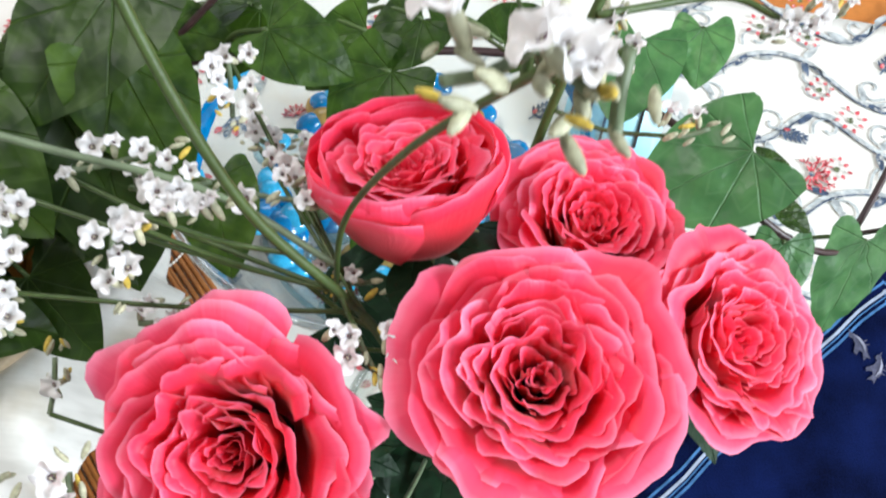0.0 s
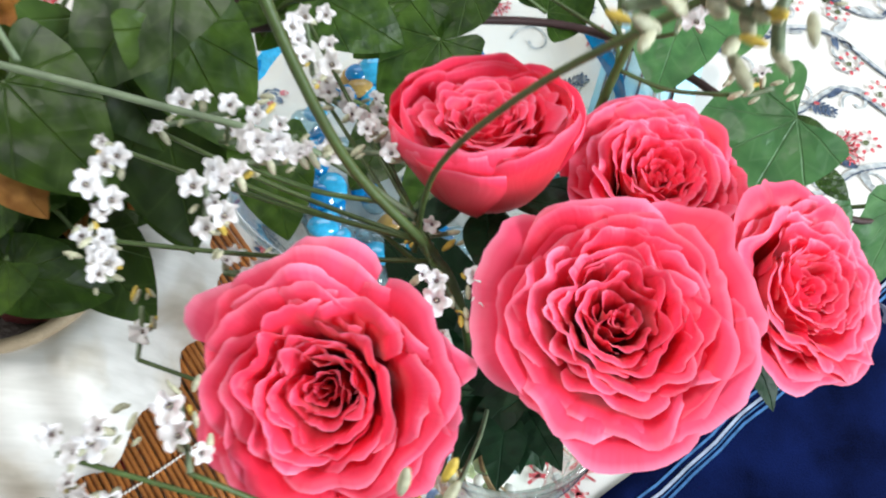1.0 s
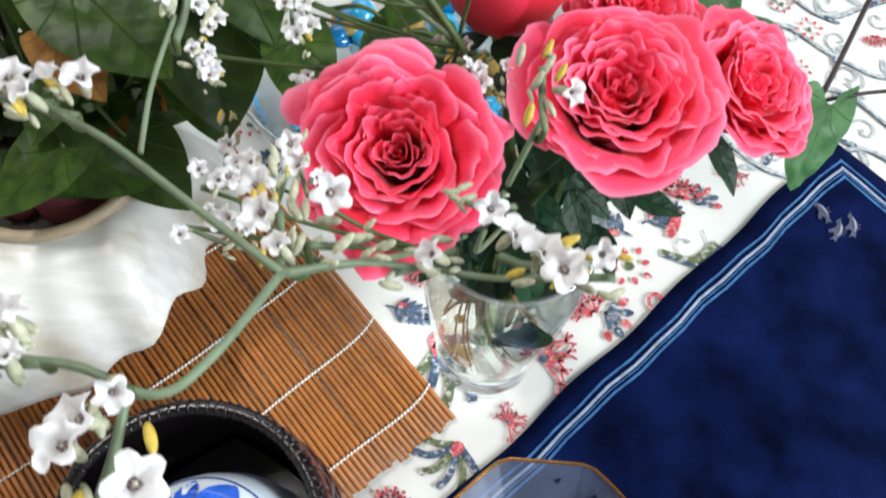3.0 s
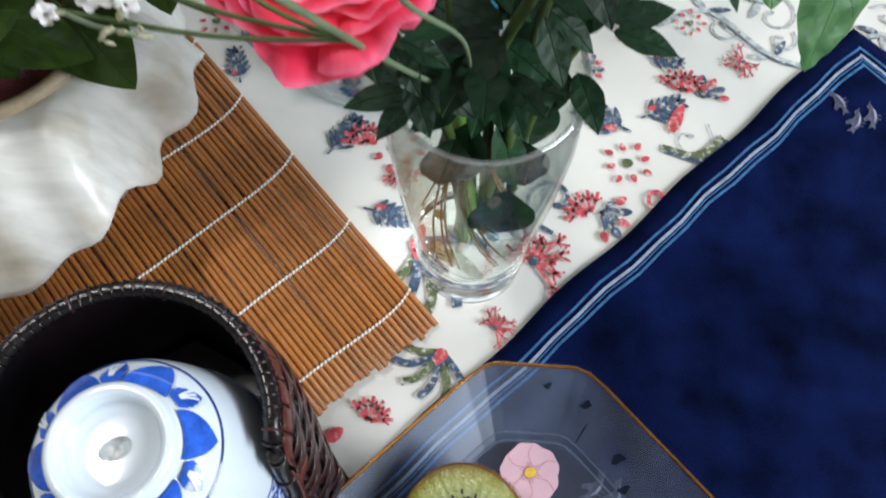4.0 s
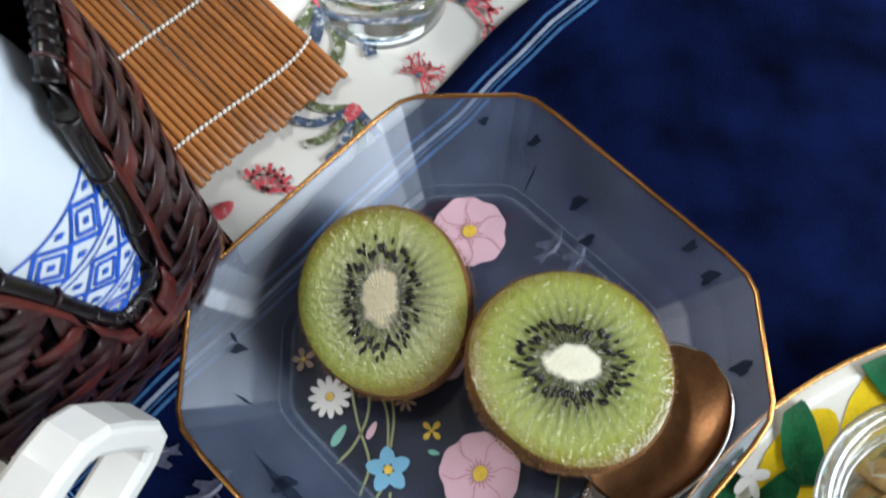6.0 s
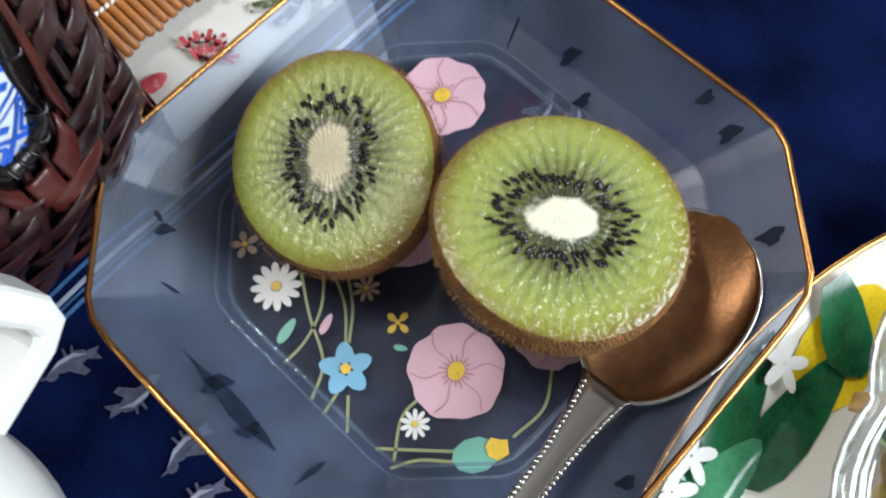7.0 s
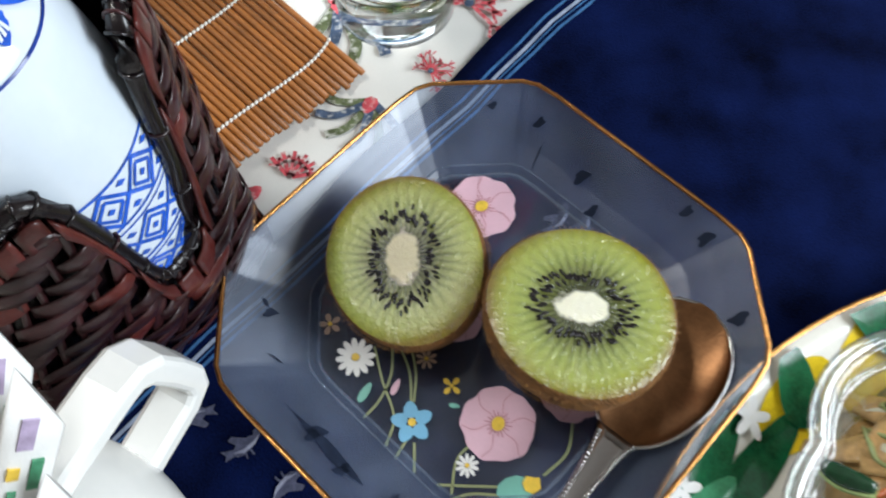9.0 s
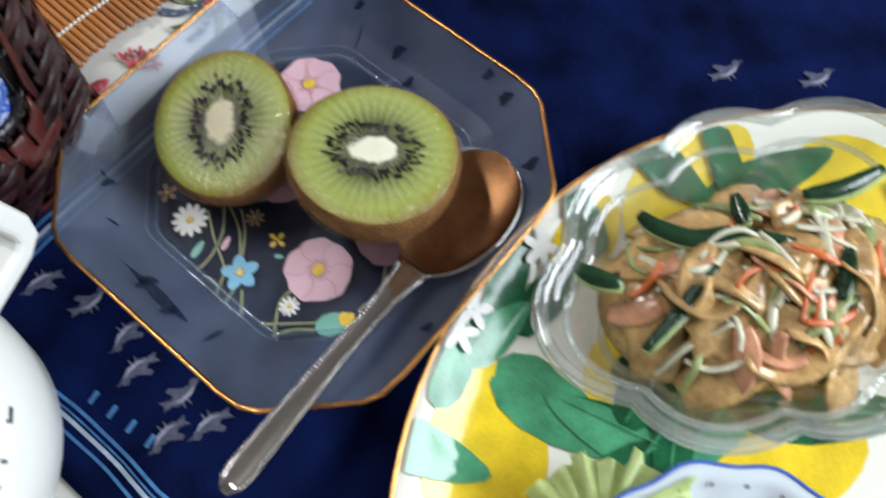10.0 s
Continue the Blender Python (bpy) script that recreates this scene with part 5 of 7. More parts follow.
# each stick by its upper end and its foot in the pot
STICKS_IN_POT = [((-0.0820, -0.0330, 0.116), (-0.125, -0.116, 0.030)), ((-0.0745, -0.0455, 0.115), (-0.130, -0.109, 0.030)), ((-0.097, -0.036, 0.116), (-0.128, -0.105, 0.030)), ((-0.0760, -0.0610, 0.098), (-0.125, -0.105, 0.030)), ((-0.118, -0.056, 0.110), (-0.125, -0.100, 0.030))]
for k, (tip, foot) in enumerate(STICKS_IN_POT):
    d = (Vector(tip) - Vector(foot)).normalized()
    broad = Vector((0.62, -0.25 + 0.12 * k, 0.75))
    broad = (broad - d * broad.dot(d)).normalized()
    turn = Matrix((broad.cross(d), broad, d)).transposed().to_4x4()
    st = thing("sugar_stick", "white paper sugar stick with green print in the pot", "sugar stick", Matrix.Translation(Vector(tip) - d * 0.035) @ turn, "sugar sticks in the pot")
    bm = bmesh.new()
    rings = []
    for i in range(9):
        f = i / 8
        thick = 0.0028 * math.sin(math.pi * min(0.92, max(0.08, f))) ** 0.6
        rings.append([(0.0058 * math.cos(t), thick * math.sin(t), -0.05 + 0.085 * f + (0.008 * math.cos(t) if f == 1 else 0)) for t in [2 * math.pi * j / 12 for j in range(12)]])
    skin(bm, rings, True, True, True)
    packet_body = part("packet", bm, "paper", st)
    for s, (px, pz, w, h, mt) in enumerate(((0.0012, 0.0270, 0.0030, 0.008, "lilac"), (-0.0016, 0.0165, 0.0022, 0.008, "leafprint_light"), (0.0024, 0.0170, 0.0022, 0.003, "yellow_print"), (0.0020, 0.0080, 0.0016, 0.009, "leafprint_light"), (-0.0014, 0.0050, 0.0026, 0.008, "lilac"))):
        for side in (-1, 1):
            bm = bmesh.new()
            deep = 0.0028 * math.sin(math.pi * min(0.92, (pz - h / 2 + 0.05) / 0.085)) ** 0.6
            box(bm, px - w / 2, px + w / 2, side * (deep - 0.0012), side * (deep + 0.0001), pz - h / 2, pz + h / 2)
            part("print", bm, mt, packet_body, smooth=False)

# ---- woven basket with an upturned cup ----
BC = Vector((-0.112, 0.0325, 0))
basket = thing("basket", "dark lacquered woven cane basket with dipped rim", "basket", Matrix.Translation(BC))


def rim_height(a):
    d = (a - radians(-33) + math.pi) % (2 * math.pi) - math.pi
    k = math.exp(-(d / 0.36) ** 4)
    front = math.exp(-((d + 1.5) / 0.9) ** 2)
    return 0.121 - 0.075 * k - 0.034 * front * (1 - k)


def wall_point(a, f, out=0.0):
    """A place on the basket's wall: f from the square base to the round rim."""
    h = rim_height(a)
    c, s = math.cos(a), math.sin(a)
    sq = 0.060 / (abs(c) + abs(s)) * 1.03
    ro = 0.0437
    g = min(1.0, (f * h) / 0.075)
    r = sq * (1 - g) ** 1.0 + ro * min(1.0, g * 1.0) if g < 1 else ro
    r += 0.004 * math.sin(math.pi * min(1, f)) + out
    return Vector((r * c + 0.007 * g, r * s + 0.005 * g, 0.003 + f * (h - 0.003)))


bm = bmesh.new()
NA = 72
angles = [2 * math.pi * i / NA for i in range(NA)]
skin(bm, [[wall_point(a, f, -0.0022) for a in angles] for f in [k / 12 for k in range(13)]], True, True)
part("lining", bm, "basket_rim", basket)
bm = bmesh.new()
skin(bm, [[wall_point(a, 0.35, -0.0030) * 0.98 for a in angles]], True, True)
bmesh.ops.translate(bm, vec=(0, 0, 0.002), verts=bm.verts)
for v in bm.verts:
    v.co.z = 0.046
part("raised_floor", bm, "basket_rim", basket)
# upright canes, flat slanting strips woven over three of them, and a row of broad slats under the rim
for i in range(48):
    a = 2 * math.pi * i / 48
    bm = bmesh.new()
    skin(bm, [[wall_point(a + 0.30 * f + da, f, o) for da, o in ((-0.024, 0.0002), (-0.015, 0.0014), (0.015, 0.0014), (0.024, 0.0002))] for f in [0.97 * k / 12 for k in range(13)]], False)
    bmesh.ops.recalc_face_normals(bm, faces=bm.faces)
    part("upright_cane", bm, "basket", basket)


def wall_at(a, z, out):
    """The same wall by height over its foot, never above the rim's band."""
    h = rim_height(a)
    return wall_point(a, min(max(z, 0.0), h - 0.009) / h, out)


for k in range(17):
    z0 = 0.005 + 0.0068 * k
    for j in range(16):
        a0, span = 2 * math.pi * (3 * j + k) / 48, 2 * math.pi * 3.0 / 48
        if z0 > rim_height(a0 + span / 2) - 0.008:
            continue
        rings = []
        for i in range(9):
            t = i / 8
            a, z = a0 + span * t, z0 + 0.0036 * (t - 0.5)
            o = 0.0006 + 0.0017 * math.sin(math.pi * t) ** 0.8
            d = 0.0031 * (0.70 + 0.30 * math.sin(math.pi * t))
            rings.append([wall_at(a, z - d, o), wall_at(a, z - 0.8 * d, o + 0.0004), wall_at(a, z + 0.8 * d, o + 0.0004), wall_at(a, z + d, o), wall_at(a, z, o - 0.0006)])
        bm = bmesh.new()
        skin(bm, rings, True, True, True)
        bmesh.ops.recalc_face_normals(bm, faces=bm.faces)
        part("woven_strip", bm, "basket" if (j * 5 + k * 3) % 7 else "basket_red", basket)
for i in range(36):
    rings = []
    for t in range(5):
        a = 2 * math.pi * i / 36 + 0.012 + 0.150 * t / 4
        h = rim_height(a)
        rings.append([wall_point(a, (h - low) / h, 0.0020 + o) for low, o in ((0.0125, 0.0), (0.0118, 0.0006), (0.0042, 0.0006), (0.0034, 0.0), (0.008, -0.001))])
    bm = bmesh.new()
    skin(bm, rings, True, True, True)
    bmesh.ops.recalc_face_normals(bm, faces=bm.faces)
    part("rim_slat", bm, "basket_red", basket, "broad red-brown cane slat")
bm = bmesh.new()
tube(bm, [wall_point(2 * math.pi * i / 96, 1.0, 0.0) + Vector((0, 0, 0.0005)) for i in range(96)], 0.0026, 8, 0, 1.0, True)
part("rim_core", bm, "basket_rim", basket)
for i in range(84):
    a = 2 * math.pi * i / 84
    q, q2 = wall_point(a, 1.0), wall_point(a + 0.07, 1.0)
    d = (q2 - q).normalized()
    bm = bmesh.new()
    s = Vector((math.cos(a), math.sin(a), 0))
    up = s.cross(d).normalized()
    pts = [q + d * (0.0016 * (t / 9 - 0.5)) + 0.0027 * (math.cos(2 * math.pi * t / 10) * s + math.sin(2 * math.pi * t / 10) * up) + Vector((0, 0, 0.0005)) for t in range(10)]
    tube(bm, pts, 0.0005, 5, 0, 1.0, True)
    part("rim_wrap", bm, "basket_rim" if i % 9 else "basket", basket)

CUPC = (-0.0982, 0.0318)
cup = thing("cup", "white porcelain cup with cobalt pattern, upside down in the basket", "cup", pose(*CUPC, 0.047, 1.0, 0.5, 0))
bm = bmesh.new()
CUP_PROFILE = [(0.0335, 0.0), (0.0342, 0.0006), (0.0342, 0.012), (0.0336, 0.03), (0.0322, 0.05), (0.0298, 0.067), (0.0270, 0.0805), (0.0238, 0.0885), (0.0200, 0.0917), (0.0168, 0.0925), (0.0166, 0.0985), (0.0155, 0.0998), (0.0138, 0.0995), (0.0128, 0.0980), (0.0124, 0.0945), (0.008, 0.0940)]
lathe(bm, CUP_PROFILE, 64, None, False, True)
bmesh.ops.recalc_face_normals(bm, faces=bm.faces)
part("body", bm, "porcelain", cup)


def cup_radius(z):
    for (r0, z0), (r1, z1) in zip(CUP_PROFILE, CUP_PROFILE[1:]):
        if z0 <= z <= z1:
            return r0 + (r1 - r0) * (z - z0) / max(1e-9, z1 - z0)
    return 0.0166


def on_cup(a, z, out=0.0003):
    r = cup_radius(z) + out
    return Vector((r * math.cos(a), r * math.sin(a), z + (out if z > 0.08 else 0)))


def cup_line(name, pts, width, material, out=0.0003):
    """A painted line on the cup through (angle, height) points."""
    bm = bmesh.new()
    line = smooth_line([(a, z * 20, 0) for a, z in pts], 5)
    prev = None
    for i, q in enumerate(line):
        a, z = q.x, q.y / 20
        p = on_cup(a, z, out)
        nxt = line[min(i + 1, len(line) - 1)]
        pre = line[max(i - 1, 0)]
        d = (on_cup(nxt.x, nxt.y / 20) - on_cup(pre.x, pre.y / 20)).normalized()
        nrm = Vector((math.cos(a), math.sin(a), 0.0 if z < 0.07 else 1.0)).normalized()
        s = d.cross(nrm) * width / 2
        pair = [bm.verts.new(p + s), bm.verts.new(p - s)]
        if prev:
            bm.faces.new((prev[0], prev[1], pair[1], pair[0]))
        prev = pair
    part(name, bm, material, cup)


full = [2 * math.pi * i / 12 for i in range(13)]
cup_line("blue_line", [(a, 0.0850) for a in full], 0.0007, "cobalt_dark")
for z, w in ((0.0480, 0.0010), (0.0326, 0.0009), (0.0304, 0.0006), (0.0146, 0.0009), (0.0126, 0.0006)):
    cup_line("blue_line", [(a, z) for a in full], w, "cobalt")
for row, (z0, hgt) in enumerate(((0.0402, 0.0072), (0.0225, 0.0072), (0.0064, 0.0056))):
    cnt = 16
    for k in range(cnt):
        a = 2 * math.pi * (k + 0.5 * (row % 2)) / cnt
        da = math.pi / cnt
        for g, w in ((0.98, 0.0013), (0.62, 0.0011)):
            bm = bmesh.new()
            quad = [(a - da * g, z0), (a, z0 + hgt * g), (a + da * g, z0), (a, z0 - hgt * g), (a - da * g, z0)]
            for (a0, y0), (a1, y1) in zip(quad, quad[1:]):
                p, q = on_cup(a0, y0, 0.0004), on_cup(a1, y1, 0.0004)
                d = (q - p).normalized()
                nrm = Vector((math.cos(a), math.sin(a), 0))
                s = d.cross(nrm) * w / 2
                bm.faces.new([bm.verts.new(v) for v in (p + s, p - s, q - s, q + s)])
            part("diamond", bm, "cobalt", cup, smooth=False)
        bm = bmesh.new()
        c = on_cup(a, z0, 0.0004)
        sx = Vector((-math.sin(a), math.cos(a), 0))
        bm.faces.new([bm.verts.new(c + sx * i * 0.0013 + Vector((0, 0, j * 0.0013))) for i, j in ((-1, 0), (0, -1), (1, 0), (0, 1))])
        part("diamond_heart", bm, "cobalt", cup, smooth=False)
        for side in (-1, 1):
            bm = bmesh.new()
            c = on_cup(a + da * 0.98, z0 + side * hgt * 0.72, 0.0004)
            bm.faces.new([bm.verts.new(c + sx * i * 0.0017 + Vector((0, 0, j * 0.0012))) for i, j in ((-1, 0), (0, -1), (1, 0), (0, 1))])
            part("diamond_corner", bm, "cobalt", cup, smooth=False)


def cup_petal(a, big):
    lo, hi, w = (0.0243, 0.0168, 0.48) if big else (0.0236, 0.0178, 0.17)

    def shoulder(a1, r, out):
        z = 0.0925
        for (r0, z0), (r1, z1) in zip(CUP_PROFILE, CUP_PROFILE[1:]):
            if z0 >= 0.05 and r1 <= r <= r0:
                z = z0 + (z1 - z0) * (r0 - r) / max(1e-9, r0 - r1)
                break
        return Vector(((r + out) * math.cos(a1), (r + out) * math.sin(a1), z + out))

    bm = bmesh.new()
    rings = []
    for i in range(11):
        f = i / 10
        r = hi + (lo - hi) * f
        ww = w * ((1 - f) ** 0.85 * (0.80 + 0.5 * f) if big else math.sin(math.pi * (0.22 + 0.77 * f)) ** 0.9 * (1.0 + 0.10 * math.sin(f * 30)))
        rings.append([shoulder(a + ww * u - 0.12 * f * f, r, 0.0005) for u in (-1, -0.5, 0, 0.5, 1)])
    skin(bm, rings, False)
    whole = part("painted_leaf", bm, "cobalt", cup)
    for side in (() if big else (-0.5, 0.0, 0.5)):
        bm = bmesh.new()
        skin(bm, [[shoulder(a + side * 0.16 * f + 0.018 * u - 0.12 * f * f, hi + (lo - hi) * f, 0.0009) for u in (-1, 1)] for f in (0.2, 0.35, 0.5, 0.65, 0.8)], False)
        part("leaf_vein", bm, "porcelain", whole)


for k in range(6):
    cup_petal(k * math.pi / 3 + 0.2, True)
    cup_petal(k * math.pi / 3 + 0.2 + math.pi / 6, False)
bm = bmesh.new()
flat(bm, oval(0.0, 0.0, 0.0045, 0.003, 0.4, 12), 0.0944)
part("maker_mark", bm, "print_grey", cup, "faint grey mark under the foot", smooth=False)

# ---- shell planter ----
SP = Vector((-0.190, 0.205, 0))
planter = thing("planter", "white ceramic shell-shaped planter with frilled lip", "planter", pose(SP.x, SP.y, 0.0045))
bm = bmesh.new()
NA = 120


def lip(a):
    """How far the frilled skirt reaches, by direction."""
    return 0.075 + 0.034 * math.exp(-((((a - radians(-102)) + math.pi) % (2 * math.pi) - math.pi) / 0.72) ** 2) + 0.0055 * math.cos(7 * a + 0.6) + 0.003 * math.sin(17 * a)


def rib(a, k):
    return 1 + k * (0.035 * math.cos(7 * a + 0.6) + 0.012 * math.cos(21 * a))


def frill(f):
    out = []
    for i in range(NA):
        a = 2 * math.pi * i / NA
        r0, z0 = 0.046, 0.088
        r1, z1 = lip(a), 0.052 + 0.010 * math.cos(7 * a + 0.6)
        bulge = 0.010 * math.sin(math.pi * f)
        r = r0 + (r1 - r0) * f
        z = z0 + (z1 - z0) * f ** 1.3 + bulge + 0.003 * math.cos(14 * a) * f
        out.append((r * math.cos(a), r * math.sin(a), z))
    return out


def under(r, z, k):
    return [(r * rib(2 * math.pi * i / NA, k) * math.cos(2 * math.pi * i / NA), r * rib(2 * math.pi * i / NA, k) * math.sin(2 * math.pi * i / NA), z) for i in range(NA)]


edge_low = [(x * 0.97, y * 0.97, z - 0.004) for x, y, z in frill(1.0)]
skin(bm, [under(0.040, 0.0, 0.5), under(0.044, 0.001, 0.6), under(0.052, 0.02, 1.0), under(0.058, 0.036, 1.2), edge_low, frill(1.0), frill(0.97), frill(0.85), frill(0.7), frill(0.5), frill(0.3), frill(0.12), frill(0.0)], True, True)
bmesh.ops.recalc_face_normals(bm, faces=bm.faces)
part("shell", bm, "shell", planter)
bm = bmesh.new()
lathe(bm, [(0.0465, 0.0865), (0.0480, 0.0900), (0.0465, 0.0925), (0.0430, 0.0920), (0.0405, 0.0860), (0.038, 0.060), (0.030, 0.045), (0.01, 0.042)], 64, None, False, True)
bmesh.ops.recalc_face_normals(bm, faces=bm.faces)
part("inner_pot", bm, "pot_rim", planter, "unglazed brown inner rim")
bm = bmesh.new()
rings = []
for i in range(8):
    f = 0.02 + i / 7 * 0.98
    rings.append([(x, y, z + 0.004 * noise.noise((x * 90, y * 90, 2))) for x, y, z in circle(0, 0, 0.066, 0.0385 * f, 40)])
skin(bm, rings, True, True)
part("soil", bm, "soil", planter, "dark wet soil")
for x, y, z, r, t in ((0.012, -0.012, 0.072, 0.017, 0.4), (-0.014, -0.010, 0.070, 0.013, 1.2)):
    bm = bmesh.new()
    ellipsoid(bm, (x, y, z), (r * 1.35, r * 0.85, r * 0.85), 20, 12, Matrix.Rotation(t, 4, "Z"))
    for v in bm.verts:
        v.co += Vector((1, 1, 1)) * 0.002 * noise.noise(v.co * 140)
    part("tuber", bm, "tuber", planter, "purple-skinned sweet potato tuber")

# ---- foliage ----


def leaf_mesh(name, material, width=0.92, lobe=0.24, fold=0.20, droop=0.25, ruffle=0.03, seed=0, nu=14, nv=14):
    """A leaf of length 1 along y with its stalk at the origin; lobe sweeps the base back into a heart."""
    bm = bmesh.new()
    uv = bm.loops.layers.uv.new("UVMap")
    rows, coords = [], {}
    for j in range(nv + 1):
        v = j / nv
        if lobe:
            w = width * 0.5 * math.sin(math.pi * (0.30 + 0.70 * v) ** 0.92) ** 0.85 * (1.03 - 0.10 * v)
        else:
            w = width * 0.5 * math.sin(math.pi * v ** 0.85) ** 0.9
        w = max(w, 0.002)
        row = []
        for i in range(nu + 1):
            u = 2 * i / nu - 1
            x = w * u
            y = v - lobe * (1 - v) ** 2 * math.sin(min(1.0, abs(u)) * math.pi * 0.62) ** 1.4
            if lobe:
                x *= 1 - 0.10 * (1 - v) ** 4 * abs(u)
            z = fold * abs(x) ** 1.2 - droop * (v * v) * 0.5 - 0.25 * x * x + ruffle * noise.noise((x * 5 + seed, y * 5, seed * 1.7))
            vert = bm.verts.new((x, y, z))
            coords[vert] = (0.5 + x, y)
            row.append(vert)
        rows.append(row)
    for j in range(nv):
        for i in range(nu):
            f = bm.faces.new((rows[j][i], rows[j][i + 1], rows[j + 1][i + 1], rows[j + 1][i]))
            for lp in f.loops:
                lp[uv].uv = coords[lp.vert]
    return finish(bm, name, material)


HEART = [leaf_mesh("leaf", "leaf", seed=k, fold=0.15 + 0.06 * k) for k in range(3)]
HEART_PALE = [leaf_mesh("leaf", "leaf_pale", seed=k + 5, fold=0.1, droop=0.15, width=1.0, ruffle=0.06) for k in range(3)]
DRY = [leaf_mesh("leaf", "leaf_dry", seed=k + 9, fold=0.15, droop=0.2, ruffle=0.10) for k in range(2)]
ROSELEAF = [leaf_mesh("leaf", "leaf_rose", 0.5, 0.0, 0.25, 0.35, 0.03, k + 13) for k in range(3)]


def place_leaf(mesh, parent, base, tip, size=None, up=(0, 0, 1), label=""):
    """A leaf from its stalk end towards its tip, its upper face turned to up."""
    b, t = Vector(base), Vector(tip)
    y = (t - b).normalized()
    x = y.cross(Vector(up)).normalized()
    z = x.cross(y)
    s = size or (t - b).length
    m = Matrix((x, y, z)).transposed().to_4x4()
    return part("leaf", mesh, None, parent, label, Matrix.Translation(b) @ m @ Matrix.Scale(s, 4))


sweet_potato = thing("sweet_potato_plant", "leafy sweet potato vine with some withered leaves in the planter", "plant")
ROOT = Vector((-0.185, 0.200, 0.075))
MAIN = [
    # stalk end, tip, which mesh, facing
    ((-0.150, 0.219, 0.178), (-0.110, 0.182, 0.164), HEART[0], (0.05, -0.35, 1)),
    ((-0.100, 0.258, 0.190), (-0.135, 0.210, 0.176), HEART[1], (-0.1, -0.45, 1)),
    ((-0.130, 0.245, 0.178), (-0.105, 0.205, 0.150), HEART[2], (0.3, -0.5, 1)),
    ((-0.112, 0.230, 0.160), (-0.100, 0.180, 0.120), HEART[0], (0.4, -0.5, 1)),
    ((-0.180, 0.210, 0.120), (-0.190, 0.165, 0.098), HEART[1], (-0.2, -0.7, 1)),
    ((-0.215, 0.220, 0.140), (-0.215, 0.165, 0.110), HEART[2], (-0.3, -0.6, 1)),
    ((-0.150, 0.198, 0.110), (-0.120, 0.166, 0.096), HEART[0], (0.1, -0.3, 1)),
    ((-0.230, 0.275, 0.165), (-0.270, 0.250, 0.150), HEART[1], (0, -0.3, 1)),
    ((-0.170, 0.300, 0.170), (-0.225, 0.285, 0.165), HEART[2], (0, -0.4, 1)),
    ((-0.060, 0.265, 0.165), (-0.020, 0.250, 0.150), HEART[0], (0.1, -0.4, 1)),
    ((-0.070, 0.285, 0.155), (-0.085, 0.330, 0.150), HEART[1], (0.1, -0.4, 1)),
    ((-0.020, 0.260, 0.150), (-0.048, 0.222, 0.130), HEART[2], (0.1, -0.4, 1)),
    ((-0.075, 0.215, 0.150), (-0.065, 0.175, 0.135), HEART[1], (0.1, -0.4, 1)),
    ((0.020, 0.290, 0.130), (0.050, 0.320, 0.125), HEART[1], (0.1, -0.4, 1)),
    ((-0.010, 0.300, 0.140), (0.010, 0.340, 0.140), HEART[0], (0.1, -0.4, 1)),
    ((-0.120, 0.310, 0.150), (-0.105, 0.365, 0.155), HEART[2], (0, -0.4, 1)),
    ((-0.140, 0.290, 0.160), (-0.160, 0.320, 0.160), HEART[0], (0, -0.4, 1)),
    ((-0.210, 0.240, 0.150), (-0.250, 0.215, 0.130), HEART[1], (-0.3, -0.4, 1)),
    ((-0.175, 0.245, 0.160), (-0.176, 0.200, 0.110), HEART[2], (-0.1, -0.9, 0.6)),
    ((-0.100, 0.240, 0.180), (-0.078, 0.205, 0.150), HEART[1], (0.4, -0.5, 1)),
    ((-0.040, 0.310, 0.140), (-0.030, 0.360, 0.140), HEART[1], (0, -0.4, 1)),
    ((-0.160, 0.210, 0.160), (-0.132, 0.172, 0.150), DRY[0], (0.1, -0.4, 1)),
    ((-0.166, 0.240, 0.178), (-0.192, 0.218, 0.166), DRY[1], (-0.1, -0.4, 1)),
    ((-0.186, 0.228, 0.172), (-0.204, 0.208, 0.160), DRY[0], (-0.2, -0.4, 1)),
    ((-0.036, 0.238, 0.128), (-0.058, 0.206, 0.120), HEART[1], (0.0, -0.3, 1)),
    ((-0.030, 0.282, 0.145), (-0.062, 0.256, 0.132), HEART[2], (0.1, -0.4, 1)),
    ((-0.010, 0.288, 0.145), (-0.040, 0.262, 0.136), HEART[0], (0.1, -0.4, 1)),
    ((-0.070, 0.292, 0.145), (-0.098, 0.258, 0.130), HEART[1], (0.0, -0.4, 1)),
    ((-0.100, 0.300, 0.140), (-0.128, 0.262, 0.128), HEART[0], (0.0, -0.4, 1)),
    ((-0.012, 0.222, 0.135), (-0.040, 0.192, 0.128), HEART[2], (0.0, -0.3, 1)),
    ((-0.182, 0.282, 0.160), (-0.212, 0.245, 0.145), DRY[1], (0, -0.5, 1)),
    ((-0.172, 0.268, 0.165), (-0.192, 0.238, 0.150), DRY[0], (0.3, -0.5, 1)),
    ((-0.200, 0.290, 0.135), (-0.175, 0.265, 0.130), DRY[1], (0, -0.3, 1)),
]
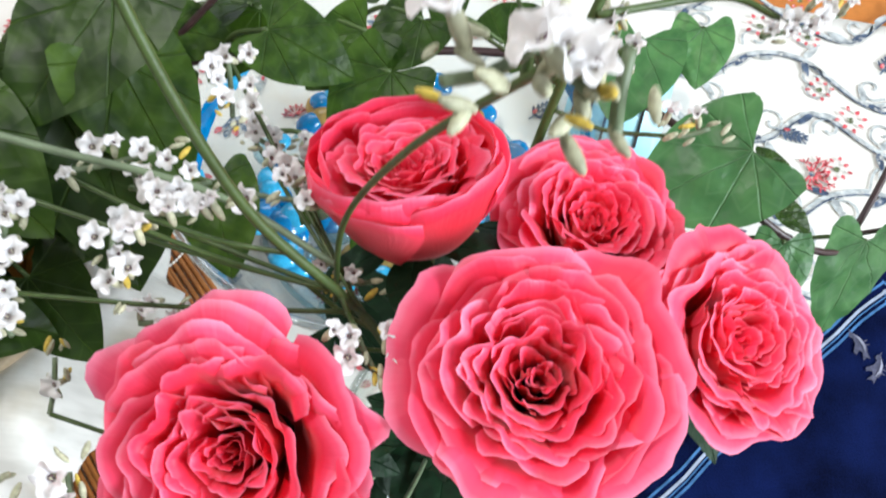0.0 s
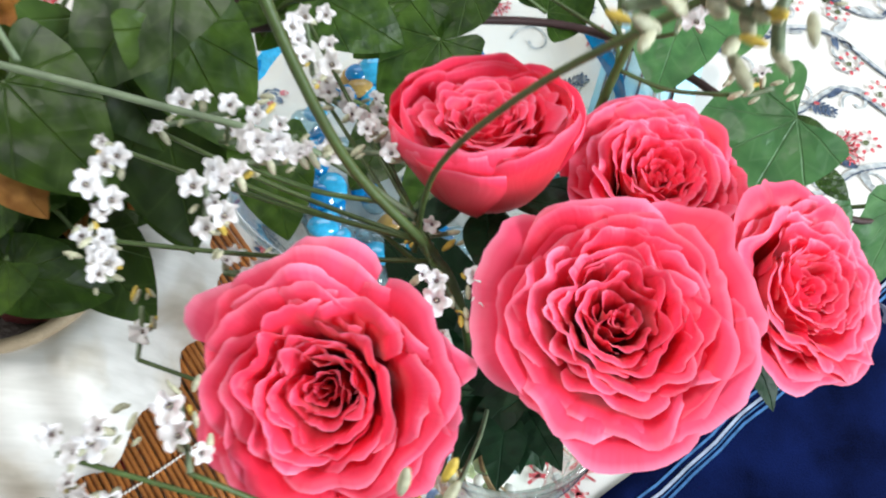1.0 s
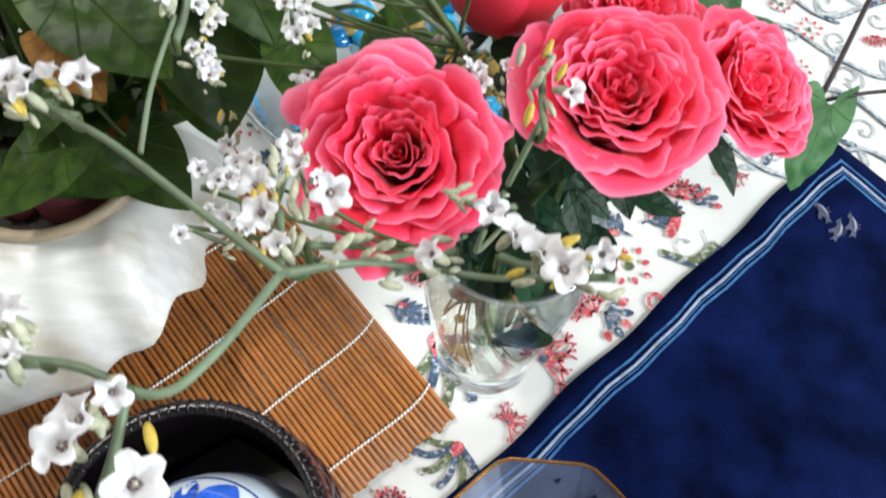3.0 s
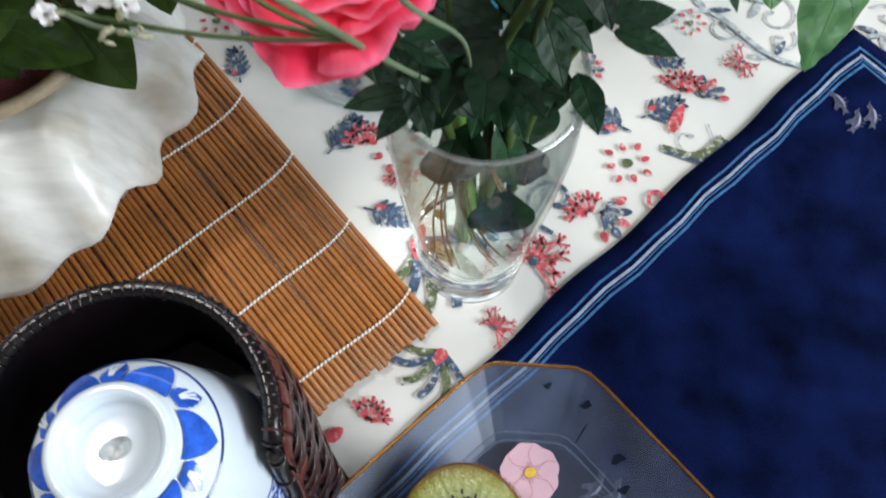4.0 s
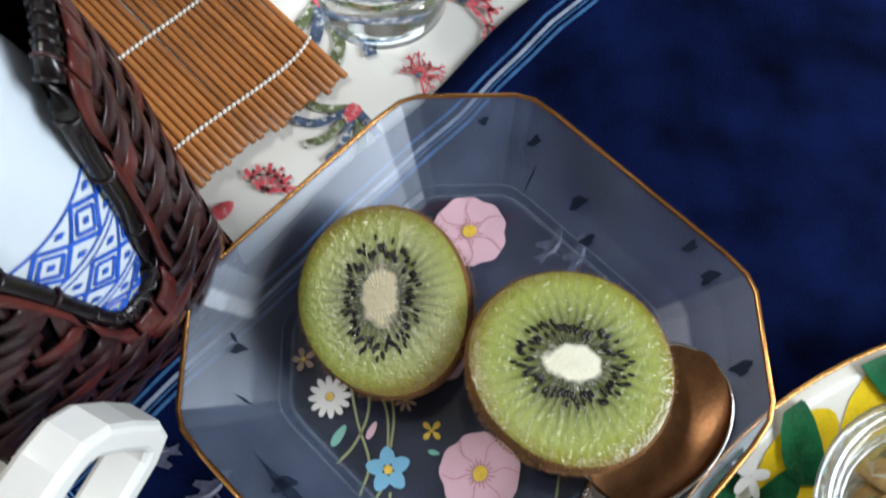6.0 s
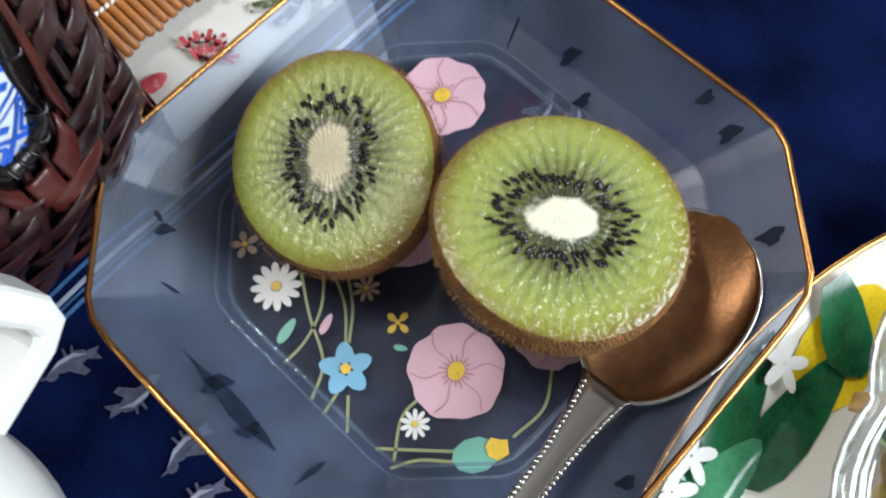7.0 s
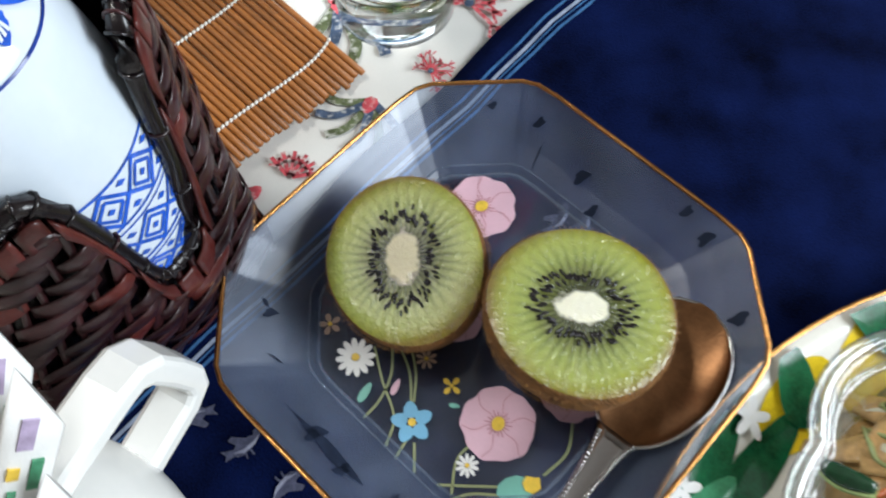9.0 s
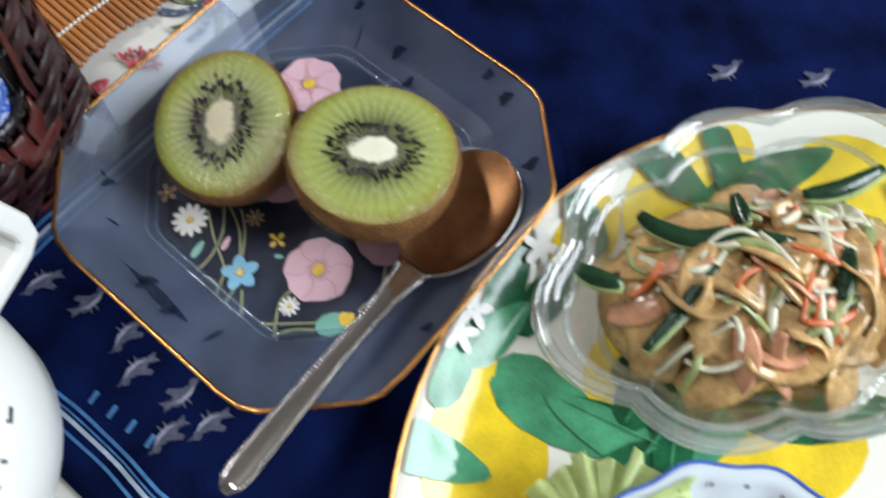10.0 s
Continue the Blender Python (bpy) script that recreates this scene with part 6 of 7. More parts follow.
for b, t, mesh, up in MAIN:
    size = (Vector(t) - Vector(b)).length * (0.86 if b[0] < -0.09 else 0.72) * (0.74 if mesh in DRY else 0.66 if t[2] < 0.115 and b[0] < -0.16 else 1.0)
    place_leaf(mesh, sweet_potato, b, t, size, up)
    bm = bmesh.new()
    mid = ROOT.lerp(Vector(b), 0.55) + Vector((0, 0.01, 0.025))
    start = ROOT if b[0] < -0.09 else Vector((b[0] - 0.03, b[1] + 0.01, 0.13))
    if b[0] >= -0.09:
        mid = start.lerp(Vector(b), 0.5) + Vector((0, 0, 0.008))
    tube(bm, [start, mid, Vector(b)], 0.0011, 6, 6, 0.8)
    part("leaf_stalk", bm, "stem", sweet_potato)
rng = random.Random(77)
for k in range(34):
    a, r = rng.uniform(0, 6.28), rng.uniform(0.01, 0.075)
    b = Vector((-0.165 + 1.15 * r * math.cos(a), 0.245 + 0.9 * r * math.sin(a), rng.uniform(0.095, 0.16)))
    t = b + Vector((rng.uniform(-0.03, 0.03), rng.uniform(-0.035, 0.01), rng.uniform(-0.02, 0.0)))
    mesh = HEART[k % 3] if k % 9 else DRY[k % 2]
    place_leaf(mesh, sweet_potato, b, t, rng.uniform(0.024, 0.042), (rng.uniform(-0.4, 0.4), rng.uniform(-0.6, 0.0), 1))
    bm = bmesh.new()
    tube(bm, [ROOT + Vector((rng.uniform(-0.012, 0.012), 0.01, 0.0)), ROOT.lerp(b, 0.6) + Vector((0, 0.006, 0.015)), b], 0.0009, 5, 5)
    part("leaf_stalk", bm, "stem" if k % 3 else "vine", sweet_potato)
for line, r in (([(-0.180, 0.215, 0.085), (-0.150, 0.250, 0.135), (-0.105, 0.262, 0.148), (-0.050, 0.275, 0.140), (0.030, 0.285, 0.128), (0.085, 0.258, 0.122), (0.118, 0.228, 0.105), (0.150, 0.225, 0.085), (0.172, 0.246, 0.072), (0.205, 0.300, 0.085)], 0.0019),
                ([(-0.105, 0.262, 0.148), (-0.060, 0.290, 0.180), (-0.045, 0.275, 0.215), (-0.055, 0.255, 0.225)], 0.0013),
                ([(-0.132, 0.252, 0.138), (-0.122, 0.240, 0.150), (-0.114, 0.248, 0.142), (-0.124, 0.254, 0.137)], 0.0014),
                ([(0.160, 0.236, 0.078), (0.200, 0.240, 0.082), (0.260, 0.235, 0.085)], 0.0011),
                ([(-0.200, 0.220, 0.080), (-0.215, 0.290, 0.170), (-0.205, 0.330, 0.190)], 0.0016)):
    bm = bmesh.new()
    tube(bm, line, r, 7, 8, 0.75)
    part("vine_stem", bm, "vine", sweet_potato, "dark purple-brown trailing stem")
RIGHT = [
    ((0.099, 0.229, 0.150), (0.069, 0.217, 0.142), HEART_PALE[0], 0.044, (0.1, -0.2, 1)),
    ((0.120, 0.214, 0.115), (0.118, 0.192, 0.106), HEART_PALE[1], 0.023, (0.1, -0.25, 1)),
    ((0.097, 0.298, 0.130), (0.093, 0.275, 0.125), HEART_PALE[2], 0.025, (-0.1, -0.3, 1)),
    ((0.070, 0.284, 0.140), (0.056, 0.244, 0.134), HEART_PALE[1], 0.036, (-0.1, -0.3, 1)),
    ((0.110, 0.237, 0.130), (0.129, 0.231, 0.125), HEART[0], 0.016, (0.2, -0.2, 1)),
    ((0.120, 0.224, 0.120), (0.130, 0.217, 0.117), HEART[2], 0.012, (0.2, -0.2, 1)),
    ((0.167, 0.232, 0.082), (0.157, 0.194, 0.040), HEART_PALE[2], 0.045, (0.40, -0.50, 0.65)),
    ((0.040, 0.330, 0.150), (0.050, 0.372, 0.150), HEART_PALE[1], 0.046, (0.0, -0.35, 1)),
]
for b, t, mesh, size, up in RIGHT:
    place_leaf(mesh, sweet_potato, b, t, size, up)
    bm = bmesh.new()
    tube(bm, [Vector(b) + Vector((-0.012, 0.012, -0.022)), Vector(b) + Vector((-0.003, 0.006, -0.008)), b], 0.0010, 6, 5)
    part("leaf_stalk", bm, "stem", sweet_potato)

# ---- glass bowl of blue beads behind the roses ----
GB = (-0.028, 0.288)
bead_bowl = thing("bead_bowl", "clear glass bowl with blue glass beads and water", "bowl", pose(*GB, 0.001))
bm = bmesh.new()
lathe(bm, [(0.01, 0.0), (0.066, 0.0), (0.071, 0.003), (0.082, 0.020), (0.094, 0.055), (0.1005, 0.083), (0.1015, 0.0845), (0.1000, 0.0855), (0.0985, 0.083), (0.092, 0.055), (0.080, 0.022), (0.069, 0.006), (0.01, 0.005)], 72, None, True, True)
bmesh.ops.recalc_face_normals(bm, faces=bm.faces)
gb = part("body", bm, "bowl_glass", bead_bowl)
gb.visible_shadow = False
bm = bmesh.new()
tube(bm, circle(0, 0, 0.0845, 0.1002, 72), 0.0018, 6, 0, 1.0, True)
rimb = part("rim", bm, "glass_edge", bead_bowl)
rimb.visible_shadow = False
bm = bmesh.new()
tube(bm, circle(0, 0, 0.0040, 0.0712, 72), 0.0016, 6, 0, 1.0, True)
part("foot_ring", bm, "bead_clear", bead_bowl, "greenish glass foot")
rng = random.Random(31)
bead_meshes = []
for mname in ("bead_blue", "bead_sky", "bead_clear", "bead_ochre"):
    bm = bmesh.new()
    ellipsoid(bm, (0, 0, 0), (0.0085, 0.0075, 0.0045), 12, 8)
    bead_meshes.append(finish(bm, "bead", mname))
for i in range(120):
    a, r = rng.uniform(0, 6.28), 0.070 * rng.random() ** 0.35
    z = 0.0095 + 0.012 * rng.random()
    part("bead", bead_meshes[rng.choice((0, 0, 1, 1, 2, 2, 3))], None, bead_bowl, m=pose(r * math.cos(a), r * math.sin(a), z, rng.uniform(-25, 25), rng.uniform(-25, 25), rng.uniform(0, 360)) @ Matrix.Scale(rng.uniform(0.7, 1.15), 4))
for a, h, w in ((3.05, 0.066, 0.30), (3.45, 0.060, 0.22), (2.7, 0.064, 0.2), (0.35, 0.070, 0.3), (0.0, 0.066, 0.2), (5.2, 0.05, 0.3), (4.3, 0.05, 0.35)):
    bm = bmesh.new()
    rows = []
    for i in range(7):
        f = i / 6
        z = h - 0.016 + 0.011 * f
        rr0 = 0.094 + (z - 0.055) * 0.23 - 0.0035
        rows.append([((rr0) * math.cos(a + w * u * math.sin(math.pi * (0.15 + 0.7 * f))), rr0 * math.sin(a + w * u * math.sin(math.pi * (0.15 + 0.7 * f))), z) for u in (-1, -0.5, 0, 0.5, 1)])
    skin(bm, rows, False)
    part("blue_glaze", bm, "bead_blue" if w > 0.25 else "bead_sky", bead_bowl, "blue glass colour fused to the wall")

packet = thing("paper_packet", "pale blue patterned paper packet lying behind the flowers", "packet", pose(0.088, 0.345, 0.018, 14, -6, -18))
bm = bmesh.new()
box(bm, -0.026, 0.026, -0.032, 0.032, -0.007, 0.007)
bmesh.ops.bevel(bm, geom=bm.edges[:], offset=0.003, segments=2, affect="EDGES")
part("body", bm, "packet_blue", packet)
for k in range(5):
    bm = bmesh.new()
    box(bm, -0.022 + 0.009 * k, -0.0205 + 0.009 * k, -0.026, 0.010, 0.0072, 0.0076)
    part("line", bm, "black", packet, smooth=False)
for k in range(8):
    bm = bmesh.new()
    flat(bm, oval(-0.02 + 0.0055 * k, 0.018 + 0.006 * (k % 2), 0.002, 0.002, 0, 8), 0.0078)
    part("spot", bm, "bead_sky" if k % 3 else "white_print", packet, smooth=False)
red_box = thing("paper_box", "red and white paper box behind the plant", "box", pose(-0.285, 0.330, 0.0005, 0, 0, 25))
bm = bmesh.new()
box(bm, -0.04, 0.04, -0.03, 0.03, 0.0, 0.075)
bmesh.ops.bevel(bm, geom=bm.edges[:], offset=0.0015, segments=1, affect="EDGES")
part("body", bm, "red_paper", red_box, smooth=False)
bm = bmesh.new()
box(bm, -0.041, 0.041, -0.031, 0.031, 0.03, 0.05)
part("white_band", bm, "paper", red_box, smooth=False)

# ---- glass with the roses ----
VC = Vector((0.0038, 0.1375, 0.0012))
vase = thing("vase", "clear glass tumbler of water with thick base", "vase", Matrix.Translation(VC))
bm = bmesh.new()
lathe(bm, [(0.0240, 0.030), (0.0256, 0.032), (0.0272, 0.045), (0.0304, 0.080), (0.0324, 0.115), (0.0316, 0.146), (0.0310, 0.1475), (0.0302, 0.146), (0.0309, 0.115), (0.0289, 0.080), (0.0255, 0.046), (0.0235, 0.032)], 56)
bmesh.ops.recalc_face_normals(bm, faces=bm.faces)
vg = part("wall", bm, "vase_glass", vase)
vg.visible_shadow = False
bm = bmesh.new()
tube(bm, circle(0, 0, 0.1470, 0.0309, 56), 0.0011, 6, 0, 1.0, True)
rim_ring = part("rim", bm, "glass_edge", vase, "rounded lip with a highlight put into its colour")
rim_ring.visible_shadow = False
bm = bmesh.new()
lathe(bm, [(0.008, 0.0), (0.0225, 0.0), (0.0245, 0.002), (0.0250, 0.012), (0.0254, 0.028), (0.0250, 0.0305), (0.0230, 0.0318), (0.008, 0.0298)], 56, None, True, True)
bmesh.ops.recalc_face_normals(bm, faces=bm.faces)
vb = part("base", bm, "glass", vase, "thick solid glass base")
vb.visible_shadow = False
bm = bmesh.new()
lathe(bm, [(0.0275, 0.0752), (0.0281, 0.0766), (0.0275, 0.0760), (0.008, 0.0756)], 48, None, False, True)
bmesh.ops.recalc_face_normals(bm, faces=bm.faces)
wt = part("water", bm, "water_top", vase, "clear water half filling the glass")
wt.visible_shadow = False
for k in range(14):
    a, r = k * 2.4, 0.004 + 0.0012 * k
    bm = bmesh.new()
    ellipsoid(bm, (r * math.cos(a), r * math.sin(a), 0.0345 + 0.0006 * (k % 4)), (0.0032, 0.0024, 0.0018), 8, 6, Matrix.Rotation(a, 4, "Z"))
    part("pebble", bm, ("bead_ochre", "shell", "bead_clear")[k % 3], vase)


def petal_mesh(a, rb, rt, h, wid, flare, curl, skew, fold, seed, ruff):
    """One rose petal at angle a: a broad cupped sheet from rb at its foot to a rolled lip of radius rt and height h."""
    bm = bmesh.new()
    uv = bm.loops.layers.uv.new("UVMap")
    nu, nv = 20, 12
    rows, coords = [], {}
    for j in range(nv + 1):
        row = []
        for i in range(nu + 1):
            u, v0 = 2 * i / nu - 1, j / nv
            reach = 1 - 0.20 * abs(u) ** 3.5 + 0.06 * noise.noise((u * 1.3 + seed, seed * 0.7, 3.0)) + 0.04 * noise.noise((u * 4.5, seed, 9.0)) + 0.025 * noise.noise((u * 9.0, seed, 4.0))
            v = v0 * reach
            rad = rb + (rt - rb) * v ** flare
            z = h * (1 - (1 - min(v, 1.0)) ** 1.5) ** 0.9
            roll = max(0.0, v0 - 0.78) / 0.22
            rad += curl * roll ** 1.6
            z -= 0.55 * curl * roll ** 2
            rad *= 1 + skew * u
            rad += fold * v * math.cos(math.pi * (1.5 * u + seed))
            ang = a + u * wid * (0.40 + 0.60 * math.sin(math.pi * 0.5 * min(1, 1.3 * v0)))
            wig = ruff * v0 ** 2.5
            rad += wig * (noise.noise((u * 1.4 + seed * 3.1, v * 0.8, seed)) + 0.35 * noise.noise((u * 3.6 + seed, v * 1.5, seed * 2.0)))
            z += wig * 0.7 * (noise.noise((u * 1.7 + seed * 1.3, v * 0.9 + 7, seed)) + 0.35 * noise.noise((u * 4.0 + seed, 5.0, seed)))
            rad = max(rad, 0.0003)
            vert = bm.verts.new((rad * math.cos(ang), rad * math.sin(ang), z))
            coords[vert] = (i / nu, v0)
            row.append(vert)
        rows.append(row)
    for j in range(nv):
        for i in range(nu):
            f = bm.faces.new((rows[j][i], rows[j][i + 1], rows[j + 1][i + 1], rows[j + 1][i]))
            for lp in f.loops:
                lp[uv].uv = coords[lp.vert]
    return finish(bm, "petal", "petal")


# whorls from the heart outwards: reach as a share of the bloom, petals, half-width in radians
WHORLS = [(0.03, 2, 2.2), (0.08, 3, 1.4), (0.14, 4, 1.2), (0.21, 5, 1.0), (0.29, 6, 0.85), (0.37, 6, 0.82), (0.46, 7, 0.72), (0.55, 6, 0.76), (0.64, 6, 0.76), (0.72, 5, 0.82), (0.79, 5, 0.80), (0.85, 5, 0.80)]


def rose(place, axis, R, open_, seed, spin, label):
    """Place is the heart of the bloom; the flower sits below it along its axis."""
    ax = Vector(axis).normalized()
    H = R * 1.02
    ob = thing("rose", label, "rose", aim(Vector(place) - ax * H * 0.88, ax, spin), "roses in the glass")
    rr = random.Random(seed)
    turn = 0.0
    for w, (q, count, wid) in enumerate(WHORLS):
        turn += 0.9 + rr.uniform(0, 0.8)
        guard = w >= len(WHORLS) - 3
        for i in range(count):
            a = turn + 2 * math.pi * i / count + rr.uniform(-0.30, 0.30)
            rt = R * q * rr.uniform(0.87, 1.08)
            rise = 0.85 + 0.15 * min(1.0, q / 0.3) - 0.62 * max(0.0, q - 0.42) ** 1.5
            h = H * rise * rr.uniform(0.94, 1.04)
            flare, curl = 0.36 + 0.50 * q * q + rr.uniform(-0.05, 0.05), R * (0.012 + 0.11 * q * q) * rr.uniform(0.3, 1.6)
            fold = R * 0.022 * (rr.uniform(0.2, 1.0) if 0.08 < q < 0.7 else 0.2)
            ruff = R * (0.06 + 0.10 * q) * rr.uniform(0.5, 1.7)
            if open_ < 0.9 and guard:
                # outer petals still cupped round the bud
                rt, h, flare, curl, ruff = R * rr.uniform(0.84, 0.95), H * rr.uniform(0.92, 1.06), 0.30, -R * rr.uniform(0.02, 0.14), R * 0.07
            me = petal_mesh(a, R * (0.02 + 0.10 * q), rt, h, wid * rr.uniform(0.9, 1.15), flare, curl, rr.choice((0.05, 0.07, -0.04)), fold, seed * 7 + w * 3.7 + i * 1.37, ruff)
            part("petal", me, None, ob)
    bm = bmesh.new()
    lathe(bm, [(0.0015, -0.010), (0.003, -0.008), (0.0042, -0.003), (0.0050, 0.002), (0.0030, 0.006)], 12, None, True, True)
    part("hip", bm, "stem", ob)
    for k in range(5):
        a = k * 1.2566
        b = Vector((0.004 * math.cos(a), 0.004 * math.sin(a), 0.0))
        place_leaf(ROSELEAF[k % 3], ob, b, b + Vector((0.020 * math.cos(a), 0.020 * math.sin(a), 0.002 - 0.006 * (k % 2))), 0.021)
    return Vector(place) - ax * (H * 0.88 + 0.008)


BLOOMS = [
    ((-0.0345, 0.1125, 0.2335), (-0.10, -0.36, 0.93), 0.0290, 0.92, 3, 10, "large open coral-pink rose in the glass"),
    ((0.0185, 0.1255, 0.2400), (-0.02, -0.16, 0.98), 0.0270, 0.92, 5, 80, "large open coral-pink rose with ruffled petals"),
    ((-0.0060, 0.1690, 0.2370), (-0.08, 0.38, 0.92), 0.0222, 0.86, 8, 150, "half-open cupped coral-pink rose"),
    ((0.0325, 0.1650, 0.2235), (0.10, -0.02, 1.0), 0.0222, 0.92, 11, 220, "coral-pink rose behind the other blooms"),
    ((0.0600, 0.1380, 0.2250), (0.44, -0.14, 0.88), 0.0240, 0.92, 14, 300, "coral-pink rose leaning over the indigo mat"),
]
rose_greenery = thing("rose_greenery", "green rose cuttings with dark leaves standing in the water", "greenery")
rng = random.Random(17)
for k, (p, ax, R, op, sd, spin, label) in enumerate(BLOOMS):
    foot = rose(p, ax, R, op, sd, spin, label)
    low = VC + Vector((-0.004 + 0.004 * k, 0.002 - 0.003 * (k % 3), 0.038))
    mouth = VC + Vector((-0.012 + 0.007 * k, -0.006 + 0.005 * (k % 3), 0.125))
    bm = bmesh.new()
    tube(bm, [low, low.lerp(mouth, 0.5), mouth, mouth.lerp(foot, 0.5) + Vector((0, 0.004, 0)), foot], 0.0022, 8, 7, 0.8)
    part("stem", bm, "stem", rose_greenery)
    for j in range(3):
        q = mouth.lerp(foot, 0.35 + 0.2 * j)
        a = rng.uniform(0, 6.28)
        d = Vector((math.cos(a), math.sin(a), rng.uniform(-0.5, 0.1)))
        for side in (-0.7, 0.0, 0.7):
            dd = Matrix.Rotation(side, 3, "Z") @ d
            place_leaf(ROSELEAF[rng.randrange(3)], rose_greenery, q + dd * 0.004, q + dd * 0.022, rng.uniform(0.014, 0.022))
for k in range(5):
    a = 0.4 + k * 1.257
    c, sn = math.cos(a), math.sin(a)
    place_leaf(ROSELEAF[k % 3], rose_greenery, VC + Vector((0.006 * c, 0.006 * sn, 0.128 - 0.002 * (k % 3))), VC + Vector((0.021 * c, 0.021 * sn, 0.104 - 0.004 * (k % 4))), 0.030, (c * 0.7, sn * 0.7, 0.7))
for k in range(18):
    a, lift = 2.4 * k, 0.010 * (k % 4)
    c, sn = math.cos(a), math.sin(a)
    r = 0.004 + 0.0005 * k
    b = VC + Vector((r * c, r * sn, 0.136 + lift))
    place_leaf(ROSELEAF[k % 3], rose_greenery, b, b + Vector((0.016 * c, 0.016 * sn, 0.010 - 0.003 * (k % 5))), 0.018 + 0.002 * (k % 4), (0.3 * c, 0.3 * sn, 1))
# thick green stalks in the water and roots
for dx, dy, tx, ty, rad in ((-0.004, -0.004, -0.008, 0.000, 0.0046), (0.004, 0.000, 0.012, -0.002, 0.0030), (-0.002, 0.006, -0.014, 0.010, 0.0026), (0.008, 0.004, 0.016, 0.012, 0.0022)):
    bm = bmesh.new()
    tube(bm, [VC + Vector((dx, dy, 0.036)), VC + Vector((dx * 0.9, dy, 0.060)), VC + Vector((tx * 0.7, ty * 0.7, 0.092)), VC + Vector((tx, ty, 0.136))], rad, 10, 6, 0.7)
    part("stem", bm, "stem_bright", rose_greenery, "thick bright green stem in the water")
for k in range(16):
    a = rng.uniform(0, 6.28)
    bm = bmesh.new()
    pts = [VC + Vector(((0.007 + 0.0040 * i) * math.cos(a + 0.35 * i), (0.007 + 0.0040 * i) * math.sin(a + 0.35 * i), 0.104 - 0.016 * i)) for i in range(5)]
    tube(bm, pts, 0.0007, 5, 5, 0.6)
    part("root", bm, "root", rose_greenery, "thin brown root")
for b, t, s in (((0.010, 0.108, 0.128), (0.008, 0.106, 0.088), 0.046), ((0.020, 0.150, 0.120), (0.026, 0.146, 0.075), 0.045), ((-0.006, 0.128, 0.126), (-0.012, 0.124, 0.092), 0.036), ((0.016, 0.132, 0.118), (0.022, 0.128, 0.080), 0.040), ((-0.002, 0.168, 0.140), (-0.03, 0.185, 0.145), 0.035), ((0.012, 0.150, 0.150), (0.040, 0.165, 0.160), 0.036), ((-0.012, 0.150, 0.160), (-0.030, 0.165, 0.175), 0.032), ((0.02, 0.165, 0.145), (0.06, 0.175, 0.150), 0.04)):
    place_leaf(ROSELEAF[0], rose_greenery, b, t, s, (0, -0.8, 0.5))

# ---- statice sprays ----


def floret_mesh():
    bm = bmesh.new()
    k = 30
    rings = []
    for f, z in ((0.10, -0.0030), (0.22, -0.0014), (0.5, 0.0), (0.8, 0.0008), (1.0, 0.0006)):
        ring = []
        for i in range(k):
            a = 2 * math.pi * i / k
            lobe = 1 - 0.34 * f * abs(math.cos(2.5 * a)) ** 3 + 0.05 * f * math.sin(15 * a)
            r = 0.0043 * f * lobe
            ring.append((r * math.cos(a), r * math.sin(a), z + 0.0008 * f * f * math.sin(5 * a + 0.7) + 0.0005 * f * math.sin(2 * a)))
        rings.append(ring)
    skin(bm, rings)
    return finish(bm, "floret", "floret")


def eye_mesh():
    bm = bmesh.new()
    for i in range(5):
        a = i * 1.2566
        ellipsoid(bm, (0.00045 * math.cos(a), 0.00045 * math.sin(a), -0.0011), (0.00045, 0.0003, 0.0004), 6, 4, Matrix.Rotation(a, 4, "Z"))
    return finish(bm, "eye", "eye")


def bud_mesh(material):
    bm = bmesh.new()
    ellipsoid(bm, (0, 0, 0.0018), (0.00105, 0.00105, 0.0030), 7, 6)
    return finish(bm, "bud", material)


FLORET, EYE, BUDS = floret_mesh(), eye_mesh(), [bud_mesh("bud"), bud_mesh("bud"), bud_mesh("bud_yellow")]


def cluster(parent, place, along, count, length, rr, buds=6):
    """White florets and buds on one side of a short twig."""
    c, d = Vector(place), Vector(along).normalized()
    side = d.cross(Vector((0.1, 0.2, 1))).normalized()
    top = side.cross(d)
    if top.z < 0:
        top = -top
    bm = bmesh.new()
    tube(bm, [c - d * length * 0.5, c - top * 0.001, c + d * length * 0.5], 0.0006, 5, 4)
    part("twig", bm, "stem_pale", parent)
    for i in range(count):
        f = (i + 0.5) / count - 0.5
        o = c + d * f * length + side * rr.uniform(-0.0045, 0.0045) + top * rr.uniform(0.002, 0.0055)
        n = top + side * rr.uniform(-0.8, 0.8) + d * rr.uniform(-0.5, 0.6) + Vector((0, -0.35, 0.2))
        m = aim(o, n, rr.uniform(0, 72)) @ Matrix.Scale(rr.uniform(0.44, 0.76), 4)
        part("eye", EYE, None, part("floret", FLORET, None, parent, m=m))
        part("bud", BUDS[0], None, parent, m=aim(o - n.normalized() * 0.0040, n) @ Matrix.Scale(0.75, 4))
    for i in range(buds):
        o = c + d * rr.uniform(-0.5, 0.75) * length + side * rr.uniform(-0.004, 0.004)
        part("bud", BUDS[rr.choice((0, 0, 0, 1, 2))], None, parent, m=aim(o, d + top * rr.uniform(0, 1) + side * rr.uniform(-0.8, 0.8)) @ Matrix.Scale(rr.uniform(0.35, 0.7), 4))


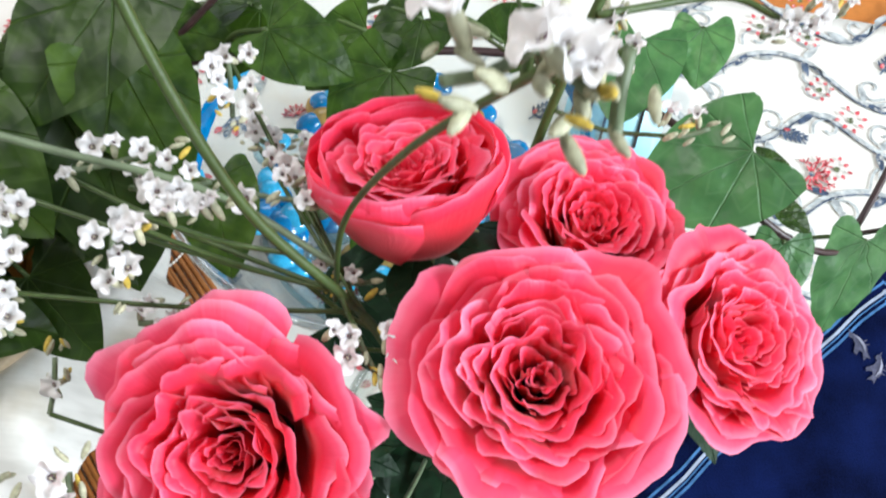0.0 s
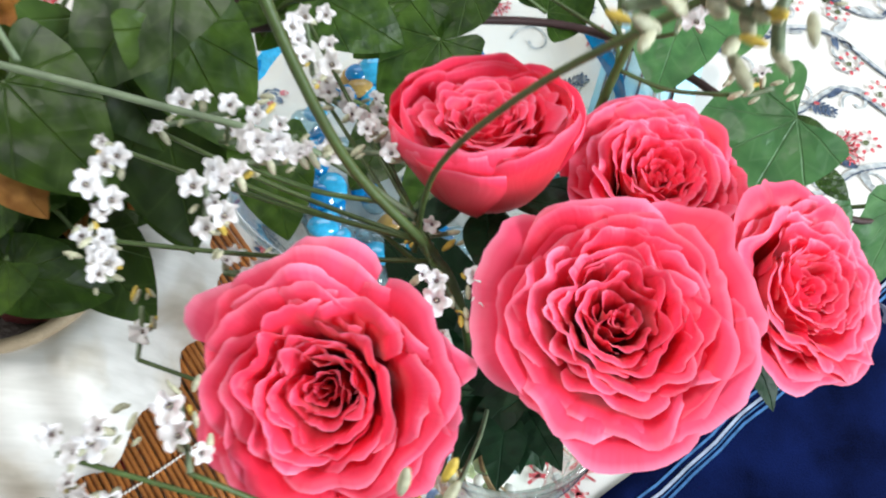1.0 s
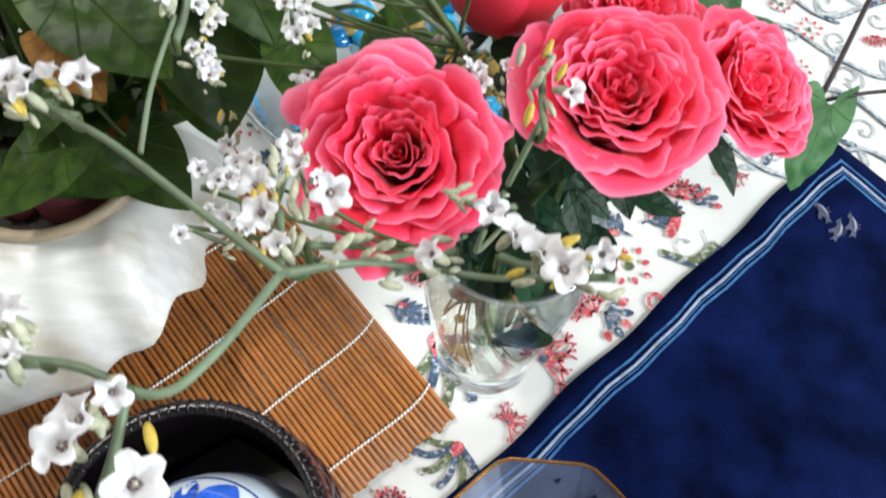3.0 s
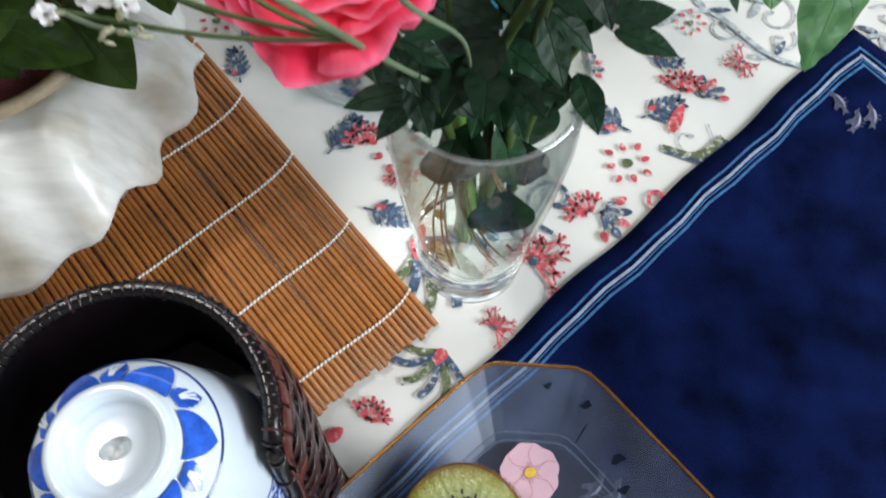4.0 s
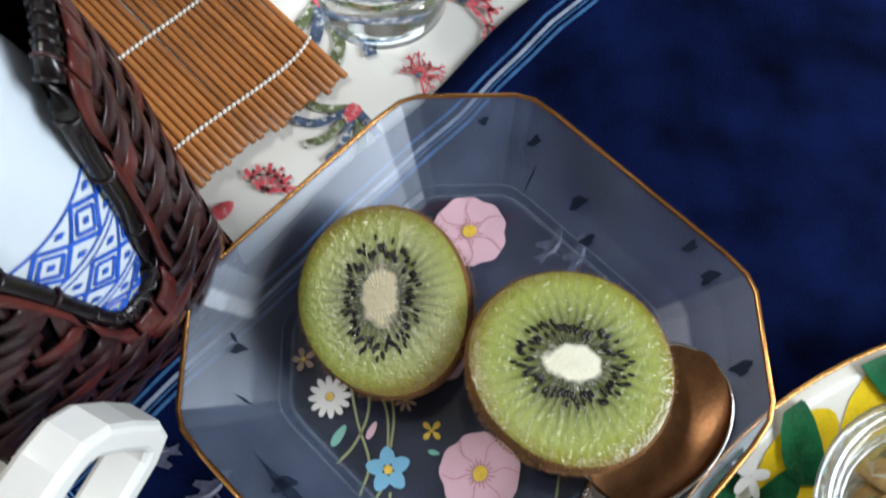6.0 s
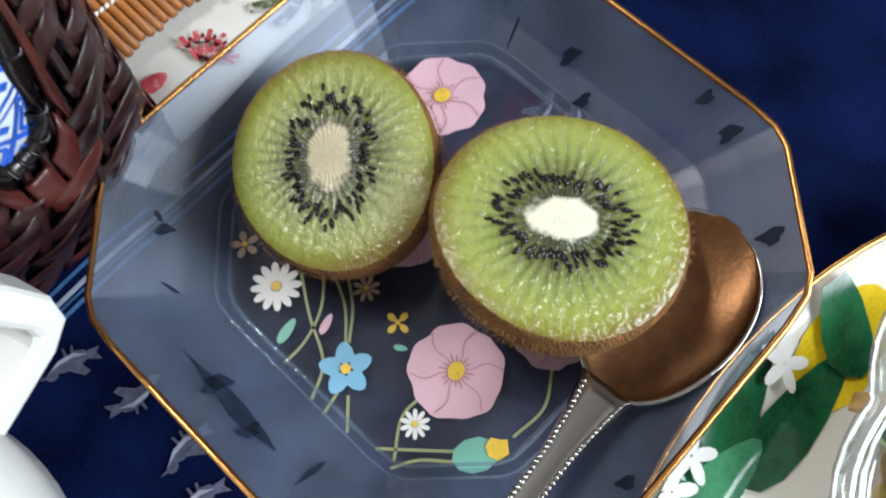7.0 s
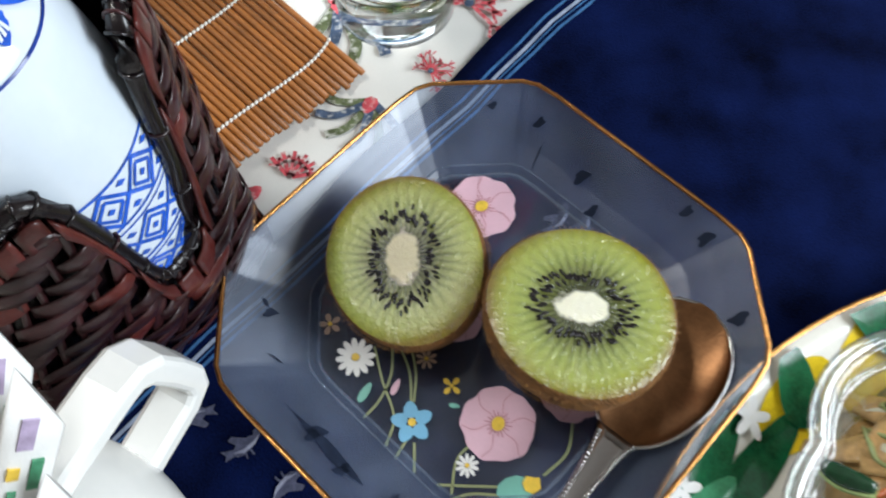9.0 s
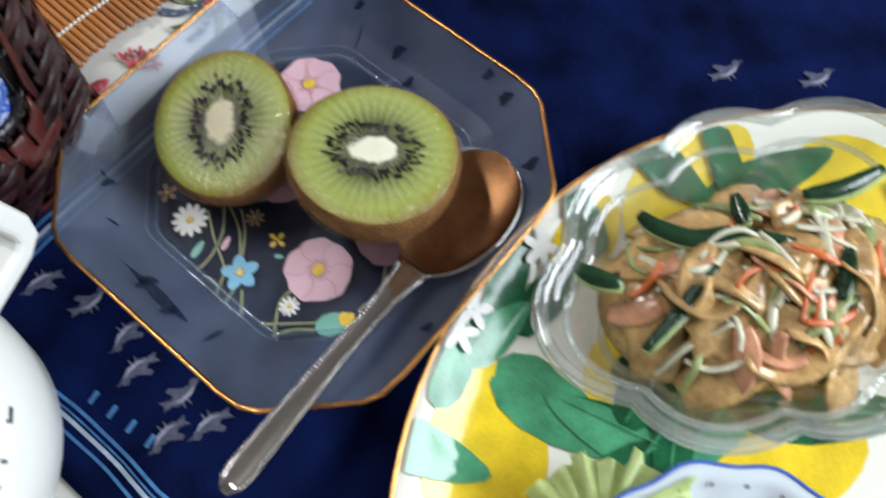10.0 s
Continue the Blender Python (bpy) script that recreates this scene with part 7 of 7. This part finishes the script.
MOUTH = VC + Vector((-0.010, 0.004, 0.132))
SPRAYS = [
    # main stems with radius and colour, then twigs ending in flower heads (place, direction, florets, length)
    ([([tuple(MOUTH), (-0.012, 0.142, 0.215), (-0.031, 0.149, 0.256), (-0.043, 0.165, 0.293), (-0.048, 0.182, 0.313)], 0.0011, "stem")],
     [((-0.082, 0.153, 0.237), (0.1, -1, -0.2), 7, 0.016), ((-0.083, 0.139, 0.230), (0.5, -0.6, -0.2), 5, 0.011), ((-0.060, 0.148, 0.238), (0.1, -1, 0), 6, 0.015), ((-0.044, 0.151, 0.250), (1, 0.1, 0), 8, 0.014), ((-0.056, 0.144, 0.215), (1, 0.2, 0), 5, 0.012), ((-0.045, 0.191, 0.232), (0.2, -1, 0), 7, 0.016), ((-0.038, 0.188, 0.212), (1, -0.6, 0), 6, 0.018), ((-0.012, 0.132, 0.234), (0.5, -1, 0), 5, 0.010), ((-0.028, 0.170, 0.228), (0.6, -1, 0), 6, 0.014), ((-0.066, 0.170, 0.235), (1, 0.3, 0), 4, 0.020), ((-0.020, 0.150, 0.222), (1, 0, 0), 2, 0.014)], (-0.020, 0.146, 0.222)),
    ([([tuple(MOUTH), (-0.020, 0.110, 0.190), (-0.033, 0.078, 0.250), (-0.046, 0.050, 0.306)], 0.0008, "stem_pale"), ([(-0.046, 0.050, 0.306), (-0.058, 0.060, 0.305), (-0.071, 0.071, 0.303), (-0.083, 0.079, 0.300)], 0.0006, "stem_pale"), ([(-0.046, 0.050, 0.306), (-0.052, 0.038, 0.311), (-0.057, 0.034, 0.312), (-0.065, 0.037, 0.312), (-0.071, 0.038, 0.312)], 0.0006, "stem_pale"), ([(-0.0655, 0.068, 0.304), (-0.065, 0.078, 0.305), (-0.063, 0.089, 0.306)], 0.0004, "stem_pale")],
     [((-0.086, 0.080, 0.300), (-1, 0.2, 0), 3, 0.012), ((-0.079, 0.077, 0.302), (-1, 0.5, 0), 2, 0.008), ((-0.062, 0.090, 0.306), (0.1, 1, 0.1), 1, 0.010), ((-0.047, 0.056, 0.303), (-0.1, 1, -0.2), 2, 0.009), ((-0.050, 0.068, 0.292), (0.2, 1, -0.2), 2, 0.010), ((-0.040, 0.056, 0.302), (1, 0.1, 0), 1, 0.008), ((-0.060, 0.0290, 0.313), (-0.1, -1, 0), 4, 0.011), ((-0.074, 0.038, 0.312), (-1, 0.1, 0), 4, 0.010), ((-0.073, 0.089, 0.236), (1, -0.4, 0), 6, 0.016), ((-0.072, 0.101, 0.241), (1, 0.5, 0), 4, 0.010), ((-0.082, 0.132, 0.205), (0, 1, 0.3), 1, 0.012), ((-0.055, 0.102, 0.242), (-0.3, 1, 0), 3, 0.012)], (-0.040, 0.080, 0.248)),
    ([([tuple(MOUTH + Vector((0.006, 0, 0))), (-0.006, 0.110, 0.200), (-0.019, 0.074, 0.260), (-0.016, 0.074, 0.282), (-0.011, 0.080, 0.294)], 0.0006, "stem_pale"), ([(-0.046, 0.050, 0.306), (-0.038, 0.053, 0.302), (-0.029, 0.054, 0.298), (-0.020, 0.052, 0.299), (-0.012, 0.051, 0.302)], 0.0005, "stem_pale")],
     [((-0.011, 0.082, 0.296), (0, 1, 0.3), 1, 0.010), ((-0.016, 0.054, 0.300), (1, -0.2, 0), 2, 0.007), ((-0.010, 0.051, 0.303), (1, -0.2, 0), 2, 0.009), ((-0.029, 0.055, 0.298), (-1, -0.4, 0), 1, 0.009), ((-0.018, 0.073, 0.280), (-1, 0.1, 0), 1, 0.008)], (-0.008, 0.074, 0.275)),
    ([([(-0.020, 0.146, 0.222), (-0.015, 0.1486, 0.2505), (-0.002, 0.139, 0.288), (0.0125, 0.126, 0.322)], 0.0006, "stem"), ([tuple(MOUTH + Vector((0.012, 0.01, 0))), (0.018, 0.180, 0.200), (0.028, 0.196, 0.236), (0.043, 0.217, 0.267)], 0.0012, "stem"), ([(0.032, 0.200, 0.245), (0.060, 0.210, 0.240), (0.072, 0.206, 0.238)], 0.0009, "stem")],
     [((0.0125, 0.1255, 0.323), (0.5, -1, 0.1), 2, 0.009), ((0.017, 0.123, 0.322), (-0.2, -1, -0.3), 1, 0.007), ((0.007, 0.124, 0.324), (-1, -0.5, 0), 2, 0.008), ((0.078, 0.206, 0.236), (1, 0.35, 0), 8, 0.020), ((0.036, 0.196, 0.240), (0.3, 1, 0), 5, 0.014), ((0.022, 0.222, 0.232), (-0.6, 1, 0), 7, 0.018), ((0.008, 0.236, 0.236), (-0.6, 1, 0), 8, 0.018), ((-0.008, 0.228, 0.240), (1, 0.5, 0), 7, 0.016), ((0.052, 0.182, 0.230), (1, 0.2, 0), 2, 0.010), ((0.030, 0.240, 0.230), (0.2, 1, 0), 6, 0.016), ((0.024, 0.146, 0.222), (1, 0, 0), 2, 0.008)], (0.022, 0.190, 0.225)),
    ([([(-0.249, 0.216, 0.266), (-0.134, 0.181, 0.251), (-0.075, 0.166, 0.247), (-0.042, 0.160, 0.240), (-0.020, 0.152, 0.226)], 0.0009, "stem_pale"), ([(-0.149, 0.242, 0.282), (-0.117, 0.199, 0.260), (-0.098, 0.173, 0.249)], 0.0008, "stem_pale")],
     [((-0.030, 0.162, 0.236), (1, -0.1, 0), 3, 0.018), ((-0.052, 0.164, 0.236), (1, 0.1, 0), 3, 0.016)], (-0.060, 0.163, 0.244)),
]
rng = random.Random(44)
for stems, heads, hub in SPRAYS:
    spray = thing("statice_spray", "branching spray of small white statice florets", "flower spray", group="statice in the glass")
    for line, r, mname in stems:
        bm = bmesh.new()
        tube(bm, line, r, 7, 8, 0.85)
        part("stem", bm, mname, spray)
    spots = [q for line, r, mname in stems for q in smooth_line(line, 6)]
    for place, along, cnt, length in heads:
        c = Vector(place)
        foot = c - Vector(along).normalized() * length * 0.5
        root = min(spots, key=lambda q: (q - foot).length + 0.8 * max(0.0, q.z - foot.z + 0.006))
        bm = bmesh.new()
        tube(bm, [root, root.lerp(foot, 0.5) + Vector((0, 0, -0.003)), foot], 0.00055, 5, 5)
        part("branch", bm, "stem", spray)
        cluster(spray, place, along, cnt, length, rng, 9)
